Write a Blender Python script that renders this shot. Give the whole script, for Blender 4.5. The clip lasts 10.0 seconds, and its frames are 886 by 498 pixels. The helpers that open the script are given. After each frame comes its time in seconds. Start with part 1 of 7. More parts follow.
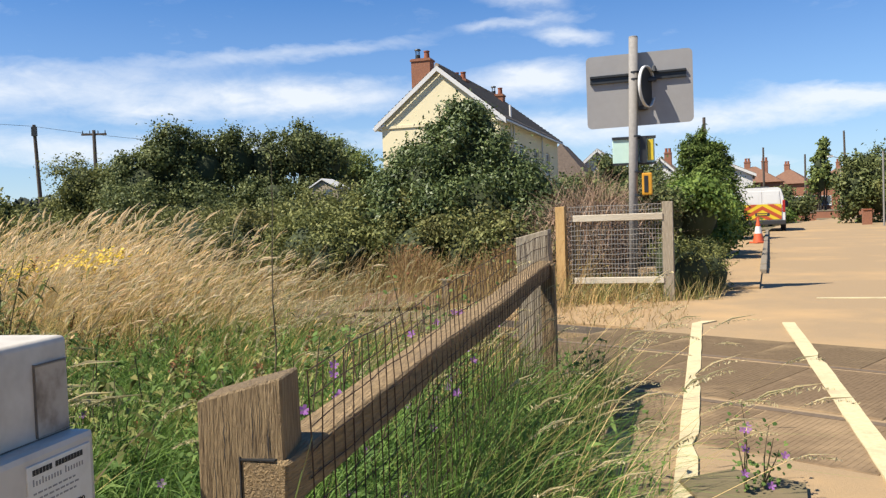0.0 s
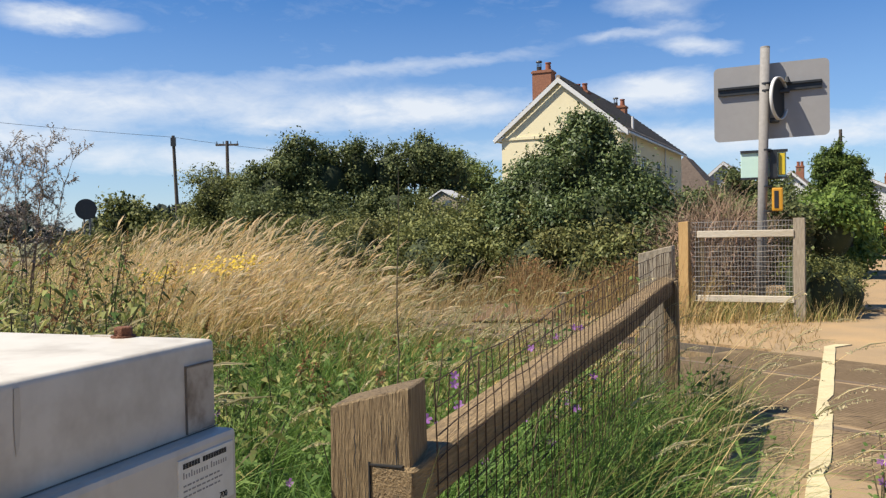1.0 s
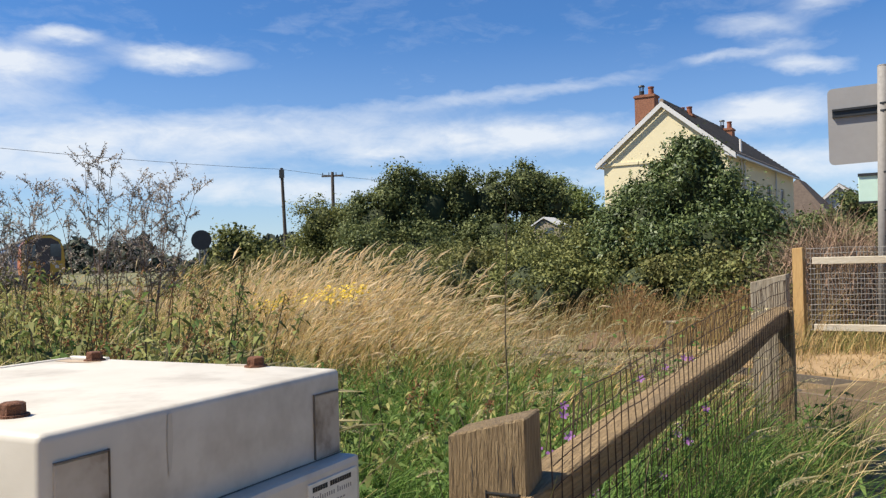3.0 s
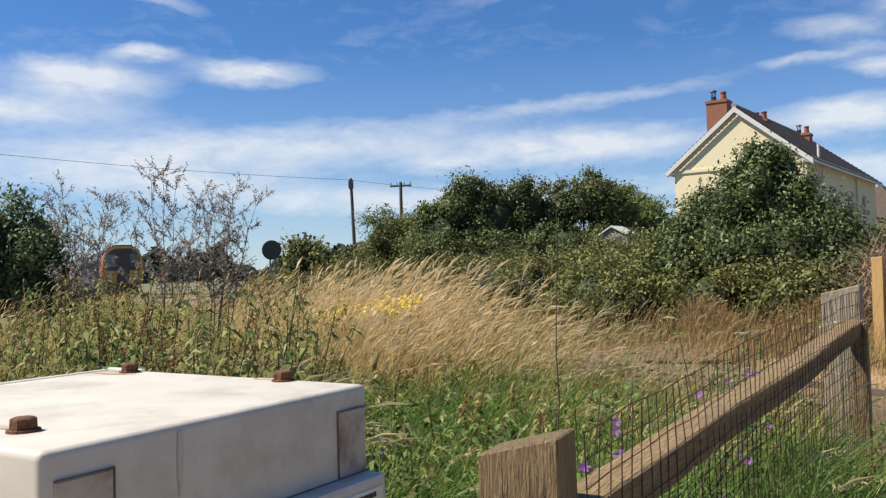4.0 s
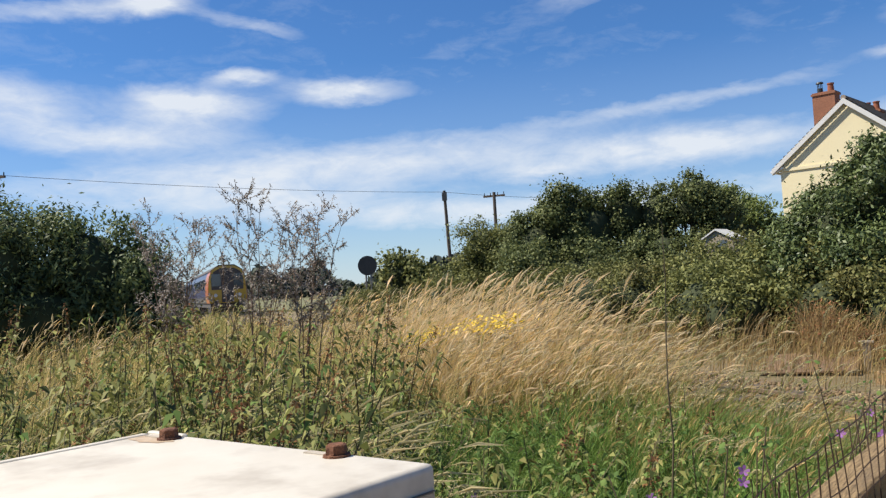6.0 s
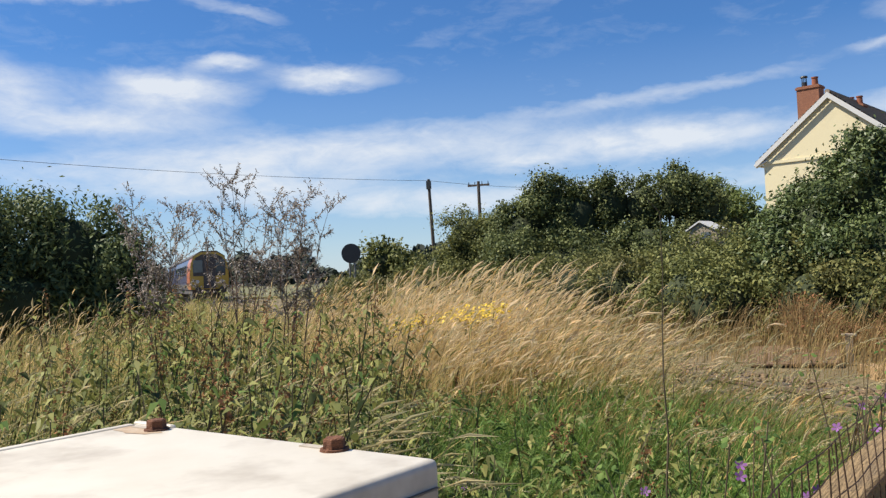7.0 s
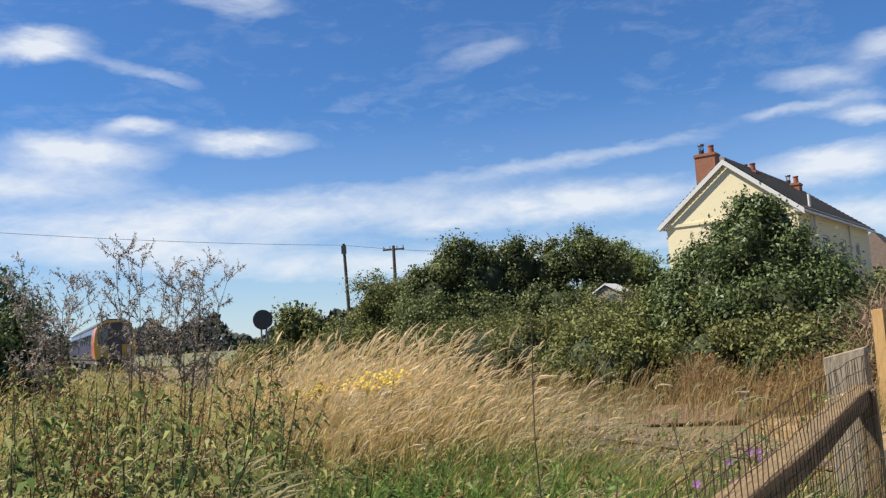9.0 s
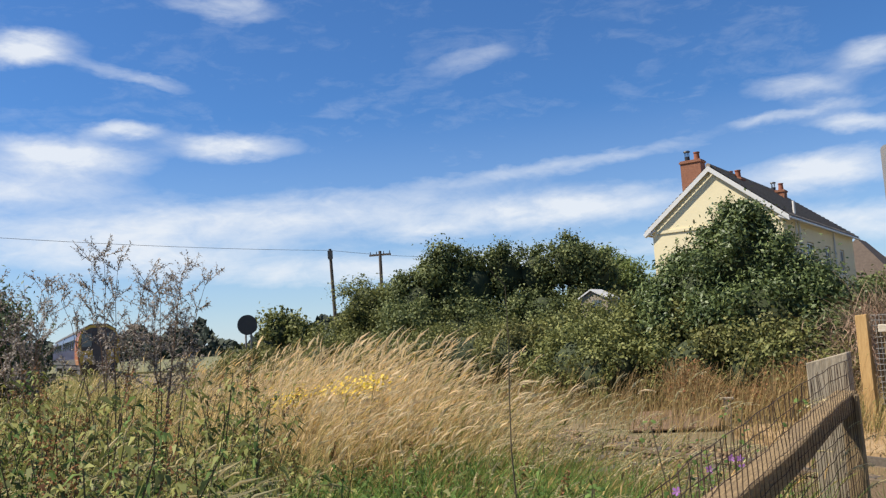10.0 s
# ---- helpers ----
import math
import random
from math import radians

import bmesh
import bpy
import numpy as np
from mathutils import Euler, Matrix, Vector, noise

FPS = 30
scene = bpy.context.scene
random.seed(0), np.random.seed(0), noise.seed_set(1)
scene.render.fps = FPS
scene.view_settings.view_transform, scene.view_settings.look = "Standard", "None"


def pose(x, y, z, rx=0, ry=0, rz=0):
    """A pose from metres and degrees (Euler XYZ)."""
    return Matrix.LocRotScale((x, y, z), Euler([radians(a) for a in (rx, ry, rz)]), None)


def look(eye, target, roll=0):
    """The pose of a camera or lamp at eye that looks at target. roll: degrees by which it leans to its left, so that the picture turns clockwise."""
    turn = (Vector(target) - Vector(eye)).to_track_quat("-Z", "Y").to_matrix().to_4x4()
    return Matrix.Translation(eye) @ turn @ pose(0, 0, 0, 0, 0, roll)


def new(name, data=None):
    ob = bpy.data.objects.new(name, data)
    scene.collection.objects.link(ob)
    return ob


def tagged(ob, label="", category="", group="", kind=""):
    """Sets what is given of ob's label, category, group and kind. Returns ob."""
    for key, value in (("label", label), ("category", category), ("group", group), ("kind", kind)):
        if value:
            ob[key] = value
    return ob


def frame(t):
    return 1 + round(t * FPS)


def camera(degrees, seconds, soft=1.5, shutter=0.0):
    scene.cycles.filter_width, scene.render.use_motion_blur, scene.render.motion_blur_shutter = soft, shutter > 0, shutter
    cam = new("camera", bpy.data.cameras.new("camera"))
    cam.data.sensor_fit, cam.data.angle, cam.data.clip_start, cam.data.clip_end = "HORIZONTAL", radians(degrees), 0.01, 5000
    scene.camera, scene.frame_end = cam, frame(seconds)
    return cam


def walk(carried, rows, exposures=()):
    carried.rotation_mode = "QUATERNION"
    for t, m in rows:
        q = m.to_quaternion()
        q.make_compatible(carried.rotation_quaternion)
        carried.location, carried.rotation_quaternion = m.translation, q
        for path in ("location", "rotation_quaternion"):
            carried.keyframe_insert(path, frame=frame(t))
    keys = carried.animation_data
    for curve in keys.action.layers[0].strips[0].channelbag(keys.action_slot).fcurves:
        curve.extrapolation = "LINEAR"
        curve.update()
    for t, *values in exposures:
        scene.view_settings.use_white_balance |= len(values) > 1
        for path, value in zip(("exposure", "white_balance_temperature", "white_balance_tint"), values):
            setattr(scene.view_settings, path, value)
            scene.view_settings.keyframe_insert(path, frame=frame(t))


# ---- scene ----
cam = camera(55.4, 10.0, 1.3)
PATH = [
    (0, (-0.058, -0.082, 1.224), (0.094, 1.911, 1.146), -2.1),
    (0.5, (-0.077, -0.129, 1.238), (-0.132, 1.869, 1.174), -1.8),
    (1, (-0.081, -0.119, 1.237), (-0.204, 1.876, 1.193), -1.1),
    (1.5, (-0.077, -0.126, 1.241), (-0.245, 1.867, 1.216), -1.4),
    (2, (-0.079, -0.126, 1.239), (-0.274, 1.865, 1.224), -0.9),
    (2.5, (-0.085, -0.136, 1.239), (-0.313, 1.851, 1.25), -0.7),
    (3, (-0.102, -0.186, 1.254), (-0.461, 1.782, 1.28), -1.5),
    (3.2, (-0.116, -0.182, 1.255), (-0.531, 1.774, 1.286), -1.3),
    (4.5, (0.01, -0.021, 1.269), (-0.622, 1.876, 1.334), -3.0),
    (5, (-0.009, 0.081, 1.295), (-0.797, 1.918, 1.365), -4.5),
    (5.5, (-0.107, 0.164, 1.318), (-0.84, 2.016, 1.498), -4.2),
    (6, (-0.1, 0.247, 1.323), (-0.832, 2.106, 1.408), -3.3),
    (6.2, (-0.101, 0.272, 1.325), (-0.824, 2.136, 1.382), -3.8),
    (7.3, (-0.172, 0.296, 1.322), (-0.869, 2.169, 1.379), -2.2),
    (7.5, (-0.142, 0.284, 1.323), (-0.863, 2.149, 1.391), -2.4),
    (8, (-0.053, 0.255, 1.337), (-0.663, 2.151, 1.514), -2.0),
    (8.5, (-0.042, 0.245, 1.32), (-0.577, 2.163, 1.51), -2.7),
    (9, (0.017, 0.227, 1.337), (-0.483, 2.153, 1.533), -3.6),
    (9.5, (0.043, 0.241, 1.346), (-0.444, 2.169, 1.563), -3.8),
    (10, (0.041, 0.313, 1.325), (-0.429, 2.246, 1.533), -3.5),
]
walk(cam, [(t, look(eye, at, roll)) for t, eye, at, roll in PATH], exposures=((0.0, 0.89), (1.0, 0.76), (2.5, 0.86), (3.2, 0.74), (4.5, 0.68), (6.2, 0.71), (7.3, 0.69), (8.0, 0.74), (10.0, 0.74)))

# ---- world and sun ----
SUN_TO = Vector((-0.95, -0.31, 0)).normalized()
SUN_EL = radians(53)
world = bpy.data.worlds.new("sky")
scene.world = world
world.use_nodes = True
wn, wl = world.node_tree.nodes, world.node_tree.links
wn.clear()


def wnode(kind, **vals):
    n = wn.new(kind)
    for k, v in vals.items():
        n.inputs[k].default_value = v
    return n


sky = wn.new("ShaderNodeTexSky")
sky.sky_type = "NISHITA"
sky.sun_disc = False
sky.sun_elevation = SUN_EL
sky.sun_rotation = math.atan2(SUN_TO.x, SUN_TO.y)
sky.air_density, sky.dust_density, sky.ozone_density = 1.0, 0.2, 2.0
coord = wn.new("ShaderNodeTexCoord")
sep = wn.new("ShaderNodeSeparateXYZ")
wl.new(coord.outputs["Generated"], sep.inputs[0])


def wmath(op, a, b=None, clamp=False):
    n = wn.new("ShaderNodeMath")
    n.operation = op
    n.use_clamp = clamp
    for i, v in enumerate((a, b)):
        if v is None:
            continue
        if isinstance(v, (int, float)):
            n.inputs[i].default_value = v
        else:
            wl.new(v, n.inputs[i])
    return n.outputs[0]


def wramp(fac, stops):
    n = wn.new("ShaderNodeValToRGB")
    e = n.color_ramp.elements
    while len(e) < len(stops):
        e.new(0.5)
    for el, (p, v) in zip(e, stops):
        el.position, el.color = p, (v, v, v, 1)
    wl.new(fac, n.inputs[0])
    return n.outputs[0]


# clouds: soft fair-weather streaks (bearing, height, half length, half depth in degrees, tilt, strength), broken up by noise
HIGH_CLOUDS = (
    (-39.6, 19.0, 2.3, 0.8, 0.08, 0.85), (-33.2, 17.6, 3.2, 0.4, -0.18, 0.45), (-34.5, 14.3, 2.1, 0.4, 0.08, 0.8), (-27.9, 13.3, 3.3, 0.7, -0.03, 0.9),
    (-4.6, 11.1, 9.2, 0.5, 0.07, 0.5), (10.1, 14.1, 2.7, 0.7, -0.1, 0.62), (11.2, 12.7, 3.7, 0.3, 0.01, 0.35), (14.6, 15.4, 2.0, 0.8, -0.06, 0.7),
    (13.5, 11.5, 2.1, 0.5, -0.11, 0.85), (-10.7, 18.5, 3.3, 0.7, 0.15, 0.4), (-27.6, 22.1, 3.2, 0.7, -0.06, 0.6), (-45.3, 18.1, 5.0, 0.6, 0.11, 0.6),
    (-37.3, 12.9, 3.3, 0.6, -0.1, 0.6), (8.4, 12.5, 2.0, 0.3, 0.04, 0.35))
LOW_CLOUDS = (
    (-38.3, 12.2, 3.6, 1.0, -0.06, 0.75), (-28.8, 8.4, 15.5, 1.3, 0.04, 0.88), (-32.4, 5.9, 12.1, 1.2, -0.04, 0.7), (-4.7, 8.0, 7.4, 1.0, 0.01, 0.95),
    (-14.7, 7.2, 2.3, 0.5, -0.01, 0.7), (11.0, 8.9, 3.6, 1.0, 0.01, 1.0), (-48.5, 12.4, 3.5, 1.4, -0.1, 0.9), (-42.1, 10.4, 6.1, 0.8, 0.01, 0.7),
    (24.6, 5.6, 6.4, 1.0, -0.02, 0.9), (30.2, 6.5, 4.5, 0.6, -0.17, 0.75), (21.8, 2.9, 8.6, 0.9, -0.06, 0.6), (-2.0, 5.0, 12.0, 1.0, 0.0, 0.55),
    (12.0, 5.6, 7.0, 1.1, 0.0, 0.6), (-18.0, 4.6, 9.0, 0.9, 0.03, 0.5))
CLOUDS = HIGH_CLOUDS + LOW_CLOUDS
RAD = 180 / math.pi
az = wmath("MULTIPLY", wmath("ARCTAN2", sep.outputs[0], sep.outputs[1]), RAD)
el = wmath("MULTIPLY", wmath("ARCSINE", sep.outputs[2]), RAD)
comb = wn.new("ShaderNodeCombineXYZ")
wl.new(az, comb.inputs[0])
wl.new(wmath("MULTIPLY", el, 2.6), comb.inputs[1])


def cloud_noise(scale, detail, rough, distort, loc):
    m = wn.new("ShaderNodeMapping")
    m.inputs["Location"].default_value = (loc, loc * 0.7, 0)
    m.inputs["Rotation"].default_value = (0, 0, 0.12)
    wl.new(comb.outputs[0], m.inputs[0])
    n = wnode("ShaderNodeTexNoise", Scale=scale, Detail=detail, Roughness=rough, Distortion=distort)
    wl.new(m.outputs[0], n.inputs["Vector"])
    return n.outputs["Fac"]


warp = wmath("MULTIPLY", wmath("SUBTRACT", cloud_noise(0.16, 4, 0.55, 0.3, 3.0), 0.5), 3.6)
warp2 = wmath("MULTIPLY", wmath("SUBTRACT", cloud_noise(0.30, 5, 0.6, 0.3, 11.0), 0.5), 1.5)
azw, elw = wmath("ADD", az, warp), wmath("ADD", el, warp2)
total = None
for a0, e0, hl, hd, tilt, strength in CLOUDS:
    da, de = wmath("SUBTRACT", azw, a0), wmath("SUBTRACT", elw, e0)
    u = wmath("ADD", wmath("MULTIPLY", da, math.cos(tilt) / hl), wmath("MULTIPLY", de, math.sin(tilt) / hl))
    v = wmath("SUBTRACT", wmath("MULTIPLY", de, math.cos(tilt) / hd), wmath("MULTIPLY", da, math.sin(tilt) / hd))
    r2 = wmath("ADD", wmath("MULTIPLY", u, u), wmath("MULTIPLY", v, v))
    blob = wmath("MULTIPLY", wmath("POWER", 2.0, wmath("MULTIPLY", r2, -1.0)), strength)
    total = blob if total is None else wmath("ADD", total, blob)
wisp = cloud_noise(0.13, 7, 0.62, 0.8, 21.0)
wispf = cloud_noise(0.45, 6, 0.65, 0.6, 31.0)
broken = wmath("ADD", wmath("MULTIPLY", wisp, 1.15), wmath("MULTIPLY", wispf, 0.75))
cover = wramp(wmath("MULTIPLY", total, broken), [(0.14, 0.0), (0.45, 0.36), (0.95, 0.88)])
thin = wmath("MULTIPLY", wramp(wmath("ADD", wmath("MULTIPLY", wisp, 0.6), wmath("MULTIPLY", wispf, 0.4)), [(0.50, 0.0), (0.75, 0.5)]), wramp(sep.outputs[2], [(0.0, 0.6), (0.3, 0.35), (0.7, 0.0)]))
haze = wramp(sep.outputs[2], [(0.0, 0.55), (0.05, 0.33), (0.13, 0.14), (0.26, 0.0)])
cover2 = wmath("MAXIMUM", wmath("MAXIMUM", cover, thin), haze)
mix = wn.new("ShaderNodeMix")
mix.data_type = "RGBA"
wl.new(cover2, mix.inputs["Factor"])
tint = wn.new("ShaderNodeMix")
tint.data_type, tint.blend_type = "RGBA", "MULTIPLY"
tint.inputs["Factor"].default_value = 1.0
wl.new(sky.outputs[0], tint.inputs[6])
tint.inputs[7].default_value = (0.48, 0.83, 1.25, 1)
wl.new(tint.outputs[2], mix.inputs[6])
mix.inputs[7].default_value = (8.6, 9.0, 9.5, 1)
bg = wnode("ShaderNodeBackground", Strength=0.060)
wl.new(mix.outputs[2], bg.inputs["Color"])
wout = wn.new("ShaderNodeOutputWorld")
wl.new(bg.outputs[0], wout.inputs[0])

sun_data = bpy.data.lights.new("sun", "SUN")
sun_data.energy, sun_data.angle, sun_data.color = 5.0, radians(0.53), (1.0, 0.925, 0.80)
sun = new("sun", sun_data)
sun.matrix_world = look((SUN_TO * math.cos(SUN_EL) + Vector((0, 0, math.sin(SUN_EL)))) * 60, (0, 0, 0))



# ---- materials ----
def mat(name, c1, c2=None, rough=0.7, scale=8.0, metal=0.0, bump=0.0, bump_scale=None, c3=None, stain=0.35, stain_scale=0.8,
        stretch=(1, 1, 1), island=0.0, objvar=0.0, trans=0.0, spec=0.5, coat=0.0):
    """Two-scale varied surface: c1 to c2 by fine grain, c3 in larger stains, relief by bump."""
    m = bpy.data.materials.new(name)
    m.use_nodes = True
    n, l = m.node_tree.nodes, m.node_tree.links
    p = n["Principled BSDF"]
    p.inputs["Roughness"].default_value, p.inputs["Metallic"].default_value = rough, metal
    p.inputs["Specular IOR Level"].default_value = spec
    p.inputs["Coat Weight"].default_value = coat
    tc = n.new("ShaderNodeTexCoord")
    mp = n.new("ShaderNodeMapping")
    mp.inputs["Scale"].default_value = stretch
    l.new(tc.outputs["Object"], mp.inputs[0])
    c2 = c2 or tuple(v * 0.75 for v in c1)
    c3 = c3 or tuple(v * 0.6 for v in c1)
    c1, c2, c3 = (tuple(v * 0.76 for v in c) for c in (c1, c2, c3))

    def nz(s, d=4.0, r=0.6):
        t = n.new("ShaderNodeTexNoise")
        t.inputs["Scale"].default_value, t.inputs["Detail"].default_value, t.inputs["Roughness"].default_value = s, d, r
        l.new(mp.outputs[0], t.inputs["Vector"])
        return t.outputs["Fac"]

    def blend(fac, a, b):
        x = n.new("ShaderNodeMix")
        x.data_type = "RGBA"
        if isinstance(fac, float):
            x.inputs["Factor"].default_value = fac
        else:
            l.new(fac, x.inputs["Factor"])
        for v, i in ((a, 6), (b, 7)):
            if isinstance(v, tuple):
                x.inputs[i].default_value = (*v, 1)
            else:
                l.new(v, x.inputs[i])
        return x.outputs[2]

    def ramp(fac, lo, hi, top=1.0):
        r = n.new("ShaderNodeMapRange")
        r.inputs["From Min"].default_value, r.inputs["From Max"].default_value = lo, hi
        r.inputs["To Max"].default_value = top
        l.new(fac, r.inputs["Value"])
        return r.outputs[0]

    g = nz(scale)
    col = blend(ramp(g, 0.32, 0.68), c1, c2)
    col = blend(ramp(nz(stain_scale, 5.0, 0.65), 0.5, 0.72, stain), col, c3)
    for src, amount in (("island", island), ("obj", objvar)):
        if amount:
            if src == "island":
                r = n.new("ShaderNodeNewGeometry").outputs["Random Per Island"]
            else:
                r = n.new("ShaderNodeObjectInfo").outputs["Random"]
            hs = n.new("ShaderNodeHueSaturation")
            l.new(col, hs.inputs["Color"])
            v = n.new("ShaderNodeMapRange")
            v.inputs["To Min"].default_value, v.inputs["To Max"].default_value = 1 - amount, 1 + amount
            l.new(r, v.inputs["Value"])
            l.new(v.outputs[0], hs.inputs["Value"])
            h = n.new("ShaderNodeMapRange")
            h.inputs["To Min"].default_value, h.inputs["To Max"].default_value = 0.5 + 0.04 * amount, 0.5 - 0.04 * amount
            l.new(r, h.inputs["Value"])
            l.new(h.outputs[0], hs.inputs["Hue"])
            col = hs.outputs[0]
    l.new(col, p.inputs["Base Color"])
    rr = n.new("ShaderNodeMapRange")
    rr.inputs["To Min"].default_value, rr.inputs["To Max"].default_value = max(0.03, rough - 0.08), min(1, rough + 0.08)
    l.new(g, rr.inputs["Value"])
    l.new(rr.outputs[0], p.inputs["Roughness"])
    if bump:
        b = n.new("ShaderNodeBump")
        b.inputs["Strength"].default_value = bump
        b.inputs["Distance"].default_value = 0.02
        l.new(nz(bump_scale or scale * 2), b.inputs["Height"])
        l.new(b.outputs[0], p.inputs["Normal"])
    if trans:
        t = n.new("ShaderNodeBsdfTranslucent")
        l.new(col, t.inputs["Color"])
        ms = n.new("ShaderNodeMixShader")
        ms.inputs[0].default_value = trans
        l.new(p.outputs[0], ms.inputs[1])
        l.new(t.outputs[0], ms.inputs[2])
        l.new(ms.outputs[0], n["Material Output"].inputs[0])
    return m


M_SOIL = mat("meadow_soil", (0.23, 0.17, 0.09), (0.155, 0.13, 0.06), 0.95, 3.0, bump=0.6, c3=(0.18, 0.145, 0.07), stain=0.6, stain_scale=0.15)
M_ROAD = mat("dusty_asphalt", (0.405, 0.285, 0.155), (0.345, 0.238, 0.125), 0.92, 60.0, bump=0.35, bump_scale=140, c3=(0.58, 0.37, 0.165), stain=0.85, stain_scale=0.35)
M_PATH = mat("sandy_path", (0.50, 0.335, 0.165), (0.38, 0.25, 0.125), 0.95, 30.0, bump=0.4, bump_scale=70, c3=(0.24, 0.19, 0.12), stain=0.6, stain_scale=0.7)
M_KERB = mat("kerb_concrete", (0.30, 0.25, 0.18), (0.22, 0.18, 0.13), 0.9, 25.0, bump=0.3)
M_RUBBER = mat("crossing_rubber", (0.215, 0.150, 0.088), (0.165, 0.115, 0.064), 0.92, 30.0, bump=0.3, c3=(0.42, 0.30, 0.165), stain=0.95, stain_scale=0.8, objvar=0.10, spec=0.15)
M_STEEL = mat("worn_rail_steel", (0.23, 0.17, 0.115), (0.16, 0.115, 0.075), 0.75, 30.0, metal=0.2, c3=(0.30, 0.22, 0.14), stain=0.6, stain_scale=2.0, spec=0.2)
M_BALLAST = mat("ballast_stone", (0.30, 0.215, 0.125), (0.20, 0.145, 0.085), 0.95, 20.0, bump=0.5, island=0.3, spec=0.1)
M_SLEEPER = mat("sleeper_wood", (0.14, 0.11, 0.08), (0.09, 0.07, 0.05), 0.9, 6.0, bump=0.4, stretch=(1, 6, 6))
M_LINE = mat("worn_yellow_line", (0.74, 0.63, 0.37), (0.66, 0.54, 0.30), 0.75, 40.0, bump=0.2, c3=(0.45, 0.36, 0.22), stain=0.7, stain_scale=2.5)
M_WOOD = mat("weathered_oak", (0.43, 0.305, 0.155), (0.21, 0.14, 0.07), 0.88, 16.0, bump=1.0, bump_scale=24, stretch=(7, 7, 0.7), c3=(0.17, 0.125, 0.085), stain=0.6, stain_scale=1.6)
M_WOODR = mat("weathered_rail_wood", (0.49, 0.335, 0.16), (0.26, 0.175, 0.085), 0.88, 16.0, bump=1.0, bump_scale=24, stretch=(7, 0.7, 7), c3=(0.20, 0.15, 0.10), stain=0.5, stain_scale=1.6)
M_WOODY = mat("yellow_pine", (0.62, 0.40, 0.16), (0.50, 0.30, 0.11), 0.8, 8.0, bump=0.3, stretch=(6, 6, 0.8), c3=(0.34, 0.20, 0.08), stain=0.5)
M_WOODG = mat("grey_weathered_wood", (0.44, 0.37, 0.27), (0.31, 0.25, 0.17), 0.9, 10.0, bump=0.5, stretch=(6, 6, 0.8), c3=(0.26, 0.21, 0.15), stain=0.4)
M_WOODW = mat("pale_painted_wood", (0.72, 0.64, 0.50), (0.60, 0.52, 0.38), 0.8, 12.0, bump=0.3, stretch=(0.8, 6, 6), c3=(0.40, 0.31, 0.2), stain=0.5)
M_RUSTWIRE = mat("rusty_wire", (0.13, 0.075, 0.045), (0.06, 0.04, 0.028), 0.8, 60.0, metal=0.4)
M_GALVWIRE = mat("galvanised_wire", (0.42, 0.40, 0.36), (0.33, 0.31, 0.28), 0.5, 60.0, metal=0.5)
M_CAB = mat("off_white_enamel", (0.76, 0.705, 0.60), (0.67, 0.615, 0.515), 0.5, 5.0, bump=0.03, bump_scale=40, c3=(0.36, 0.30, 0.23), stain=0.7, stain_scale=3.2, coat=0.0, spec=0.35)
M_CABP = mat("stained_enamel", (0.62, 0.55, 0.45), (0.40, 0.33, 0.25), 0.6, 9.0, bump=0.05, bump_scale=40, c3=(0.19, 0.145, 0.10), stain=0.95, stain_scale=9.0, spec=0.3)
M_STAIN = mat("rust_stain", (0.62, 0.50, 0.36), (0.40, 0.27, 0.16), 0.7, 14.0, c3=(0.30, 0.18, 0.10), stain=0.6, stain_scale=18)
M_GRIME = mat("dark_grime", (0.27, 0.22, 0.165), (0.16, 0.13, 0.10), 0.9, 20.0)
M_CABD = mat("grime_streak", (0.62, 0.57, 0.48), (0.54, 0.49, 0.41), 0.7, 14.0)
M_RUST = mat("rusted_bolt", (0.22, 0.085, 0.035), (0.13, 0.05, 0.025), 0.9, 60.0, bump=0.6, bump_scale=90)
M_PLATE = mat("name_plate", (0.95, 0.92, 0.82), (0.88, 0.84, 0.72), 0.45, 30.0, c3=(0.5, 0.46, 0.38), stain=0.4, stain_scale=12)
M_INK = mat("black_ink", (0.02, 0.02, 0.02), (0.03, 0.03, 0.03), 0.6)
M_INK2 = mat("faded_ink", (0.30, 0.29, 0.27), (0.38, 0.36, 0.33), 0.7)
M_POLE = mat("galvanised_pole", (0.33, 0.31, 0.285), (0.27, 0.25, 0.23), 0.75, 20.0, metal=0.0, spec=0.25, c3=(0.27, 0.24, 0.21), stain=0.5)
M_SIGNB = mat("grey_sign_back", (0.40, 0.385, 0.37), (0.37, 0.355, 0.34), 0.55, 6.0, metal=0.2, c3=(0.33, 0.31, 0.3), stain=0.3)
M_DARKM = mat("dark_bracket", (0.03, 0.033, 0.037), (0.045, 0.048, 0.05), 0.5, 20.0, metal=0.3)
M_WHITE = mat("white_paint", (0.78, 0.77, 0.74), (0.72, 0.71, 0.68), 0.5, 10.0, c3=(0.6, 0.57, 0.5), stain=0.25)
M_MINT = mat("mint_panel", (0.66, 0.88, 0.76), (0.60, 0.82, 0.70), 0.5, 8.0)
M_YELLOW = mat("sign_yellow", (0.80, 0.60, 0.03), (0.76, 0.55, 0.03), 0.45, 8.0)
M_AMBER = mat("amber_box", (0.75, 0.36, 0.02), (0.68, 0.31, 0.02), 0.45, 8.0)
M_RENDER = mat("cream_render", (0.93, 0.82, 0.53), (0.89, 0.78, 0.50), 0.9, 14.0, bump=0.15, bump_scale=60, c3=(0.66, 0.57, 0.36), stain=0.35, stain_scale=0.5)
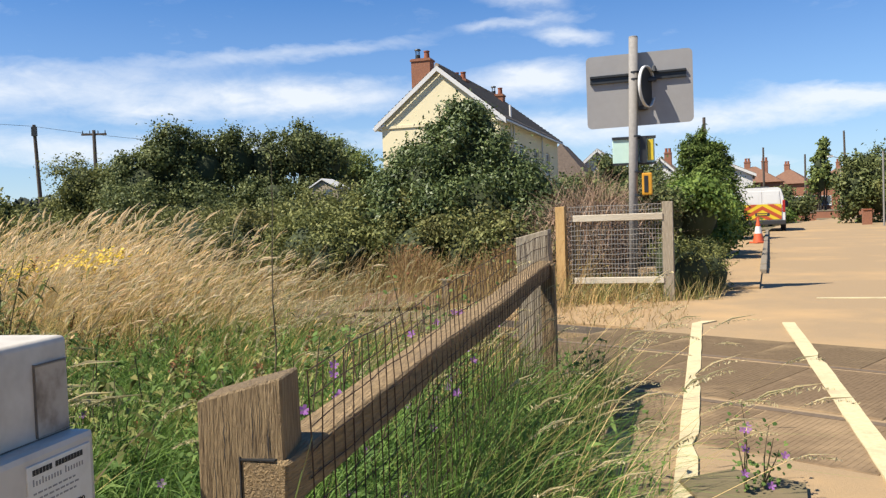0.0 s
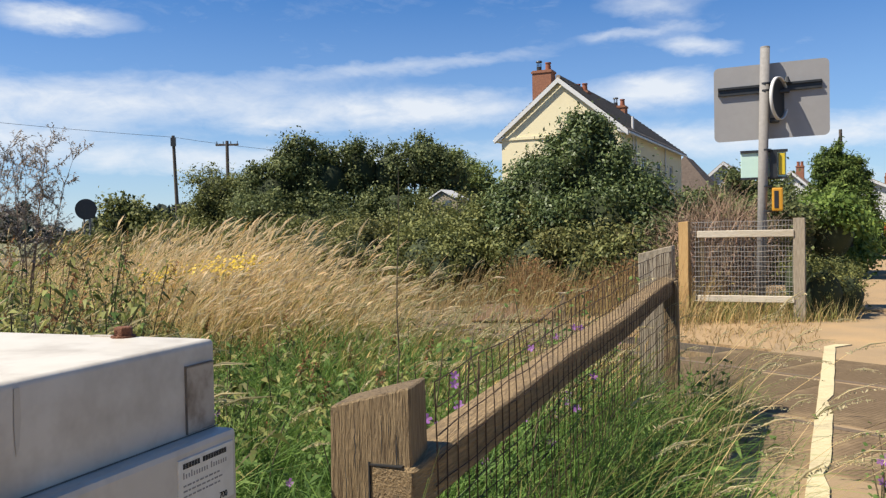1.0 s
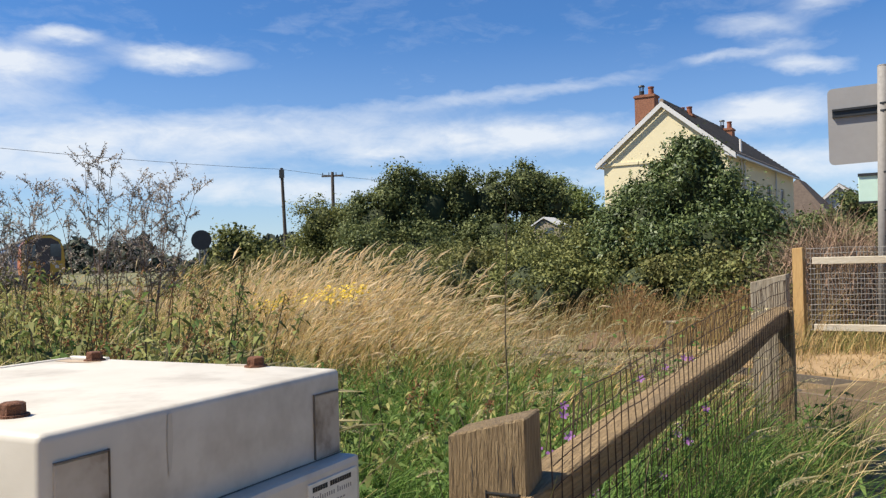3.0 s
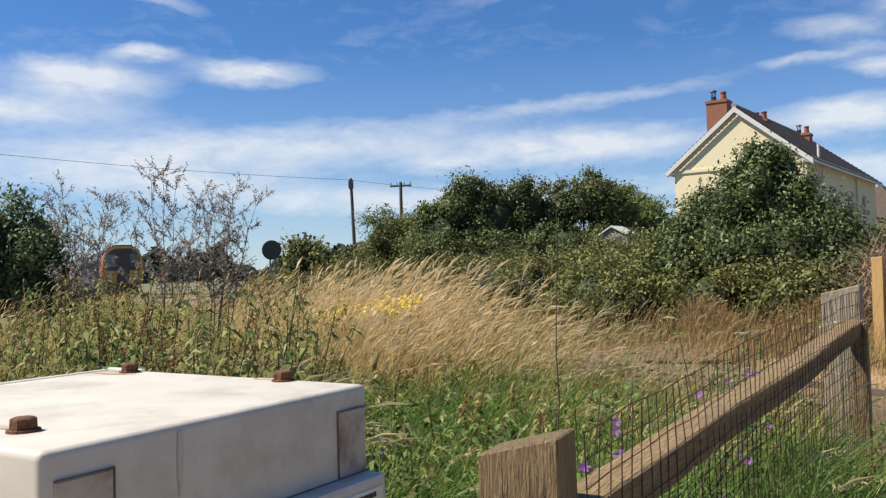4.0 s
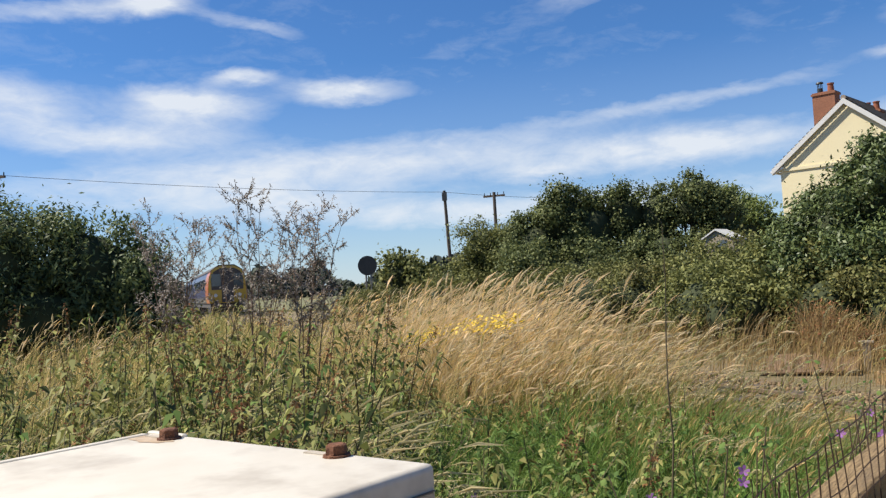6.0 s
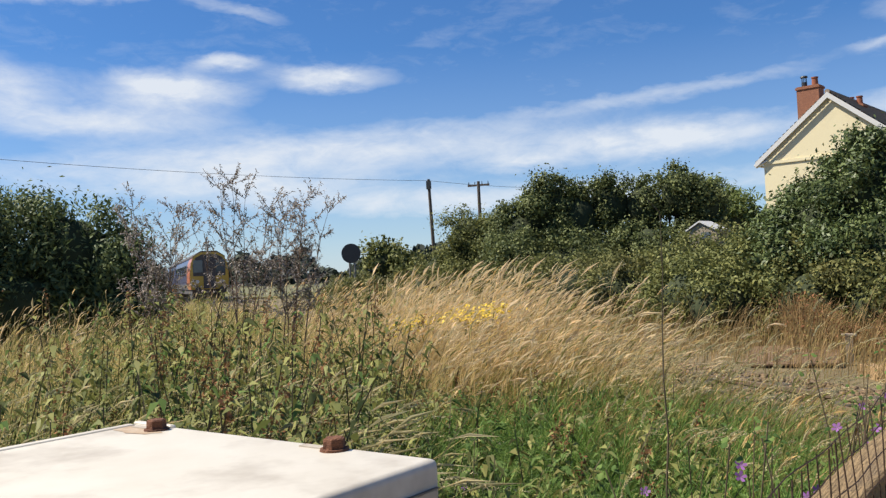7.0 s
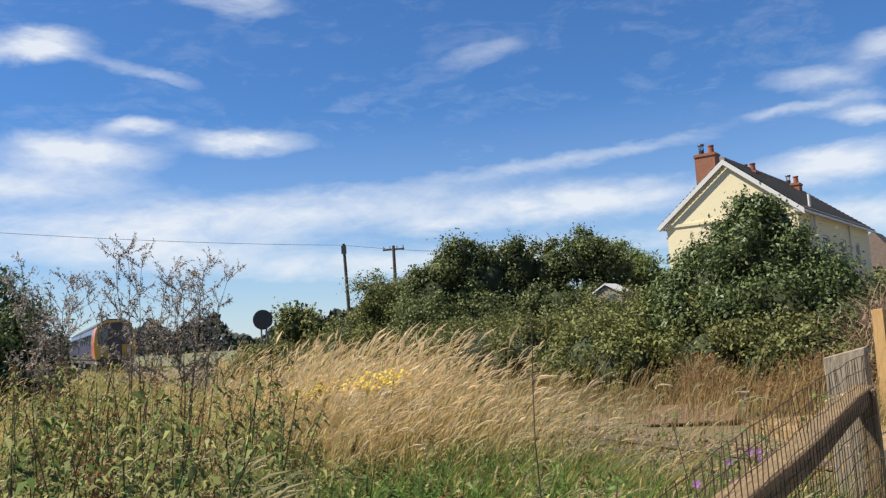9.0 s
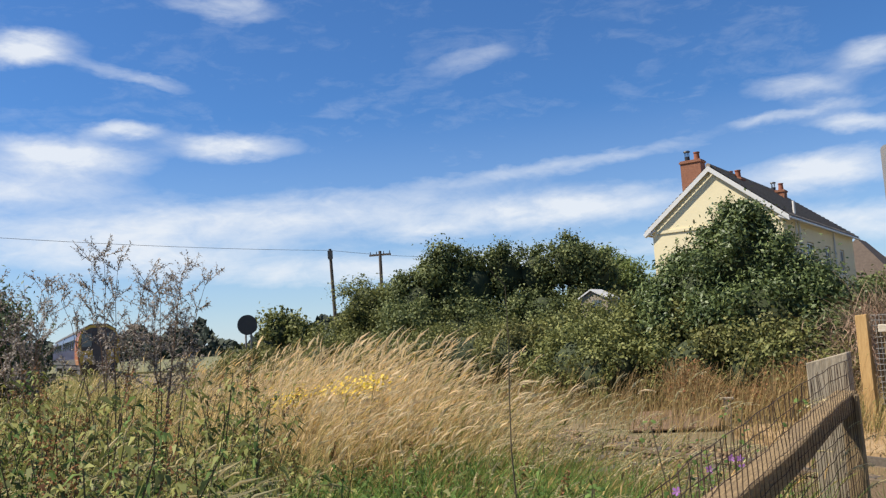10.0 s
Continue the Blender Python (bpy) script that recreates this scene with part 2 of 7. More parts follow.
M_ROOF = mat("dark_roof_tile", (0.34, 0.275, 0.215), (0.245, 0.20, 0.155), 0.9, 6.0, bump=0.5, spec=0.2, c3=(0.20, 0.17, 0.12), stain=0.5, stain_scale=0.6, objvar=0.15)
M_BROWNROOF = mat("brown_roof_tile", (0.15, 0.115, 0.09), (0.105, 0.08, 0.065), 0.9, 6.0, bump=0.4, spec=0.2, stain=0.5, stain_scale=0.6)
M_REDROOF = mat("red_clay_tile", (0.25, 0.125, 0.07), (0.18, 0.09, 0.055), 0.85, 5.0, bump=0.4, c3=(0.16, 0.09, 0.06), stain=0.5, stain_scale=0.4)
M_BRICK = mat("red_brick", (0.36, 0.155, 0.085), (0.27, 0.115, 0.068), 0.9, 18.0, bump=0.5, c3=(0.24, 0.1, 0.06), stain=0.5, stain_scale=1.2)
M_POT = mat("terracotta_pot", (0.36, 0.12, 0.06), (0.28, 0.09, 0.045), 0.85, 12.0)
M_GLASS = mat("window_glass", (0.09, 0.11, 0.13), (0.07, 0.085, 0.10), 0.06, 3.0, stain=0.1, spec=0.8)
M_TARMAC_OLD = mat("grey_gravel", (0.25, 0.18, 0.11), (0.17, 0.125, 0.075), 0.95, 45.0, bump=0.7, bump_scale=60)
M_UTIL = mat("utility_pole_wood", (0.13, 0.10, 0.08), (0.08, 0.065, 0.05), 0.9, 6.0, stretch=(5, 5, 0.5))
M_CABLE = mat("black_cable", (0.03, 0.03, 0.03), (0.04, 0.04, 0.04), 0.7)
M_TYRE = mat("tyre_rubber", (0.02, 0.02, 0.02), (0.03, 0.03, 0.03), 0.85, 20.0)
M_TRIM = mat("black_plastic", (0.025, 0.025, 0.027), (0.035, 0.035, 0.037), 0.6, 20.0)
M_VAN = mat("van_white", (0.80, 0.80, 0.78), (0.77, 0.77, 0.75), 0.3, 4.0, coat=0.4, stain=0.1)
M_CHEVR = mat("chevron_red", (0.55, 0.10, 0.03), (0.50, 0.09, 0.03), 0.4, 8.0)
M_CONE = mat("cone_orange", (0.72, 0.13, 0.04), (0.66, 0.11, 0.035), 0.5, 10.0)
M_RED = mat("lens_red", (0.45, 0.03, 0.02), (0.40, 0.025, 0.02), 0.25, 8.0)
M_TRAINO = mat("train_orange", (0.62, 0.17, 0.04), (0.55, 0.15, 0.04), 0.4, 5.0, coat=0.3)
M_TRAINY = mat("train_yellow", (0.66, 0.42, 0.04), (0.60, 0.38, 0.04), 0.4, 5.0, coat=0.3)
M_TRAINB = mat("train_blue", (0.06, 0.055, 0.13), (0.05, 0.045, 0.11), 0.4, 5.0, coat=0.3)
M_TRAINR = mat("train_roof", (0.11, 0.10, 0.095), (0.08, 0.075, 0.07), 0.8, 5.0)
M_DRY = mat("dry_grass", (0.95, 0.73, 0.36), (0.82, 0.59, 0.25), 0.8, 3.0, c3=(0.62, 0.52, 0.21), stain=0.5, stain_scale=0.5, island=0.3, trans=0.5, spec=0.2)
M_HEAD = mat("seed_head", (0.98, 0.83, 0.55), (0.88, 0.69, 0.40), 0.85, 5.0, island=0.3, trans=0.4, spec=0.2)
M_GREEN = mat("green_grass", (0.235, 0.385, 0.085), (0.125, 0.235, 0.045), 0.55, 2.0, c3=(0.31, 0.35, 0.11), stain=0.5, stain_scale=0.7, island=0.4, trans=0.35, spec=0.2)
M_WEED = mat("weed_leaf", (0.345, 0.345, 0.112), (0.195, 0.225, 0.065), 0.6, 3.0, c3=(0.22, 0.17, 0.06), stain=0.5, stain_scale=1.5, island=0.45, trans=0.3, spec=0.2)
M_WSTEM = mat("weed_stem", (0.14, 0.10, 0.05), (0.10, 0.08, 0.04), 0.8, 8.0, island=0.3)
M_MALLOW = mat("mallow_petal", (0.40, 0.17, 0.46), (0.31, 0.11, 0.37), 0.6, 20.0, island=0.25, trans=0.3)
M_RAGW = mat("ragwort_yellow", (0.80, 0.56, 0.02), (0.72, 0.48, 0.02), 0.6, 20.0, island=0.2, trans=0.2)
M_ELDER = mat("elder_leaf", (0.165, 0.215, 0.072), (0.09, 0.13, 0.042), 0.5, 1.5, c3=(0.15, 0.15, 0.055), stain=0.4, stain_scale=0.4, island=0.5, trans=0.2, spec=0.35)
M_LEAFD = mat("dark_hedge_leaf", (0.205, 0.235, 0.088), (0.105, 0.135, 0.047), 0.6, 1.5, c3=(0.17, 0.155, 0.055), stain=0.5, stain_scale=0.4, island=0.5, trans=0.25, spec=0.2)
M_LEAFO = mat("olive_bramble_leaf", (0.25, 0.262, 0.085), (0.145, 0.165, 0.05), 0.6, 1.5, c3=(0.22, 0.18, 0.07), stain=0.6, stain_scale=0.4, island=0.5, trans=0.25, spec=0.2)
M_LEAFB = mat("bright_hedge_leaf", (0.23, 0.33, 0.07), (0.13, 0.20, 0.045), 0.55, 1.5, island=0.4, trans=0.3, spec=0.2)
M_LEAFW = mat("willow_leaf", (0.27, 0.33, 0.10), (0.19, 0.24, 0.07), 0.6, 1.5, island=0.4, trans=0.35, spec=0.2)
M_LEAFC = mat("conifer_leaf", (0.17, 0.235, 0.05), (0.10, 0.15, 0.035), 0.7, 2.0, island=0.45, trans=0.15, spec=0.2)
M_MEAD = mat("meadow_grass", (0.66, 0.53, 0.22), (0.48, 0.41, 0.15), 0.8, 3.0, c3=(0.36, 0.34, 0.12), stain=0.6, stain_scale=0.5, island=0.4, trans=0.4, spec=0.15)
M_HERB = mat("herb_leaf", (0.16, 0.25, 0.07), (0.10, 0.17, 0.045), 0.75, 3.0, c3=(0.21, 0.25, 0.09), stain=0.5, island=0.45, trans=0.3, spec=0.1)
M_PALEG = mat("pale_seed", (0.80, 0.70, 0.42), (0.64, 0.55, 0.29), 0.85, 5.0, island=0.35, trans=0.4, spec=0.1)
M_LEAFY = mat("sycamore_leaf", (0.20, 0.255, 0.10), (0.11, 0.15, 0.06), 0.6, 1.5, c3=(0.20, 0.20, 0.09), stain=0.5, stain_scale=0.4, island=0.5, trans=0.3, spec=0.3)
M_RSTEM = mat("reddish_stem", (0.24, 0.15, 0.10), (0.17, 0.11, 0.075), 0.8, 8.0, island=0.3)
M_DOCK = mat("dock_seed", (0.36, 0.19, 0.085), (0.25, 0.13, 0.06), 0.85, 5.0, island=0.4, trans=0.2, spec=0.1)
M_LEAFS = mat("silvery_seed", (0.44, 0.39, 0.34), (0.31, 0.27, 0.235), 0.8, 3.0, island=0.4, trans=0.2)
M_DEAD = mat("dead_twig", (0.42, 0.29, 0.19), (0.30, 0.20, 0.125), 0.9, 6.0, island=0.35)
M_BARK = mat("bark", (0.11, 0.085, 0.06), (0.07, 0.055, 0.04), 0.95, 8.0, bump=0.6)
# near-black green: the shade inside a bush, put into the colour
M_CORE = mat("core_painted_shade", (0.045, 0.058, 0.018), (0.03, 0.042, 0.013), 0.9, 4.0, bump=0.8, bump_scale=7)
M_FARWOOD = mat("far_wood_leaf", (0.035, 0.05, 0.028), (0.025, 0.038, 0.022), 0.8, 0.5, island=0.4)
M_FIELD = mat("dry_field", (0.20, 0.185, 0.08), (0.15, 0.15, 0.06), 0.95, 0.5, c3=(0.16, 0.17, 0.07), stain=0.5, stain_scale=0.04)
M_LAWN = mat("roadside_lawn", (0.20, 0.22, 0.07), (0.15, 0.17, 0.05), 0.95, 12.0, bump=0.6, c3=(0.33, 0.27, 0.12), stain=0.7, stain_scale=0.4)
M_BOARD = mat("brown_board", (0.24, 0.15, 0.085), (0.17, 0.105, 0.06), 0.9, 12.0, bump=0.4, c3=(0.13, 0.085, 0.055), stain=0.5)
M_DRYB = mat("brown_grass", (0.50, 0.36, 0.17), (0.38, 0.265, 0.115), 0.8, 3.0, c3=(0.32, 0.27, 0.10), stain=0.5, stain_scale=0.5, island=0.35, trans=0.35, spec=0.2)
M_OLIVE = mat("olive_grass", (0.36, 0.36, 0.12), (0.27, 0.28, 0.08), 0.8, 3.0, c3=(0.45, 0.40, 0.16), stain=0.5, stain_scale=0.5, island=0.35, trans=0.4, spec=0.2)


# ---- geometry helpers ----
def bm_new():
    return bmesh.new()


def box(bm, x0, x1, y0, y1, z0, z1, m=None):
    vs = [bm.verts.new(Vector((x, y, z)) if m is None else m @ Vector((x, y, z)))
          for x, y, z in ((x0, y0, z0), (x1, y0, z0), (x1, y1, z0), (x0, y1, z0), (x0, y0, z1), (x1, y0, z1), (x1, y1, z1), (x0, y1, z1))]
    for f in ((3, 2, 1, 0), (4, 5, 6, 7), (0, 1, 5, 4), (1, 2, 6, 5), (2, 3, 7, 6), (3, 0, 4, 7)):
        bm.faces.new([vs[i] for i in f])
    return vs


def bevel(bm, w, seg=1):
    bmesh.ops.bevel(bm, geom=bm.edges[:], offset=w, segments=seg, profile=0.6, affect="EDGES")
    return bm


def cyl(bm, p0, p1, r0, r1=None, n=10, caps=True):
    p0, p1 = Vector(p0), Vector(p1)
    r1 = r0 if r1 is None else r1
    q = (p1 - p0).to_track_quat("Z", "Y")
    a, b = [], []
    for i in range(n):
        d = q @ Vector((math.cos(2 * math.pi * i / n), math.sin(2 * math.pi * i / n), 0))
        a.append(bm.verts.new(p0 + d * r0))
        b.append(bm.verts.new(p1 + d * r1))
    for i in range(n):
        bm.faces.new((a[i], a[(i + 1) % n], b[(i + 1) % n], b[i]))
    if caps:
        bm.faces.new(a[::-1])
        bm.faces.new(b)


def prism(bm, pts, y0, y1, m=None):
    """A polygon in the xz plane, drawn out along y."""
    m = m or Matrix()
    a = [bm.verts.new(m @ Vector((x, y0, z))) for x, z in pts]
    b = [bm.verts.new(m @ Vector((x, y1, z))) for x, z in pts]
    n = len(pts)
    bm.faces.new(a)
    bm.faces.new(b[::-1])
    for i in range(n):
        bm.faces.new((a[i], b[i], b[(i + 1) % n], a[(i + 1) % n]))


def slab(bm, pts, z0, z1):
    """A polygon in the xy plane, drawn out along z."""
    a = [bm.verts.new((x, y, z0)) for x, y in pts]
    b = [bm.verts.new((x, y, z1)) for x, y in pts]
    n = len(pts)
    bm.faces.new(a[::-1])
    bm.faces.new(b)
    for i in range(n):
        bm.faces.new((a[i], a[(i + 1) % n], b[(i + 1) % n], b[i]))


def mesh_of(bm, name, material, smooth=False):
    bmesh.ops.recalc_face_normals(bm, faces=bm.faces[:])
    me = bpy.data.meshes.new(name)
    bm.to_mesh(me)
    bm.free()
    me.materials.append(material)
    if smooth:
        for p in me.polygons:
            p.use_smooth = True
    return me


def part(name, bm, material, parent=None, label="", smooth=False):
    ob = new(name, mesh_of(bm, name, material, smooth))
    ob.parent = parent
    if label:
        tagged(ob, label)
    return ob


def thing(name, label, category, m=None, group="", kind=""):
    ob = new(name)
    ob.empty_display_size = 0.1
    if m is not None:
        ob.matrix_basis = m
    return tagged(ob, label, category, group, kind)


def setting(name, bm, material, label, category, smooth=False):
    return tagged(part(name, bm, material, None, "", smooth), label, category, "", "structure")


def mesh_arrays(name, verts, quads, material, parent=None, label="", smooth=False):
    """One mesh from numpy arrays of corners and four-sided faces."""
    me = bpy.data.meshes.new(name)
    verts = np.asarray(verts, dtype=np.float32).reshape(-1, 3)
    quads = np.asarray(quads, dtype=np.int32).reshape(-1, 4)
    me.vertices.add(len(verts))
    me.vertices.foreach_set("co", verts.ravel())
    me.loops.add(quads.size)
    me.loops.foreach_set("vertex_index", quads.ravel())
    me.polygons.add(len(quads))
    me.polygons.foreach_set("loop_start", np.arange(0, quads.size, 4, dtype=np.int32))
    me.update(calc_edges=True)
    me.materials.append(material)
    if smooth:
        for p in me.polygons:
            p.use_smooth = True
    ob = new(name, me)
    ob.parent = parent
    if label:
        tagged(ob, label)
    return ob


RNG = np.random.default_rng(7)


def unit(a):
    return a / np.maximum(np.linalg.norm(a, axis=-1, keepdims=True), 1e-9)


def ribbons(base, height, lean, bend, width, segs=3, taper=0.25):
    """Curved blades: base (n,3), height (n,), lean (n,2) is the tip's drift, bend sets how the drift grows."""
    n = len(base)
    t = np.linspace(0, 1, segs + 1)
    drift = lean[:, None, :] * (t[None, :, None] ** bend)
    pts = np.zeros((n, segs + 1, 3))
    pts[:, :, :2] = base[:, None, :2] + drift
    drop = np.clip(1 - 0.35 * (np.linalg.norm(lean, axis=1) / np.maximum(height, 0.05)) ** 2, 0.5, 1)
    pts[:, :, 2] = base[:, None, 2] + height[:, None] * (t[None, :] - (1 - drop[:, None]) * t[None, :] ** 3)
    ang = RNG.uniform(0, math.pi, n)
    side = np.stack([np.cos(ang), np.sin(ang), np.zeros(n)], 1)
    w = width[:, None] * (1 - (1 - taper) * t[None, :])
    a = pts + side[:, None, :] * w[:, :, None] / 2
    b = pts - side[:, None, :] * w[:, :, None] / 2
    v = np.stack([a, b], 2).reshape(n, -1, 3)
    k = 2 * (segs + 1)
    q = np.array([[2 * i, 2 * i + 1, 2 * i + 3, 2 * i + 2] for i in range(segs)])
    quads = (np.arange(n)[:, None, None] * k + q[None]).reshape(-1, 4)
    return v.reshape(-1, 3), quads, pts


def leaf_quads(c, nrm, size, aspect=0.6):
    """Folded diamond leaves at c, facing nrm."""
    n = len(c)
    r = unit(RNG.normal(size=(n, 3)))
    u = unit(np.cross(nrm, r))
    w = np.cross(nrm, u)
    s = size[:, None]
    fold = nrm * s * 0.15
    v = np.stack([c - u * s, c + w * s * aspect + fold, c + u * s, c - w * s * aspect + fold], 1)
    quads = np.arange(n * 4).reshape(n, 4)
    return v.reshape(-1, 3), quads


def long_leaves(c, d, length, width, g, droop=0.25):
    """Narrow pointed leaves from c along d, folded at the middle, tips hanging."""
    side = unit(np.cross(d, np.array([0, 0, 1.0])) + g.normal(0, 0.35, c.shape))
    mid = c + d * (length * 0.45)[:, None] + np.array([0, 0, 0.06]) * length[:, None]
    tip = c + d * length[:, None] - np.array([0, 0, 1.0]) * (length * droop)[:, None]
    v = np.stack([c, mid + side * width[:, None], tip, mid - side * width[:, None]], 1)
    return v.reshape(-1, 3), np.arange(len(c) * 4).reshape(-1, 4)


def join(sets):
    vs, qs, k = [], [], 0
    for v, q in sets:
        vs.append(v)
        qs.append(q + k)
        k += len(v)
    return np.concatenate(vs), np.concatenate(qs)


def crown(lumps, count, size, loose=0.12, zmin=0.0, up=0.25, seed=1, aspect=0.6):
    """Leaves gathered in many small clumps over a heap of rounded lumps (x, y, z, rx, ry, rz), with gaps between them."""
    g = np.random.default_rng(seed)
    L = np.array(lumps, dtype=float)
    subs = []
    for i, l in enumerate(L):
        k = 30
        d = unit(g.normal(size=(k, 3)) + np.array([0, 0, 0.25]))
        c = l[:3] + d * l[3:] * g.uniform(0.62, 1.08, (k, 1))
        rr = l[3:].mean() * g.uniform(0.16, 0.50, k)
        ok = c[:, 2] > zmin
        for n, o in enumerate(L):
            if n != i:
                ok &= (((c - o[:3]) / o[3:]) ** 2).sum(1) > 0.5
        subs += [(*a, b, *e) for a, b, e, w in zip(c, rr, d, ok) if w]
    S = np.array(subs)
    w = S[:, 3] ** 1.7
    pick = g.choice(len(S), count, p=w / w.sum())
    d = unit(g.normal(size=(count, 3)) + S[pick, 4:] * 0.55)
    rad = np.abs(g.normal(0.72, 0.30, count)) + (g.random(count) < 0.14) * g.uniform(0, 0.7 + loose, count)
    c = S[pick, :3] + d * (S[pick, 3] * rad)[:, None] * np.array([1.1, 1.1, 0.9])
    keep = c[:, 2] > zmin
    c, d = c[keep], d[keep]
    nrm = unit(d * 0.8 + g.normal(0, 0.6, c.shape) + np.array([0, 0, up]))
    return leaf_quads(c, nrm, size * g.uniform(0.55, 1.35, len(c)), aspect)


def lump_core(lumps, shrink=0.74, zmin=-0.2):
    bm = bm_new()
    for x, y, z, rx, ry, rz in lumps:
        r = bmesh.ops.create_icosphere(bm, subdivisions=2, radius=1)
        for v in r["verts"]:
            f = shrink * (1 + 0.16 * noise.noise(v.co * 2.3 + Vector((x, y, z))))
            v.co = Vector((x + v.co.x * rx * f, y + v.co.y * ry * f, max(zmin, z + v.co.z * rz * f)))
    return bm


def bush(name, label, category, lumps, count, size, leaf, seed, trunk=None, core=True, shoots=0, loose=0.12, group="", aspect=0.6):
    """A leafy mass: crown of leaves over a core painted dark as inner shade, with stems below and shoots on top."""
    root = thing(name, label, category, pose(lumps[0][0], lumps[0][1], 0), group)
    inv = Vector((lumps[0][0], lumps[0][1], 0))
    loc = [(x - inv.x, y - inv.y, z, a, b, c) for x, y, z, a, b, c in lumps]
    sets = [crown(loc, count, size, loose, -0.05, seed=seed, aspect=aspect)]
    g = np.random.default_rng(seed + 50)
    if shoots:
        # long shoots that break the outline, each with leaves along it
        cs, ns = [], []
        L = np.array(loc)
        for _ in range(shoots):
            i = g.integers(len(L))
            d = unit(np.array([g.normal(), g.normal(), abs(g.normal()) + 0.5]))
            p = L[i, :3] + d * L[i, 3:] * 0.95
            grow = unit(d + np.array([0.35, 0, 0.7]))
            ln = g.uniform(0.25, 0.8) * L[i, 5] * 0.55
            for k in range(14):
                cs.append(p + grow * ln * k / 13 + g.normal(0, 0.03, 3) * L[i, 5] * 0.5)
                ns.append(unit(g.normal(size=3) + np.array([0, 0, 0.3])))
        cs, ns = np.array(cs), np.array(ns)
        sets.append(leaf_quads(cs, ns, size * g.uniform(0.5, 1.1, len(cs)), aspect))
    v, q = join(sets)
    mesh_arrays("crown", v, q, leaf, root)
    # solid filler lumps, coloured dark for the shade seen between leaves
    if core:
        part("inner_foliage", lump_core(loc), M_CORE, root, "dark green filler core, inner shade painted into its colour", True)
    for x, y, z, rx, ry, rz in (loc if trunk is None else [trunk]):
        bm = bm_new()
        cyl(bm, (x * 0.8, y * 0.8, -0.1), (x, y, z), 0.09 if trunk is None else rx, 0.04, 7)
        for k in range(3):
            a = g.uniform(0, 6.28)
            cyl(bm, (x * 0.9, y * 0.9, z * 0.5), (x + math.cos(a) * rx * 0.5, y + math.sin(a) * ry * 0.5, z + rz * 0.3 if trunk is None else z), 0.04, 0.015, 5)
        part("trunk", bm, M_BARK, root, "brown woody trunk and limbs")
    return root


# ---- lie of the land: road and track ----
RD = Vector((math.sin(radians(21.7)), math.cos(radians(21.7)), 0))     # along the road
RN = Vector((RD.y, -RD.x, 0))                                          # to its right
TD = Vector((-0.655, 0.756, 0)).normalized()                           # along the track
TN = Vector((TD.y, -TD.x, 0))                                          # across it, away from the camera
TC = Vector((2.21, 5.92, 0))                                           # track centre in the crossing
GZ = -0.06                                                             # meadow level
TRACK = Matrix(((TN.x, TD.x, 0, TC.x), (TN.y, TD.y, 0, TC.y), (0, 0, 1, 0), (0, 0, 0, 1)))
ROADM = Matrix(((RN.x, RD.x, 0, 0), (RN.y, RD.y, 0, 0), (0, 0, 1, 0), (0, 0, 0, 1)))
LINE1, LINE2 = -0.152, 0.757    # the two yellow lines


def ground_sheet():
    bm = bm_new()
    xs = [-3000, -900, -300, -120, -60, -30] + [-20 + i * 1.0 for i in range(40)] + [20, 30, 60, 120, 300, 900, 3000]
    ys = [-3000, -900, -300, -100, -40, -15] + [-8 + i * 1.0 for i in range(56)] + [50, 60, 80, 120, 300, 900, 3000]
    grid = []
    for y in ys:
        row = []
        for x in xs:
            near = abs(x) < 25 and abs(y) < 60
            z = GZ - 0.05 + (0.03 * noise.noise(Vector((x * 0.35, y * 0.35, 0))) if near else 0) - 0.04
            row.append(bm.verts.new((x, y, z)))
        grid.append(row)
    for j in range(len(ys) - 1):
        for i in range(len(xs) - 1):
            bm.faces.new((grid[j][i], grid[j][i + 1], grid[j + 1][i + 1], grid[j + 1][i]))
    setting("ground", bm, M_SOIL, "dry meadow soil with sparse grass, reaching the horizon", "ground", True)
    bm = bm_new()
    slab(bm, [(-300, 60), (-40, 62), (-9, 44), (-9.5, 90), (-60, 300), (-300, 300)], -0.2, 0.02)
    setting("field", bm, M_FIELD, "olive grassy field beyond the railway", "field")


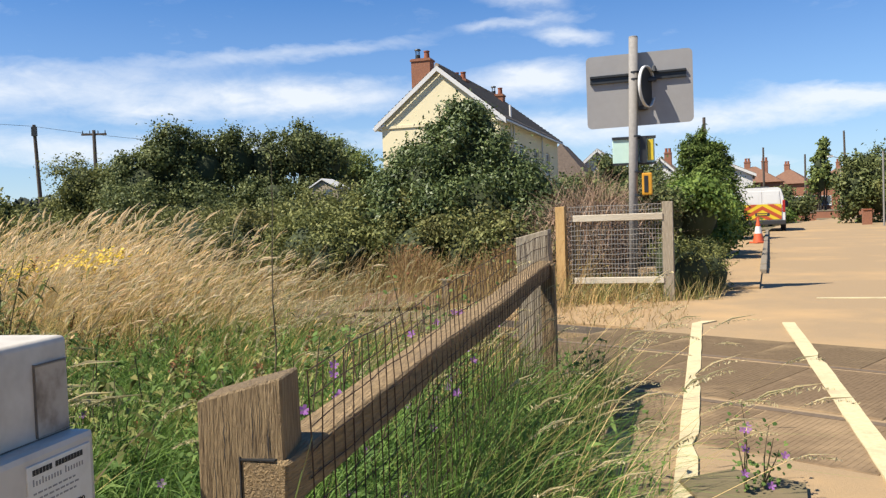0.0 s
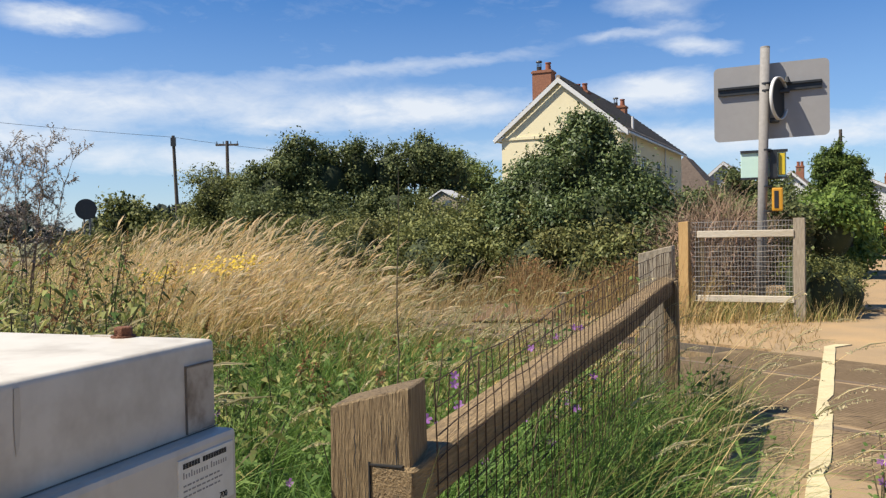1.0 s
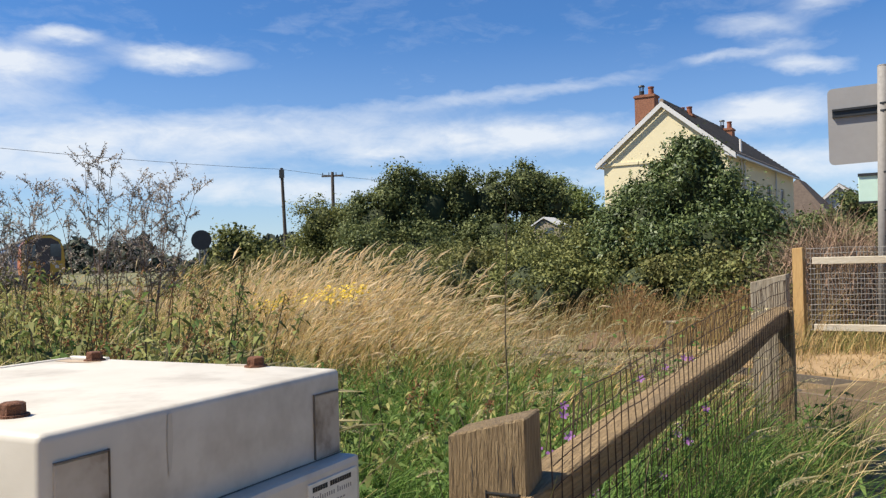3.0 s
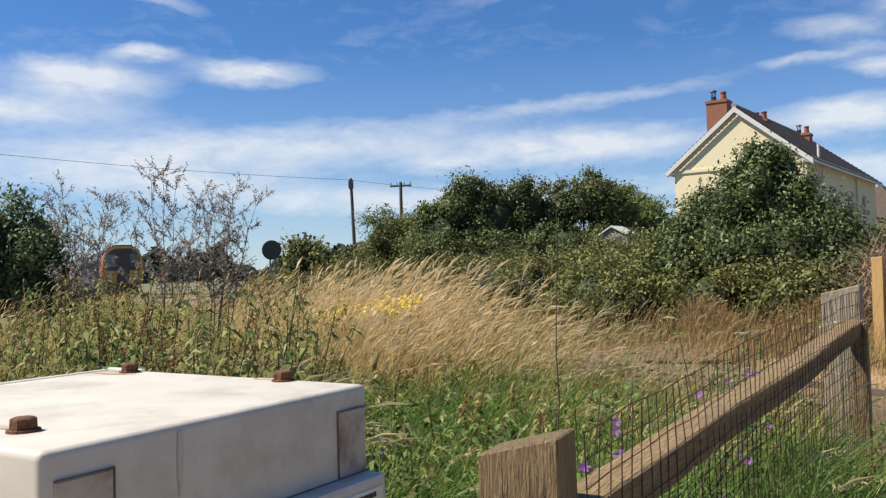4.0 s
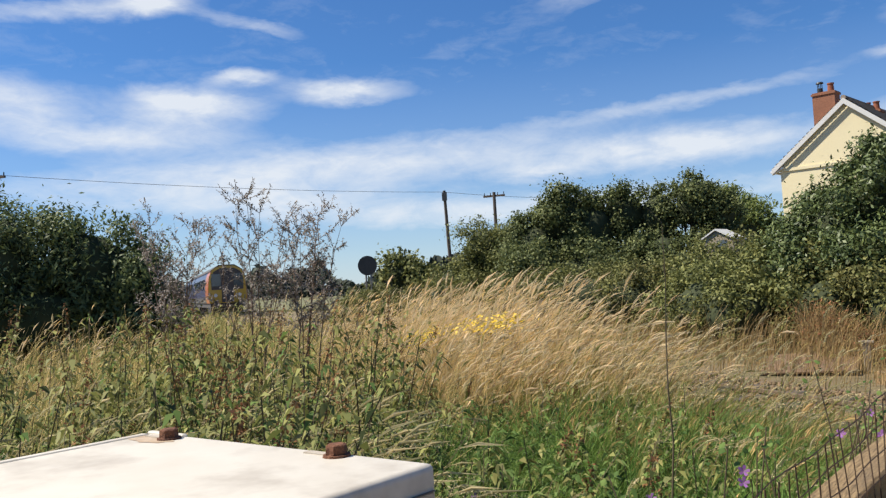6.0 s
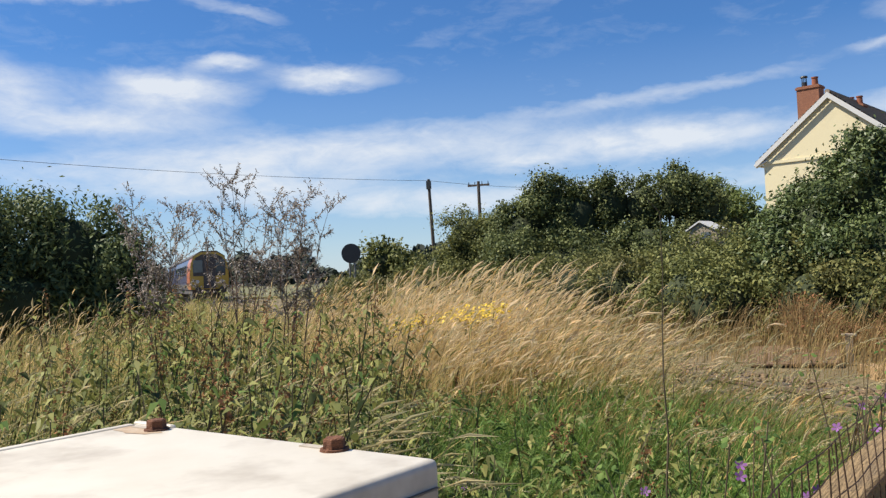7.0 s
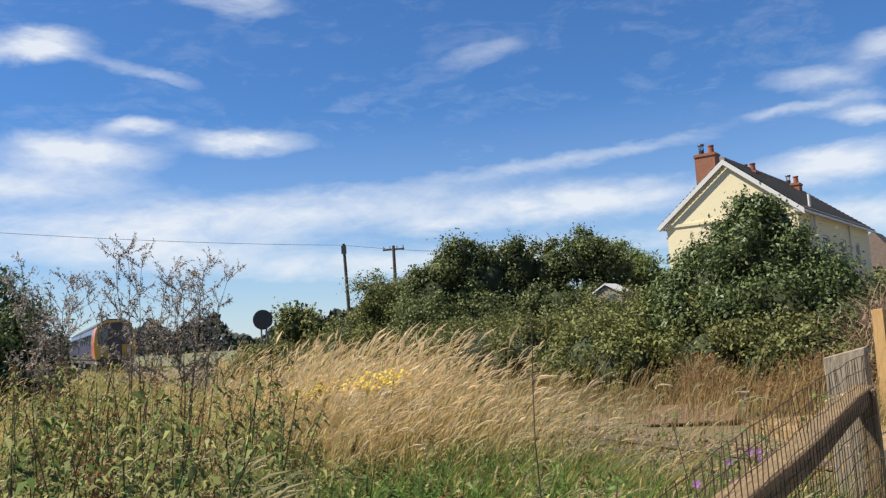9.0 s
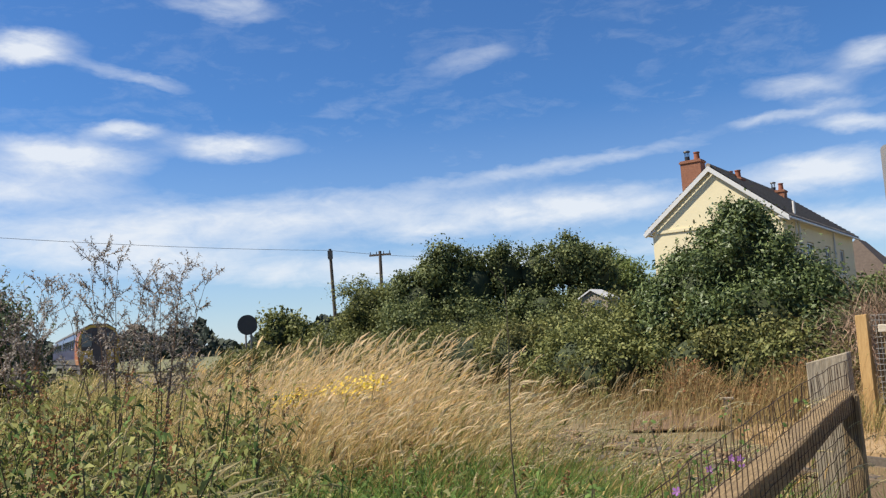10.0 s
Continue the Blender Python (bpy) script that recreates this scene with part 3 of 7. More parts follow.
def road():
    bm = bm_new()
    r0 = LINE1 - 0.35
    pts = [(r0 - 0.15, -25), (r0 - 0.15, 11.8), (r0 + 1.1, 14), (r0 + 1.9, 24), (r0 + 2.6, 36), (r0 + 4.2, 50), (r0 + 8.5, 66), (r0 + 18, 86), (r0 + 34, 108),
           (r0 + 38, 103), (r0 + 23, 82), (r0 + 13.5, 63), (r0 + 9.3, 46), (r0 + 7.6, 34), (r0 + 6.7, 20), (r0 + 6.5, 10), (r0 + 6.5, -25)]
    slab(bm, [((ROADM @ Vector((x, y, 0))).x, (ROADM @ Vector((x, y, 0))).y) for x, y in pts], -0.25, 0.0)
    setting("road", bm, M_ROAD, "sun-bleached sandy asphalt lane crossing the railway", "road")
    # bare verge between the near fence and the lane, and worn ground at the far fence
    bm = bm_new()
    slab(bm, [((ROADM @ Vector((x, y, 0))).x, (ROADM @ Vector((x, y, 0))).y) for x, y in ((r0 - 0.75, -6), (r0 - 0.152, -6), (r0 - 0.152, 5.0), (r0 - 0.75, 5.6))], -0.25, -0.012)
    setting("verge", bm, M_PATH, "dry sandy verge at the foot of the fence", "verge")
    bm = bm_new()
    slab(bm, [(2.62, 8.42), (3.25, 7.9), (4.6, 11.6), (3.9, 11.9), (2.2, 12.2), (0.9, 11.6), (1.5, 9.7)], -0.25, -0.006)
    setting("pavement", bm, M_PATH, "trampled sandy ground before the fence panel", "pavement")
    bm = bm_new()
    pts = [(r0 + 6.75, 8), (r0 + 6.95, 20), (r0 + 7.65, 34), (r0 + 9.35, 46), (r0 + 13.6, 63), (r0 + 23.1, 82), (r0 + 27, 80), (r0 + 18, 60), (r0 + 14, 44), (r0 + 12, 32), (r0 + 11, 8)]
    slab(bm, [((ROADM @ Vector((x, y, 0))).x, (ROADM @ Vector((x, y, 0))).y) for x, y in pts], -0.2, 0.05)
    setting("verge", bm, M_LAWN, "green roadside grass verge before the hedges", "verge")
    # path with its kerb on the far side of the crossing
    bm = bm_new()
    pts = [(r0 - 2.0, 12.6), (0.70, 12.9), (0.90, 15.8), (1.88, 30), (2.7, 42), (0.6, 42), (-0.8, 24)]
    slab(bm, [((ROADM @ Vector((x, y, 0))).x, (ROADM @ Vector((x, y, 0))).y) for x, y in pts], -0.2, 0.035)
    setting("pavement", bm, M_PATH, "sandy worn footpath beside the lane", "pavement")
    kerb = thing("kerb", "low concrete kerb between footpath and lane", "kerb", None, "", "structure")
    for i in range(20):
        y = 15.8 + i * 1.25
        x = 0.93 + (y - 15.8) * 0.068
        bm = bm_new()
        a = ROADM @ Vector((x, y, 0))
        box(bm, -0.06, 0.06, 0, 1.22, -0.15, 0.105 - 0.02 * (i == 0))
        bevel(bm, 0.012)
        ob = part("kerbstone", bm, M_KERB, kerb)
        ob.matrix_basis = Matrix.Translation(a) @ pose(0, 0, 0, 0, 0, -21.7 - 3.9)
    # yellow lines
    g = random.Random(3)

    def line(off, y0, y1, w, chips):
        bm = bm_new()
        ys = [y0 + (y1 - y0) * k / 90 for k in range(91)]
        rows = []
        for y in ys:
            l0, l1 = off - w / 2 + g.uniform(-0.003, 0.003), off + w / 2 + g.uniform(-0.003, 0.003)
            if any(abs(y - c) < 0.12 for c in chips):
                l1 -= w * g.uniform(0.1, 0.45)
            rows.append([bm.verts.new(ROADM @ Vector((x, y, z))) for x, z in ((l0, 0.0), (l0, 0.014), (l1, 0.014), (l1, 0.0))])
        for a, c in zip(rows[:-1], rows[1:]):
            for q in range(3):
                bm.faces.new((a[q], a[q + 1], c[q + 1], c[q]))
        setting("road_marking", bm, M_LINE, "worn pale yellow thermoplastic road line", "road marking")
    line(LINE1 + 0.018, -12, 9.02, 0.10, (6.1, 4.4))
    line(LINE2, -12, 9.12, 0.12, (6.9,))
    bm = bm_new()
    slab(bm, [((ROADM @ Vector((x, yy, 0))).x, (ROADM @ Vector((x, yy, 0))).y) for x, yy in ((LINE1 - 0.032, 9.02), (LINE1 + 0.068, 9.02), (LINE1 + 0.22, 9.26), (LINE1 + 0.06, 9.22))], 0.0, 0.014)
    setting("road_marking", bm, M_LINE, "bent end of the yellow road line", "road marking")
    bm = bm_new()
    for k in range(2):
        x0 = LINE2 + 0.55 + k * 1.6
        slab(bm, [((ROADM @ Vector((x, yy, 0))).x, (ROADM @ Vector((x, yy, 0))).y) for x, yy in ((x0, 11.5), (x0 + 1.3, 11.5), (x0 + 1.3, 11.6), (x0, 11.6))], 0.0, 0.010)
    setting("road_marking", bm, M_LINE, "faded white stop line dashes across the lane", "road marking")


def track():
    # crossing deck: rubber panels in three rows, cut by the two rails
    deck = thing("crossing_deck", "dark ribbed rubber panels of the level crossing", "crossing", None, "", "structure")
    deck.matrix_basis = TRACK
    s0, s1, ln = -10.8, 1.6, 0.9
    rows = {"centre": (-0.655, 0.655), "near": (-1.68, -0.80), "far": (0.80, 1.75)}
    for key, (a, b) in rows.items():
        bm = bm_new()
        box(bm, a, b, 0.004, ln - 0.004, -0.2, 0.006)
        bevel(bm, 0.006)
        # raised ribs
        k = 26
        for i in range(k):
            y0 = 0.03 + i * (ln - 0.06) / k
            box(bm, a + 0.03, b - 0.03, y0, y0 + 0.020, 0.004, 0.0070)
        me = mesh_of(bm, "panel", M_RUBBER)
        s = s0
        while s < s1 - 0.1:
            ob = new("panel", me)
            ob.parent = deck
            ob.matrix_basis = pose(0, s + (0.3 if key == "centre" else 0), random.uniform(-0.004, 0.003))
            s += ln
    for sign in (-1, 1):
        bm = bm_new()
        for x0, x1, z0, z1 in ((-0.035, 0.035, -0.035, 0.004), (-0.009, 0.009, -0.13, -0.03), (-0.07, 0.07, -0.155, -0.13)):
            box(bm, sign * 0.7525 + x0, sign * 0.7525 + x1, -40, 160, z0, z1)
        ob = setting("rail", bm, M_STEEL, "worn brown steel railway rail", "rail")
        ob.matrix_basis = TRACK
    # timbers of the guard beside the deck
    guard = thing("cattle_guard", "weathered timbers over a dark pit at the end of the deck", "guard", None, "", "structure")
    guard.matrix_basis = TRACK
    for i in range(6):
        x = -0.55 + i * 0.42 + (0.12 if i > 2 else 0)
        bm = bm_new()
        prism(bm, [(x - 0.07, -0.12), (x + 0.07, -0.12), (x + 0.05, 0.0), (x - 0.05, 0.01)], 1.78, 3.3 + 0.1 * math.sin(i * 3))
        part("timber", bm, M_SLEEPER if i % 2 else M_WOOD, guard)
    # ballast shoulder and sleepers where the deck ends
    bm = bm_new()
    prism(bm, [(-2.6, -0.3), (2.6, -0.3), (1.7, -0.075), (-1.7, -0.075)], 1.8, 160, TRACK)
    setting("ballast_bed", bm, M_TARMAC_OLD, "brown gravel ballast bed under the track", "ballast")
    bm = bm_new()
    box(bm, -1.25, 1.25, -0.12, 0.12, -0.28, -0.05)
    bevel(bm, 0.012)
    me = mesh_of(bm, "sleeper", M_SLEEPER)
    sl = thing("sleepers", "dark weathered wooden sleepers under the rails", "sleepers", None, "", "structure")
    sl.matrix_basis = TRACK
    for i in range(60):
        ob = new("sleeper", me)
        ob.parent = sl
        ob.matrix_basis = pose(random.uniform(-0.02, 0.02), 2.1 + i * 0.65, 0)
    n = 14000
    c = np.stack([RNG.uniform(-2.2, 2.2, n), 1.8 + RNG.random(n) ** 1.6 * 16, np.zeros(n)], 1)
    c[:, 2] = -0.065 - 0.18 * np.clip(np.abs(c[:, 0]) - 1.5, 0, 1)
    base = np.array([[x, y, z] for x in (-1, 1) for y in (-1, 1) for z in (-1, 1)], float)
    fq = np.array([[0, 1, 3, 2], [4, 6, 7, 5], [0, 4, 5, 1], [2, 3, 7, 6], [0, 2, 6, 4], [1, 5, 7, 3]])
    sz = RNG.uniform(0.009, 0.024, (n, 1, 1))
    v = base[None] * RNG.uniform(0.6, 1.2, (n, 8, 3)) * sz
    a = RNG.uniform(0, 6.28, n)
    rot = np.stack([np.stack([np.cos(a), -np.sin(a)], 1), np.stack([np.sin(a), np.cos(a)], 1)], 1)
    v[:, :, :2] = np.einsum("nij,nkj->nki", rot, v[:, :, :2])
    v += c[:, None, :]
    q = (np.arange(n)[:, None, None] * 8 + fq[None]).reshape(-1, 4)
    ob = mesh_arrays("ballast_stones", v.reshape(-1, 3), q, M_BALLAST)
    ob.matrix_basis = TRACK
    tagged(ob, "loose brown ballast stones between the sleepers", "ballast", "", "stuff")


ground_sheet()
road()
track()


# ---- the white barrier cabinet in the foreground ----
def text_mesh(name, txt, size, m, material, parent, depth=0.0006):
    cu = bpy.data.curves.new(name, "FONT")
    cu.body, cu.size, cu.extrude = txt, size, depth
    tmp = bpy.data.objects.new(name, cu)
    scene.collection.objects.link(tmp)
    me = bpy.data.meshes.new_from_object(tmp.evaluated_get(bpy.context.evaluated_depsgraph_get()))
    bpy.data.objects.remove(tmp)
    me.materials.append(material)
    ob = new(name, me)
    ob.parent = parent
    ob.matrix_basis = m
    return ob


def cabinet():
    ex, ey = Vector((-0.958, 0.288, 0)).normalized(), Vector((-0.288, -0.958, 0)).normalized()
    o = Vector((-0.653, 1.563, GZ - 0.05))
    m = Matrix(((ex.x, ey.x, 0, o.x), (ex.y, ey.y, 0, o.y), (0, 0, 1, o.z), (0, 0, 0, 1)))
    # local: x from the shaded face into the cabinet, y towards the camera, z up
    root = thing("barrier_cabinet", "off-white metal barrier machine cabinet with rusty lid bolts and grime", "cabinet", m)
    top, led, w, d = 1.027 - o.z, 0.848 - o.z, 0.82, 0.735
    bm = bm_new()
    box(bm, -0.044, w + 0.02, -0.002, d + 0.02, 0, led)
    bevel(bm, 0.012, 2)
    part("lower_body", bm, M_CAB, root, "grimy off-white lower housing")
    bm = bm_new()
    box(bm, 0, w, 0, d, led - 0.01, top)
    bevel(bm, 0.014, 3)
    part("cover", bm, M_CAB, root, "off-white pressed metal lid, sun-bleached on top", True)
    # pressed corner panels on the shaded face of the lid
    for y0, y1 in ((0.012, 0.10), (d - 0.115, d - 0.02)):
        bm = bm_new()
        box(bm, -0.0035, 0.004, y0, y1, led + 0.004, top - 0.045)
        bevel(bm, 0.002)
        part("corner_panel", bm, M_CABP, root, "grimy corner panel")
        bm = bm_new()
        box(bm, -0.006, 0.002, y0, y1, top - 0.0445, top - 0.0430)
        box(bm, -0.005, 0.002, y1 if y0 < 0.2 else y0 - 0.0012, y1 + 0.0012 if y0 < 0.2 else y0, led + 0.004, top - 0.042)
        part("seam", bm, M_GRIME, root, "dark grimy seam")
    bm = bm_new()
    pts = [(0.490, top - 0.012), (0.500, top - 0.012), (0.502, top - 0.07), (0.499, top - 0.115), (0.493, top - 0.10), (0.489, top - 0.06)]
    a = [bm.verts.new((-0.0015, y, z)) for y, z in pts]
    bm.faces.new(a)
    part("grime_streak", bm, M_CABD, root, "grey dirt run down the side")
    bm = bm_new()
    box(bm, -0.002, 0.002, 0.0, d, led + 0.0005, led + 0.0022)
    part("joint", bm, M_GRIME, root, "dark joint under the lid")
    # bolts with washers, and the short scribed plates beside them
    for x, y in ((0.205, 0.030), (0.70, 0.045), (0.176, 0.648), (0.67, 0.66)):
        bm = bm_new()
        cyl(bm, (x, y, top - 0.001), (x, y, top + 0.004), 0.026, 0.025, 20)
        wsh = part("washer", bm, M_RUST, root, "rust-stained washer")
        bm = bm_new()
        cyl(bm, (x, y, top + 0.004), (x, y, top + 0.020), 0.020, 0.0195, 6)
        cyl(bm, (x, y, top + 0.020), (x, y, top + 0.0225), 0.0195, 0.016, 6)
        part("bolt_head", bm, M_RUST, root, "rusty hexagon bolt head")
        bm = bm_new()
        box(bm, x + 0.026, x + 0.082, y - 0.012, y + 0.006, top - 0.001, top + 0.0025)
        part("keeper_plate", bm, M_CABP, root, "thin keeper strip by the bolt")
    # raised rim at the back corner of the lid
    bm = bm_new()
    box(bm, w - 0.13, w + 0.004, 0.004, 0.02, top - 0.004, top + 0.005)
    bevel(bm, 0.003)
    part("rim", bm, M_CAB, root)
    bm = bm_new()
    box(bm, w - 0.02, w + 0.003, 0.03, d - 0.01, top - 0.004, top + 0.0025)
    bevel(bm, 0.002)
    part("rim", bm, M_CAB, root)
    # rust stain spreading from the far bolt
    rs = random.Random(6)
    bm = bm_new()
    ring = []
    for i in range(18):
        a = i * math.pi / 9
        f = rs.uniform(0.75, 1.15)
        ring.append(bm.verts.new((min(w - 0.022, 0.745 + 0.085 * f * math.cos(a)), 0.062 + 0.036 * f * math.sin(a), top + 0.0008)))
    bm.faces.new(ring)
    part("stain", bm, M_STAIN, root, "brown rust stain on the lid")
    # name plate on the ledge's face; lettering of the maker is drawn as bars
    bm = bm_new()
    y0, y1, z0, z1 = 0.016, 0.186, led - 0.132, led - 0.022
    box(bm, -0.0475, -0.043, y0, y1, z0, z1)
    bevel(bm, 0.001)
    plate = part("name_plate", bm, M_PLATE, root, "weathered cream maker's plate with black lettering")
    xf = -0.0482
    bm = bm_new()
    yy = y1 - 0.012
    for i in range(15):
        wd = 0.007
        if i == 6:
            yy -= 0.008
        box(bm, xf, xf + 0.001, yy - wd, yy, z1 - 0.018, z1 - 0.008)
        yy -= wd + 0.0015
    part("lettering", bm, M_INK, plate, "bold black maker's line")
    bm = bm_new()
    yy = y1 - 0.012
    for i in range(17):
        if i == 10:
            yy -= 0.006
        h = 0.012 if i in (0, 3, 10) else 0.008
        box(bm, xf, xf + 0.001, yy - 0.0028, yy, z1 - 0.036, z1 - 0.036 + h)
        yy -= 0.0078
    part("lettering", bm, M_INK2, plate, "faded second line of lettering")
    bm = bm_new()
    for r in range(3):
        yy = y1 - 0.012
        for i in range(9):
            wd = random.uniform(0.006, 0.013)
            if yy - wd < y0 + 0.02:
                break
            box(bm, xf, xf + 0.001, yy - wd, yy, z1 - 0.051 - r * 0.010, z1 - 0.048 - r * 0.010)
            yy -= wd + 0.004
    part("lettering", bm, M_INK2, plate, "faded small print")
    base = Matrix(((0, 0, -1, xf - 0.0002), (-1, 0, 0, 0), (0, 1, 0, 0), (0, 0, 0, 1)))
    for txt, y, z in (("Mk 2", y1 - 0.012, z0 + 0.014), ("700", y0 + 0.050, z0 + 0.006)):
        text_mesh("lettering", txt, 0.017, Matrix.Translation((0, y, z)) @ base, M_INK, plate)


# ---- fences ----
def post_mesh(w, d, h, slope=0.0, chip=0.006):
    bm = bm_new()
    vs = box(bm, -w / 2, w / 2, -d / 2, d / 2, 0, h)
    for v in vs[4:]:
        v.co.z += slope * (v.co.x / w)
    bmesh.ops.subdivide_edges(bm, edges=bm.edges[:], cuts=3, use_grid_fill=True)
    for v in bm.verts:
        v.co += Vector((noise.noise(v.co * 6), noise.noise(v.co * 6 + Vector((5, 0, 0))), 0)) * chip
    bevel(bm, 0.004)
    return bm


def wire_grid(bm, across, ups, r, m):
    """Wires as thin three-sided rods: lists of point rows."""
    for row in across + ups:
        for a, b in zip(row[:-1], row[1:]):
            cyl(bm, m @ Vector(a), m @ Vector(b), r, r, 4, False)


def near_fence():
    p0, p1 = Vector((-0.305, 1.665, 0)), Vector((0.90, 5.30, 0))
    dv = (p1 - p0).normalized()
    ln = (p1 - p0).length
    side = Vector((dv.y, -dv.x, 0))
    m = Matrix(((side.x, dv.x, 0, p0.x), (side.y, dv.y, 0, p0.y), (0, 0, 1, GZ - 0.05), (0, 0, 0, 1)))
    root = thing("wooden_fence", "weathered oak post-and-rail fence with a bent rusty wire mesh", "fence", m)
    b = 0.05 - GZ
    bm = post_mesh(0.178, 0.125, 0.897 + b, 0.046)
    po = part("post", bm, M_WOOD, root, "split grey-brown oak end post with a sloping top")
    po.matrix_basis = pose(-0.026, -0.014, 0, 0, 0, 7)
    # check in the face of the near post and the notch over the rail's end
    rc = random.Random(9)
    for x, z0, z1, w in ((-0.030, 0.86, 0.97, 0.0014), (0.060, 0.80, 0.95, 0.0016), (0.015, 0.62, 0.80, 0.0012), (-0.052, 0.70, 0.90, 0.001), (0.028, 0.88, 0.99, 0.001), (-0.010, 0.74, 0.83, 0.0012), (0.044, 0.90, 1.0, 0.0009)):
        bm = bm_new()
        n = 9
        rows = []
        for i in range(n + 1):
            t = i / n
            xx = x + rc.uniform(-0.0016, 0.0016)
            ww = w * math.sin(math.pi * (0.06 + 0.88 * t)) * rc.uniform(0.6, 1.3)
            rows.append([bm.verts.new((xx + dx, -0.0672, z0 + (z1 - z0) * t)) for dx in (-ww, ww)])
        for a, c in zip(rows[:-1], rows[1:]):
            bm.faces.new((a[0], a[1], c[1], c[0]))
        part("crack", bm, M_INK, po, "dark drying crack")
    bm = bm_new()
    box(bm, -0.018, 0.056, -0.0815, -0.05, 0.757 + b, 0.760 + b)
    box(bm, -0.020, -0.0175, -0.0815, -0.05, 0.64 + b, 0.763 + b)
    part("notch", bm, M_INK, root, "dark notch round the rail's end")
    bm = post_mesh(0.21, 0.17, 1.09 + b, 0.05)
    po = part("post", bm, M_WOODG, root, "pale grey square end post")
    po.matrix_basis = pose(0.035, ln + 0.06, 0)
    bm = post_mesh(0.085, 0.085, 0.90 + b, 0.0)
    po = part("post", bm, M_WOOD, root, "slim brown upright at the rail's end")
    po.matrix_basis = pose(0.14, ln - 0.12, 0)
    # the rail, rising a little and slightly crooked
    bm = bm_new()
    n = 14
    rows = []
    for i in range(n + 1):
        t = i / n
        y = -0.080 + t * (ln + 0.065)
        z = 0.755 + b + 0.155 * t + 0.006 * math.sin(t * 9)
        x = 0.034 + 0.078 * t + 0.006 * math.sin(t * 13)
        rows.append([bm.verts.new((x + dx, y, z + dz)) for dx, dz in ((-0.05, -0.105), (0.045, -0.10), (0.05, 0), (-0.05, 0.004))])
    for a, c in zip(rows[:-1], rows[1:]):
        for k in range(4):
            bm.faces.new((a[k], a[(k + 1) % 4], c[(k + 1) % 4], c[k]))
    bm.faces.new(rows[0][::-1])
    bm.faces.new(rows[-1])
    bevel(bm, 0.006)
    part("rail", bm, M_WOODR, root, "sun-bleached oak rail with a worn upper edge")
    # mesh: sagging rectangular wires, standing above the rail
    def top_z(t):
        return 0.918 + b + 0.175 * t ** 1.2 + 0.042 * math.sin(t * math.pi) + 0.003 * math.sin(t * 25)
    ups, across = [], []
    cols = 62
    for i in range(cols + 1):
        t = i / cols
        y = 0.02 + t * (ln - 0.07)
        zt = top_z(t)
        wob = 0.008 * math.sin(i * 1.7) + 0.010 * math.sin(i * 0.37) + 0.006 * math.sin(i * 0.91)
        ups.append([(0.092 + 0.073 * t + wob * 0.6, y + wob + 0.03, 0.05), (0.095 + 0.073 * t - wob * 0.5, y, zt * 0.55), (0.093 + 0.073 * t, y - wob * 0.4, zt * 0.85), (0.089 + 0.073 * t + wob * 0.9, y - wob * 1.3 + 0.016 * math.sin(i * 0.53), zt)])
    for k in range(18):
        f = 1 - k * 0.055
        row = []
        for i in range(0, cols + 1):
            t = i / cols
            row.append((0.092 + 0.073 * t + 0.004 * math.sin(i * 1.1 + k), 0.02 + t * (ln - 0.07) - 0.005 * math.sin(i * 1.7), top_z(t) * f + 0.0025 * math.sin(i * 0.5 + k * 2)))
        across.append(row)
    bm = bm_new()
    wire_grid(bm, across, ups, 0.0017, Matrix())
    part("wire_mesh", bm, M_RUSTWIRE, root, "bent rusty rectangular wire mesh")


def far_fence():
    p0, p1 = Vector((2.44, 11.30, 0)), Vector((3.765, 10.815, 0))
    dv = (p1 - p0).normalized()
    ln = (p1 - p0).length
    m = Matrix(((dv.x, -dv.y, 0, p0.x), (dv.y, dv.x, 0, p0.y), (0, 0, 1, GZ), (0, 0, 0, 1)))
    root = thing("wooden_fence", "short wooden fence panel with pale rails and galvanised mesh", "fence", m)
    h = 1.29 - GZ
    turn = pose(0, 0, 0, 0, 0, -6)
    po = part("post", post_mesh(0.13, 0.13, h, 0.01), M_WOODY, root, "yellowish pine end post")
    po.matrix_basis = turn
    po = part("post", post_mesh(0.11, 0.11, h - 0.17, 0.0), M_WOOD, root, "dark brown inner post")
    po.matrix_basis = pose(0.19, 0.10, 0)
    po = part("post", post_mesh(0.14, 0.13, h + 0.02, 0.0), M_WOODG, root, "grey weathered end post")
    po.matrix_basis = pose(ln, 0, 0, 0, 0, -4)
    for z, dz, label in ((1.075 - GZ, 0.09, "pale sunlit top rail"), (0.235 - GZ, 0.085, "pale sunlit bottom rail")):
        bm = bm_new()
        box(bm, 0.17, ln - 0.06, -0.075, -0.03, z, z + dz)
        bevel(bm, 0.006)
        part("rail", bm, M_WOODW, root, label)
    ups, across = [], []
    for i in range(31):
        x = 0.10 + i * (ln - 0.18) / 30
        ups.append([(x, -0.022, 0.30), (x + 0.004 * math.sin(i), -0.02, 1.29 - GZ)])
    for k in range(17):
        z = 0.30 + k * 0.065
        across.append([(0.10 + i * (ln - 0.18) / 6, -0.022, z + 0.008 * math.sin(i * 2 + k)) for i in range(7)])
    bm = bm_new()
    wire_grid(bm, across, ups, 0.0032, Matrix())
    part("wire_mesh", bm, M_GALVWIRE, root, "galvanised welded wire mesh")


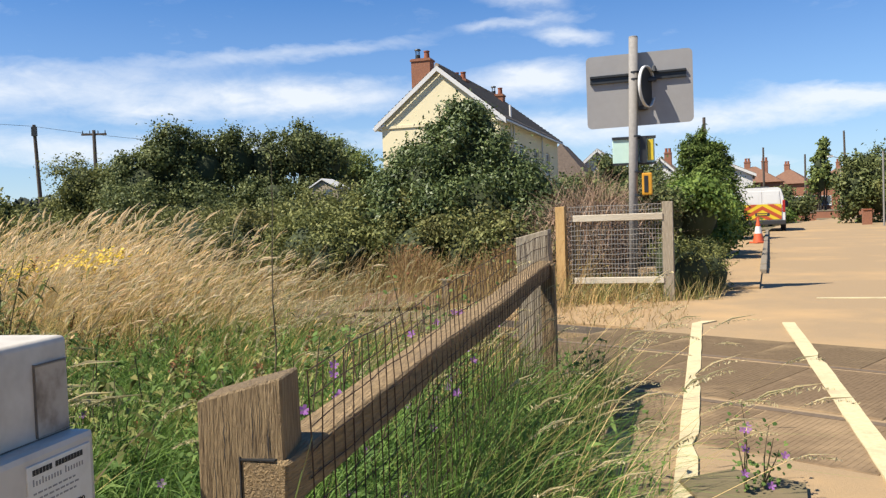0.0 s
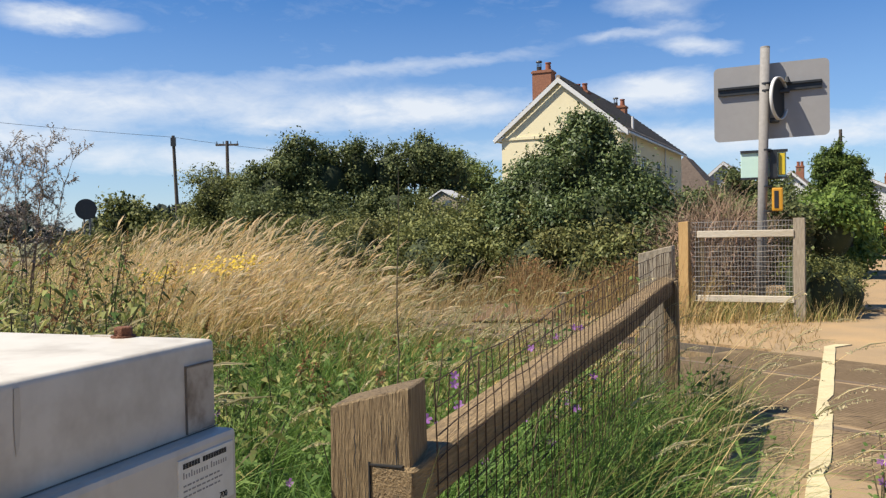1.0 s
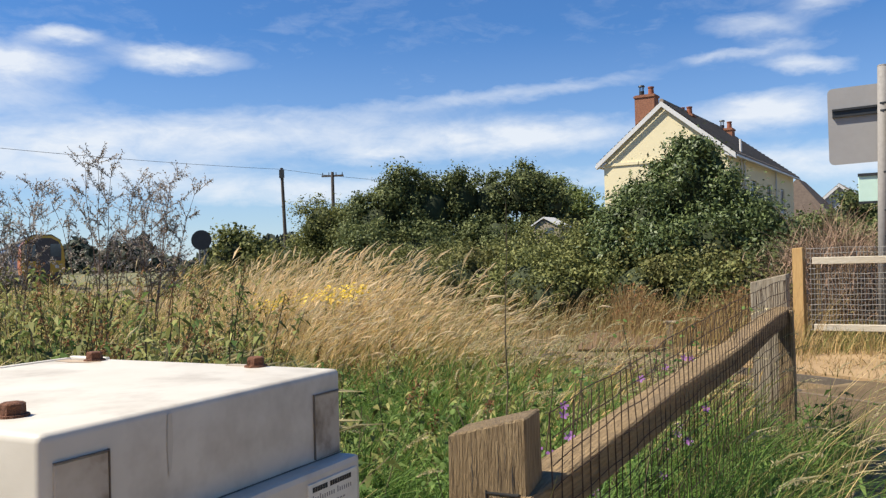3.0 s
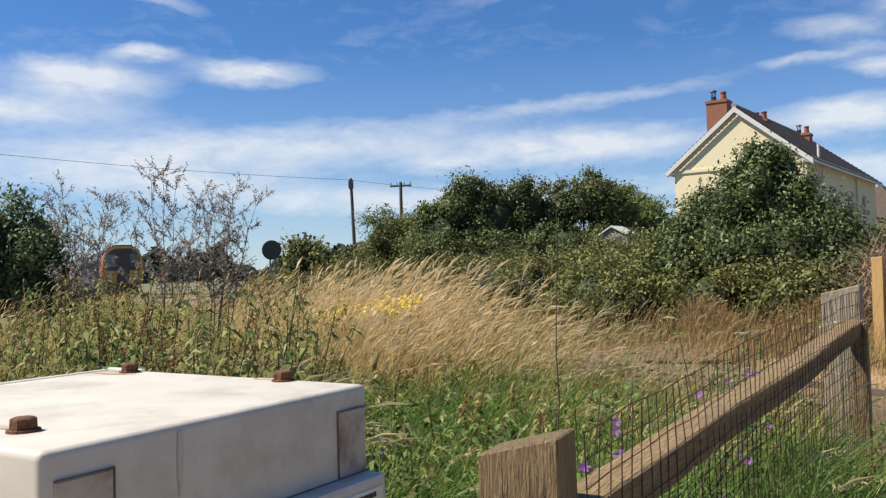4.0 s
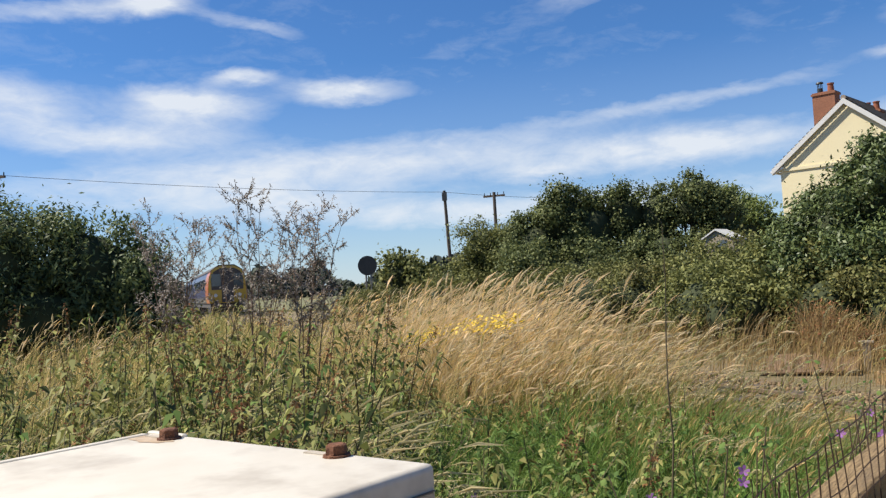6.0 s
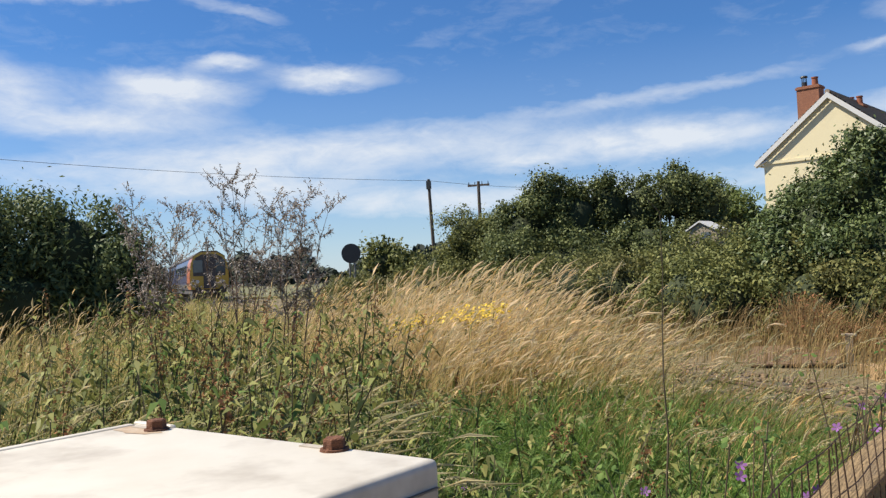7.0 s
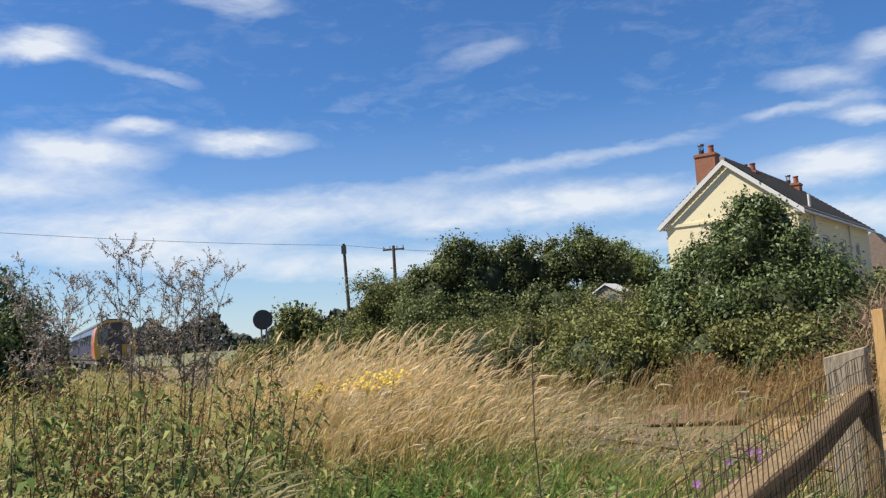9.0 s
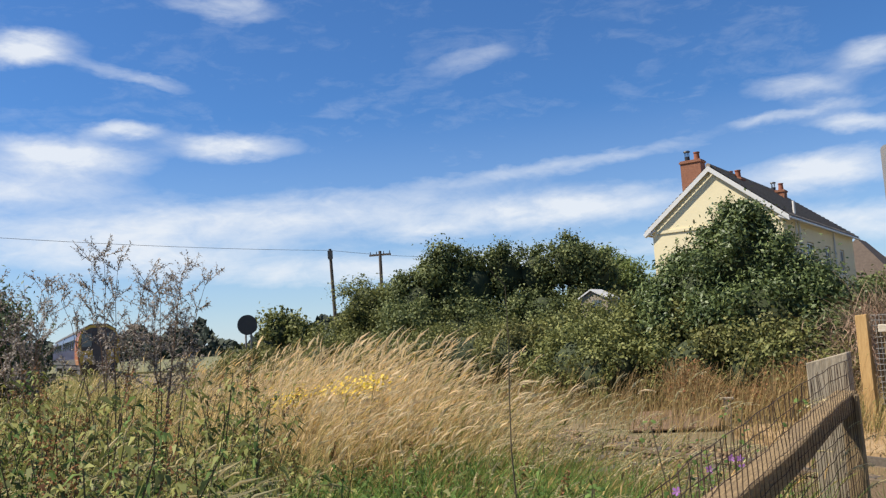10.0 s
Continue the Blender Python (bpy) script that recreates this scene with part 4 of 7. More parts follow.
# ---- sign on its pole ----
def road_sign():
    base = Vector((3.575, 11.482, GZ))
    face = Vector((1.23, -0.39, 0)).normalized()
    nrm = Vector((-face.y, face.x, 0))         # away from the camera
    m = Matrix(((face.x, nrm.x, 0, base.x), (face.y, nrm.y, 0, base.y), (0, 0, 1, base.z), (0, 0, 0, 1)))
    root = thing("road_sign", "back of a large grey road sign on a galvanised pole", "sign", m)
    zb = -GZ
    bm = bm_new()
    cyl(bm, (-0.095, 0, -0.1), (0, 0, 3.60 + zb), 0.062, 0.062, 20)
    part("pole", bm, M_POLE, root, "grey galvanised tubular pole", True)
    bm = bm_new()
    cyl(bm, (0, 0, 3.60 + zb), (0, 0, 3.615 + zb), 0.064, 0.058, 20)
    part("cap", bm, M_POLE, root)
    # plate with rounded corners
    x0, x1, z0, z1, r = -0.665, 0.79, 2.39 + zb, 3.405 + zb, 0.07
    pts = []
    for cx, cz, a0 in ((x1 - r, z1 - r, 0), (x0 + r, z1 - r, 90), (x0 + r, z0 + r, 180), (x1 - r, z0 + r, 270)):
        for i in range(7):
            a = radians(a0 + i * 15)
            px_ = cx + r * math.cos(a)
            pts.append((px_, cz + r * math.sin(a) + 0.022 * px_))
    bm = bm_new()
    prism(bm, pts, 0.115, 0.119)
    part("plate", bm, M_SIGNB, root, "flat grey aluminium sign back")
    bm = bm_new()
    zc = 3.07 + zb
    tilt = pose(0, 0, zc, 0, -1.3, 0)
    for y0, z0_, z1_ in ((0.072, 0.028, 0.056), (0.072, -0.056, -0.028), (0.098, -0.028, 0.028)):
        box(bm, -0.61, 0.70, y0, 0.1135, z0_, z1_, tilt)
    part("channel", bm, M_DARKM, root, "dark stiffening channel")
    bm = bm_new()
    cyl(bm, (0, 0, zc - 0.06), (0, 0, zc - 0.035), 0.070, 0.070, 20)
    cyl(bm, (0, 0, zc + 0.035), (0, 0, zc + 0.06), 0.070, 0.070, 20)
    box(bm, -0.075, 0.075, 0.04, 0.10, zc - 0.06, zc + 0.06)
    part("clamp", bm, M_DARKM, root, "dark pole clamp")
    # round lamp unit seen edge-on, white rim with dark inside
    lm = pose(0.17, -0.10, 2.90 + zb, 0, 8, 68)
    bm = bm_new()
    segs = 36
    ring = []
    for i in range(segs):
        a = 2 * math.pi * i / segs
        row = []
        for rr, yy in ((0.285, -0.02), (0.285, 0.02), (0.268, 0.02), (0.268, -0.02)):
            row.append(bm.verts.new(lm @ Vector((rr * math.cos(a), yy, rr * math.sin(a)))))
        ring.append(row)
    for i in range(segs):
        a, c = ring[i], ring[(i + 1) % segs]
        for q in range(4):
            bm.faces.new((a[q], a[(q + 1) % 4], c[(q + 1) % 4], c[q]))
    hood = part("round_hood", bm, M_WHITE, root, "white rim of a round signal hood", True)
    bm = bm_new()
    cyl(bm, lm @ Vector((0, 0.02, 0)), lm @ Vector((0, 0.027, 0)), 0.264, 0.264, 32)
    part("disc", bm, M_DARKM, hood, "dark disc inside the rim")
    for x0, x1, y0, y1, z0, z1 in ((0.03, 0.30, -0.02, 0.05, 2.98, 3.03), (0.05, 0.17, 0.02, 0.10, 2.60, 2.66)):
        bm = bm_new()
        box(bm, x0, x1, y0, y1, z0 + zb, z1 + zb)
        bevel(bm, 0.008)
        part("hood_bracket", bm, M_DARKM, root)
    bm = bm_new()
    cyl(bm, (0.27, 0.05, 3.12 + zb), (0.27, 0.05, 3.20 + zb), 0.05, 0.02, 10)
    part("cable_gland", bm, M_DARKM, root)
    # mint panel box with yellow plate
    bm = bm_new()
    box(bm, -0.325, 0.25, 0.07, 0.10, 1.87 + zb, 2.215 + zb)
    bevel(bm, 0.006)
    panel = part("panel", bm, M_MINT, root, "mint green back of a small sign")
    for z0, z1 in ((2.205, 2.24), (1.845, 1.872)):
        bm = bm_new()
        box(bm, -0.33, 0.27, 0.05, 0.105, z0 + zb, z1 + zb)
        part("frame_bar", bm, M_DARKM, panel, "dark green frame bar")
    bm = bm_new()
    box(bm, 0.045, 0.14, 0.01, 0.072, 1.86 + zb, 2.23 + zb)
    part("frame_post", bm, M_DARKM, panel)
    bm = bm_new()
    box(bm, 0.155, 0.235, 0.052, 0.069, 1.90 + zb, 2.185 + zb)
    bevel(bm, 0.003)
    part("yellow_plate", bm, M_YELLOW, panel, "bright yellow reflective plate")
    # amber unit
    bm = bm_new()
    box(bm, 0.066, 0.205, -0.09, 0.05, 1.41 + zb, 1.72 + zb)
    bevel(bm, 0.02, 2)
    amber = part("amber_box", bm, M_AMBER, root, "amber plastic telephone box")
    bm = bm_new()
    box(bm, 0.095, 0.150, -0.096, -0.085, 1.45 + zb, 1.68 + zb)
    bevel(bm, 0.004)
    part("opening", bm, M_DARKM, amber, "dark recess")
    for z in (1.40, 1.73, 2.22):
        bm = bm_new()
        cyl(bm, (0, 0, z + zb), (0, 0, z + 0.025 + zb), 0.068, 0.068, 18)
        part("band", bm, M_DARKM, root, "steel fixing band")


# ---- the cream house ----
def window(parent, m, w, h, lights=2):
    bm = bm_new()
    t = 0.06
    box(bm, -w / 2, w / 2, -0.03, 0.03, 0, t, m)
    box(bm, -w / 2, w / 2, -0.03, 0.03, h - t, h, m)
    for i in range(lights + 1):
        x = -w / 2 + i * (w - t) / lights
        box(bm, x, x + t, -0.028, 0.028, t, h - t, m)
    win = part("window", bm, M_WHITE, parent, "white framed casement window")
    bm = bm_new()
    box(bm, -w / 2 + 0.02, w / 2 - 0.02, 0.0, 0.012, 0.03, h - 0.03, m)
    part("pane", bm, M_GLASS, win, "dark glass")
    bm = bm_new()
    box(bm, -w / 2 - 0.06, w / 2 + 0.06, -0.10, 0.03, -0.07, -0.004, m)
    part("sill", bm, M_WHITE, win)
    return win


def chimney(parent, x, y, z0, z1, w, d, pots, roofmat=None):
    bm = bm_new()
    box(bm, x - w / 2, x + w / 2, y - d / 2, y + d / 2, z0, z1 - 0.12)
    box(bm, x - w / 2 - 0.04, x + w / 2 + 0.04, y - d / 2 - 0.04, y + d / 2 + 0.04, z1 - 0.12, z1 - 0.04)
    box(bm, x - w / 2, x + w / 2, y - d / 2, y + d / 2, z1 - 0.04, z1)
    ch = part("chimney", bm, M_BRICK, parent, "red brick chimney stack")
    for i, kind in enumerate(pots):
        px_ = x + (i - (len(pots) - 1) / 2) * w * 0.48
        bm = bm_new()
        if kind == "pot":
            cyl(bm, (px_, y, z1), (px_, y, z1 + 0.30), 0.13, 0.11, 14)
            cyl(bm, (px_, y, z1 + 0.30), (px_, y, z1 + 0.35), 0.135, 0.135, 14)
            part("pot", bm, M_POT, ch, "terracotta chimney pot")
        else:
            cyl(bm, (px_, y, z1), (px_, y, z1 + 0.20), 0.11, 0.11, 12)
            for a in range(4):
                box(bm, px_ + 0.09 * math.cos(a * 1.571 + 0.7) - 0.012, px_ + 0.09 * math.cos(a * 1.571 + 0.7) + 0.012, y + 0.09 * math.sin(a * 1.571 + 0.7) - 0.012, y + 0.09 * math.sin(a * 1.571 + 0.7) + 0.012, z1 + 0.2, z1 + 0.40)
            cyl(bm, (px_, y, z1 + 0.40), (px_, y, z1 + 0.46), 0.15, 0.12, 12)
            part("cowl", bm, M_DARKM, ch, "dark metal chimney cowl")
    return ch


def cream_house():
    o = Vector((2.75, 36.0, GZ))
    m = Matrix(((RN.x, RD.x, 0, o.x), (RN.y, RD.y, 0, o.y), (0, 0, 1, o.z), (0, 0, 0, 1)))
    root = thing("house", "two-storey cream rendered house with a dark tiled gable roof", "house", m)
    hw, ln, ez, rz = 2.64, 14.3, 5.31 - GZ, 7.55 - GZ
    slope = (rz - ez) / 2.75
    bm = bm_new()
    # walls with window holes in the shaded side: gable, back, field side as solid leaves; the lane side in strips
    t = 0.3
    prism(bm, [(-hw, 0), (hw, 0), (hw, ez), (0, rz - 0.06), (-hw, ez)], 0, t)
    box(bm, -hw, -hw + t, t, ln, 0, ez)
    box(bm, -hw + t, hw - t, ln - t, ln, 0, ez)
    holes = [(0.65, 1.75), (3.75, 5.0), (7.3, 8.45), (10.6, 11.6)]
    ys = [t]
    for a, b in holes:
        ys += [a, b]
    ys.append(ln)
    for i in range(0, len(ys), 2):
        box(bm, hw - t, hw, ys[i], ys[i + 1], 0, ez)
    for a, b in holes:
        for z0, z1 in ((0, 0.95), (2.1, 3.28), (4.48, ez)):
            box(bm, hw - t, hw, a, b, z0, z1)
    wall = part("wall", bm, M_RENDER, root, "cream rendered wall")
    for a, b in holes:
        for z0, h in ((0.97, 1.11), (3.30, 1.16)):
            wm = Matrix(((0, -1, 0, hw - 0.08), (1, 0, 0, (a + b) / 2), (0, 0, 1, z0), (0, 0, 0, 1)))
            window(root, wm, b - a - 0.03, h)
    bm = bm_new()
    box(bm, -hw - 0.03, hw + 0.03, -0.05, 0, ez - 0.22, ez - 0.10)
    part("band", bm, M_RENDER, root, "projecting render band across the gable")
    # roof: two slopes with a hip at the far end, tile courses as steps
    over = 2.93
    ridge_end = 11.7
    n = 18
    roof = None
    for side in (-1, 1, 0):
        bm = bm_new()
        rows = []
        for i in range(n + 1):
            a = i / n
            x, z = over * (1 - a), rz - over * (1 - a) * slope + 0.02
            y1 = ln + 0.2 - (ln + 0.2 - ridge_end) * a
            for dz in ((0.0, 0.075) if i == 0 else (0.045, 0.095)):
                if side:
                    rows.append([bm.verts.new((side * x, -0.14, z + dz)), bm.verts.new((side * x, y1, z + dz))])
                else:
                    rows.append([bm.verts.new((-x, y1, z + dz)), bm.verts.new((x, y1, z + dz))])
        for a, c in zip(rows[:-1], rows[1:]):
            bm.faces.new((a[0], a[1], c[1], c[0]))
        ob = part("roof_slope", bm, M_ROOF, root, "dark grey-brown tiled roof slope")
        roof = roof or ob
    bm = bm_new()
    cyl(bm, (0, -0.16, rz + 0.07), (0, ridge_end, rz + 0.07), 0.10, 0.10, 8)
    part("ridge", bm, M_ROOF, roof)
    # white bargeboards and soffit
    for s in (-1, 1):
        bm = bm_new()
        prism(bm, [(s * over, rz - over * slope - 0.17), (s * over, rz - over * slope + 0.05), (0, rz + 0.05), (0, rz - 0.17)], -0.185, -0.145)
        prism(bm, [(s * over, rz - over * slope - 0.17), (s * over, rz - over * slope - 0.12), (s * (hw - 0.15), ez - 0.03), (s * (hw - 0.15), ez - 0.10)], -0.14, 0.0)
        part("bargeboard", bm, M_WHITE, root, "white painted bargeboard")
    for s in (-1, 1):
        bm = bm_new()
        box(bm, s * (over + 0.02) - 0.05, s * (over + 0.02) + 0.05, -0.14, ln + 0.15, rz - over * slope - 0.10, rz - over * slope - 0.015)
        bevel(bm, 0.012)
        part("gutter", bm, M_WHITE, root, "white gutter")
        bm = bm_new()
        box(bm, s * (hw + 0.1) - 0.12, s * (hw + 0.1) + 0.12, 0.0, ln, ez - 0.14, ez - 0.10)
        part("soffit", bm, M_WHITE, root)
    chimney(root, -1.0, 1.0, 5.9, 8.14 - GZ, 0.86, 0.62, ("cowl", "pot"))
    chimney(root, 0.0, 3.4, 6.3, 7.50 - GZ, 0.7, 0.6, ("pot", "pot"))
    chimney(root, 0.2, 9.9, 6.3, 7.62 - GZ, 0.75, 0.6, ("cowl", "pot"))
    bm = bm_new()
    cyl(bm, (hw + 0.02, 1.95, 4.6), (hw + 0.02, 1.95, 6.05), 0.055, 0.055, 10)
    part("vent_pipe", bm, M_WHITE, root, "white soil vent pipe")
    for y in (2.4, 9.2):
        bm = bm_new()
        cyl(bm, (hw + 0.06, y, 0.0), (hw + 0.06, y, ez - 0.1), 0.04, 0.04, 8)
        part("downpipe", bm, M_WHITE, root)


cabinet()
near_fence()
far_fence()
road_sign()
cream_house()


# ---- hedges, shrubs and trees ----
def heap(g, x0, y0, x1, y1, n, ztop, r, spread=0.6):
    """Rounded lumps strung from one place to another, tops near ztop."""
    out = []
    for i in range(n):
        t = (i + 0.5) / n
        rr = r * g.uniform(0.75, 1.2)
        zt = ztop * g.uniform(0.86, 1.06)
        rz = min(zt * 0.55, rr * 1.15)
        out.append((x0 + (x1 - x0) * t + g.uniform(-spread, spread) * 0.5, y0 + (y1 - y0) * t + g.uniform(-spread, spread), zt - rz, rr, rr, rz))
    return out


def vegetation():
    g = random.Random(11)
    bush("elder_bush", "tall dark green elder bush in the hedge before the house", "bush",
         [(1.68, 16.4, 2.30, 0.78, 0.85, 0.95), (0.98, 16.6, 1.70, 0.80, 0.95, 1.0), (2.30, 16.1, 1.35, 0.75, 0.85, 0.90), (1.9, 15.7, 1.10, 1.4, 0.9, 1.0),
          (1.72, 16.3, 2.95, 0.45, 0.5, 0.42), (0.42, 16.3, 1.15, 0.70, 0.75, 0.80), (3.05, 15.7, 1.05, 0.65, 0.7, 0.68)],
         62000, 0.043, M_ELDER, 3, shoots=110, aspect=0.45)
    lum = heap(g, -0.55, 17.4, 0.9, 16.4, 4, 1.78, 0.75) + [(-1.5, 17.8, 0.75, 0.85, 0.8, 0.75), (-1.45, 20.4, 0.95, 0.75, 0.6, 0.85), (-0.7, 20.2, 1.0, 0.7, 0.6, 0.9)] + heap(g, -1.6, 16.6, 2.6, 14.9, 8, 1.25, 0.85) + heap(g, 2.2, 14.9, 3.6, 13.9, 4, 0.95, 0.7)
    bush("bramble_hedge", "sprawling olive green bramble thicket beside the railway", "hedge", lum, 66000, 0.036, M_LEAFO, 5, shoots=140)
    lum = [(-5.35, 22.8, 2.92, 0.72, 0.75, 0.90), (-6.15, 22.6, 2.1, 0.70, 0.8, 1.0), (-4.65, 22.9, 2.55, 0.75, 0.75, 0.90), (-5.75, 22.7, 2.7, 0.5, 0.5, 0.55)] + heap(g, -5.9, 21.8, -3.8, 22.4, 4, 2.3, 1.1)
    bush("hawthorn_tree", "dark green hawthorn in the trackside hedge", "tree", lum, 48000, 0.042, M_LEAFD, 8, shoots=80)
    lum = [(-3.85, 23.4, 2.88, 0.75, 0.75, 0.85), (-2.95, 23.5, 2.80, 0.70, 0.75, 0.85), (-2.05, 23.4, 3.08, 0.62, 0.65, 0.80), (-1.32, 23.4, 2.75, 0.42, 0.5, 0.62)] + heap(g, -3.7, 22.6, -2.0, 22.9, 4, 2.3, 0.9) + [(-1.75, 23.2, 1.3, 0.8, 0.7, 1.0)]
    bush("hawthorn_tree", "dark hawthorn with thin tips, growing behind the brambles", "tree", lum, 48000, 0.042, M_LEAFD, 9, shoots=90)
    lum = heap(g, -6.2, 20.6, -1.6, 19.3, 8, 1.5, 0.95)
    bush("bramble_hedge", "low olive brambles along the foot of the trees", "hedge", lum, 40000, 0.034, M_LEAFO, 15, shoots=70)
    lum = [(-8.25, 24.4, 2.20, 0.80, 0.9, 0.95), (-7.35, 24.4, 1.95, 0.75, 0.8, 0.9), (-9.05, 24.0, 1.25, 0.65, 0.8, 0.8), (-6.75, 23.7, 1.85, 0.6, 0.7, 0.8)] + heap(g, -9.3, 23.7, -6.6, 23.2, 4, 1.5, 0.9)
    bush("blackthorn_bush", "olive green blackthorn bushes by the telegraph pole", "bush", lum, 42000, 0.038, M_LEAFO, 21, shoots=60)
    lum = heap(g, -15.6, 29.5, -9.6, 24.2, 8, 1.15, 0.95)
    bush("trackside_scrub", "low green scrub along the far side of the track", "bush", lum, 22000, 0.05, M_LEAFO, 29, shoots=60)
    bush("willow_tree", "pale yellow-green willow leaning in the wind", "tree", [(-1.0, 29.0, 2.55, 0.8, 0.8, 0.9), (-0.4, 29.3, 2.0, 0.7, 0.7, 0.8), (-1.6, 29.3, 2.9, 0.8, 0.8, 0.9)], 9000, 0.10, M_LEAFW, 31, shoots=60, aspect=0.22)
    bush("garden_tree", "dark green garden tree beside the house", "tree", [(0.75, 31.0, 1.9, 0.8, 0.8, 1.1), (1.4, 31.0, 1.6, 0.7, 0.7, 0.9)], 5000, 0.09, M_LEAFD, 33, shoots=20)
    bush("garden_tree", "dark green shrubs in the garden behind the dead bush", "bush", [(6.9, 29.2, 1.40, 0.8, 0.9, 0.9), (7.9, 28.8, 2.0, 0.8, 0.8, 0.95), (8.9, 28.7, 1.95, 0.8, 0.8, 0.95), (8.2, 25.2, 1.2, 0.9, 0.9, 0.9), (6.1, 29.4, 1.05, 0.8, 0.8, 0.8)], 12000, 0.06, M_LEAFD, 35, shoots=30)
    lum = [(-14.05, 31.2, 1.80, 0.90, 0.95, 0.95), (-13.0, 30.9, 1.30, 0.85, 0.9, 0.8), (-12.2, 30.2, 1.0, 0.85, 0.9, 0.7), (-10.9, 28.5, 0.85, 0.9, 0.9, 0.7)]
    bush("hawthorn_bush", "small green hawthorn bush far along the line", "bush", lum, 8000, 0.08, M_LEAFO, 37, shoots=30)
    lum = [(-15.2, 12.9, 2.2, 1.4, 1.4, 1.4), (-13.9, 14.3, 1.95, 1.2, 1.2, 1.25), (-13.1, 14.7, 1.55, 0.8, 0.8, 1.0), (-16.6, 11.4, 2.3, 1.4, 1.4, 1.4), (-14.6, 13.3, 1.1, 1.6, 1.4, 1.0), (-12.9, 14.6, 0.9, 1.0, 0.9, 0.8), (-15.8, 11.3, 1.0, 1.4, 1.4, 1.0)]
    bush("sycamore_tree", "spreading dark green sycamore at the edge of the meadow", "tree", lum, 46000, 0.062, M_LEAFY, 41, shoots=130, aspect=0.4)
    # garden side of the lane
    lum = []
    for i in range(7):
        t = i / 6
        r = 1.05 * (1 - t ** 2.2) + 0.16
        lum.append((11.55 + 0.08 * math.sin(i * 3), 29.0, 0.5 + 2.75 * t, r, r, 0.75))
    lum += [(11.0, 28.9, 2.95, 0.35, 0.35, 0.7), (12.05, 28.9, 2.7, 0.35, 0.35, 0.7)]
    bush("conifer_tree", "dense dark green cypress in a front garden", "tree", lum, 34000, 0.07, M_LEAFC, 51, shoots=50, aspect=0.3)
    bush("privet_hedge", "clipped bright green privet hedge beside the footpath", "hedge", heap(g, 6.9, 18.2, 8.1, 21.2, 5, 1.72, 0.72, 0.2), 26000, 0.05, M_LEAFB, 53, shoots=20)
    bush("laurel_bush", "dark green laurel behind the fence panel", "bush", heap(g, 4.9, 17.2, 6.3, 18.4, 4, 1.8, 0.75, 0.3), 18000, 0.05, M_LEAFD, 54, shoots=20)
    bush("garden_hedge", "dark shaded hedge along the front gardens", "hedge", heap(g, 9.9, 26.6, 13.7, 36.0, 6, 1.4, 0.8, 0.2), 9000, 0.07, M_LEAFD, 55)
    # right-hand hedges
    bush("cypress_hedge", "trimmed dark green cypress hedge by the lane", "hedge", [(27.9, 44.5, 1.9, 1.2, 1.2, 2.0), (26.3, 44.9, 1.7, 0.8, 0.9, 1.8), (28.2, 43.0, 2.1, 1.1, 1.1, 2.1), (28.2, 46.6, 2.2, 1.2, 1.2, 2.2)], 12000, 0.10, M_LEAFD, 61, shoots=25)
    bush("tall_hedge", "tall olive garden hedge beside the grass verge", "hedge", [(26.6, 40.0, 1.9, 1.3, 1.4, 2.2), (27.9, 39.4, 2.2, 1.3, 1.4, 2.4), (27.2, 38.2, 1.9, 1.2, 1.3, 2.0), (29.2, 39.2, 2.2, 1.3, 1.4, 2.4)], 12000, 0.09, M_LEAFO, 63, shoots=30)
    bush("poplar_tree", "tall grey-green tree bent by the wind at the bend", "tree", [(38.7, 71.5, 3.0, 0.85, 0.85, 1.3), (38.9, 71.5, 4.4, 0.7, 0.7, 1.2), (39.3, 71.5, 5.8, 0.38, 0.38, 0.9), (39.5, 71.5, 3.4, 0.55, 0.55, 0.9)], 2400, 0.15, M_LEAFW, 65, shoots=40)
    bush("garden_bush", "rounded dark green bush in a front garden", "bush", [(27.0, 57.5, 1.0, 1.7, 1.5, 1.25), (28.8, 57.6, 0.9, 1.5, 1.4, 1.15)], 8000, 0.11, M_LEAFD, 66)
    bush("box_hedge", "low clipped green hedge behind the van", "hedge", [(23.2, 50.5, 0.5, 1.2, 0.9, 0.7), (24.9, 51.5, 0.5, 1.1, 0.9, 0.7)], 5000, 0.09, M_LEAFB, 67)

    # dead twiggy bush behind the fence panel
    root = thing("dead_bush", "dry grey-brown tangle of dead twigs behind the fence panel", "bush", pose(3.0, 13.3, GZ))
    gg = np.random.default_rng(77)
    n = 3600
    base = np.stack([gg.normal(0.38, 0.40, n), gg.normal(0, 0.40, n), gg.uniform(0.0, 1.25, n)], 1)
    lean = np.stack([gg.normal(0.06, 0.55, n), gg.normal(0, 0.45, n)], 1)
    v, q, _ = ribbons(base, gg.uniform(0.25, 0.95, n) * np.clip(1.1 - 0.55 * np.abs(base[:, 0] - 0.38), 0.3, 1.2), lean, 1.5, gg.uniform(0.006, 0.014, n), 4, 0.3)
    mesh_arrays("twig_tangle", v, q, M_DEAD, root)
    # one solid lump; its dark bark colour imitates shade among the twigs
    part("inner_tangle", lump_core([(0.38, 0.15, 0.75, 0.78, 0.5, 0.85)], 0.8, -0.05), M_BARK, root, "dark brown filler core, standing in for shade among the twigs", True)

    # thin sapling with silvery seed-like leaves
    for x, y, h, spread, sd in ((-4.22, 6.25, 2.22, 0.42, 1), (-3.78, 6.35, 2.14, 0.30, 3), (-4.85, 6.1, 2.05, 0.32, 2)):
        sapling(x, y, h, spread, sd)
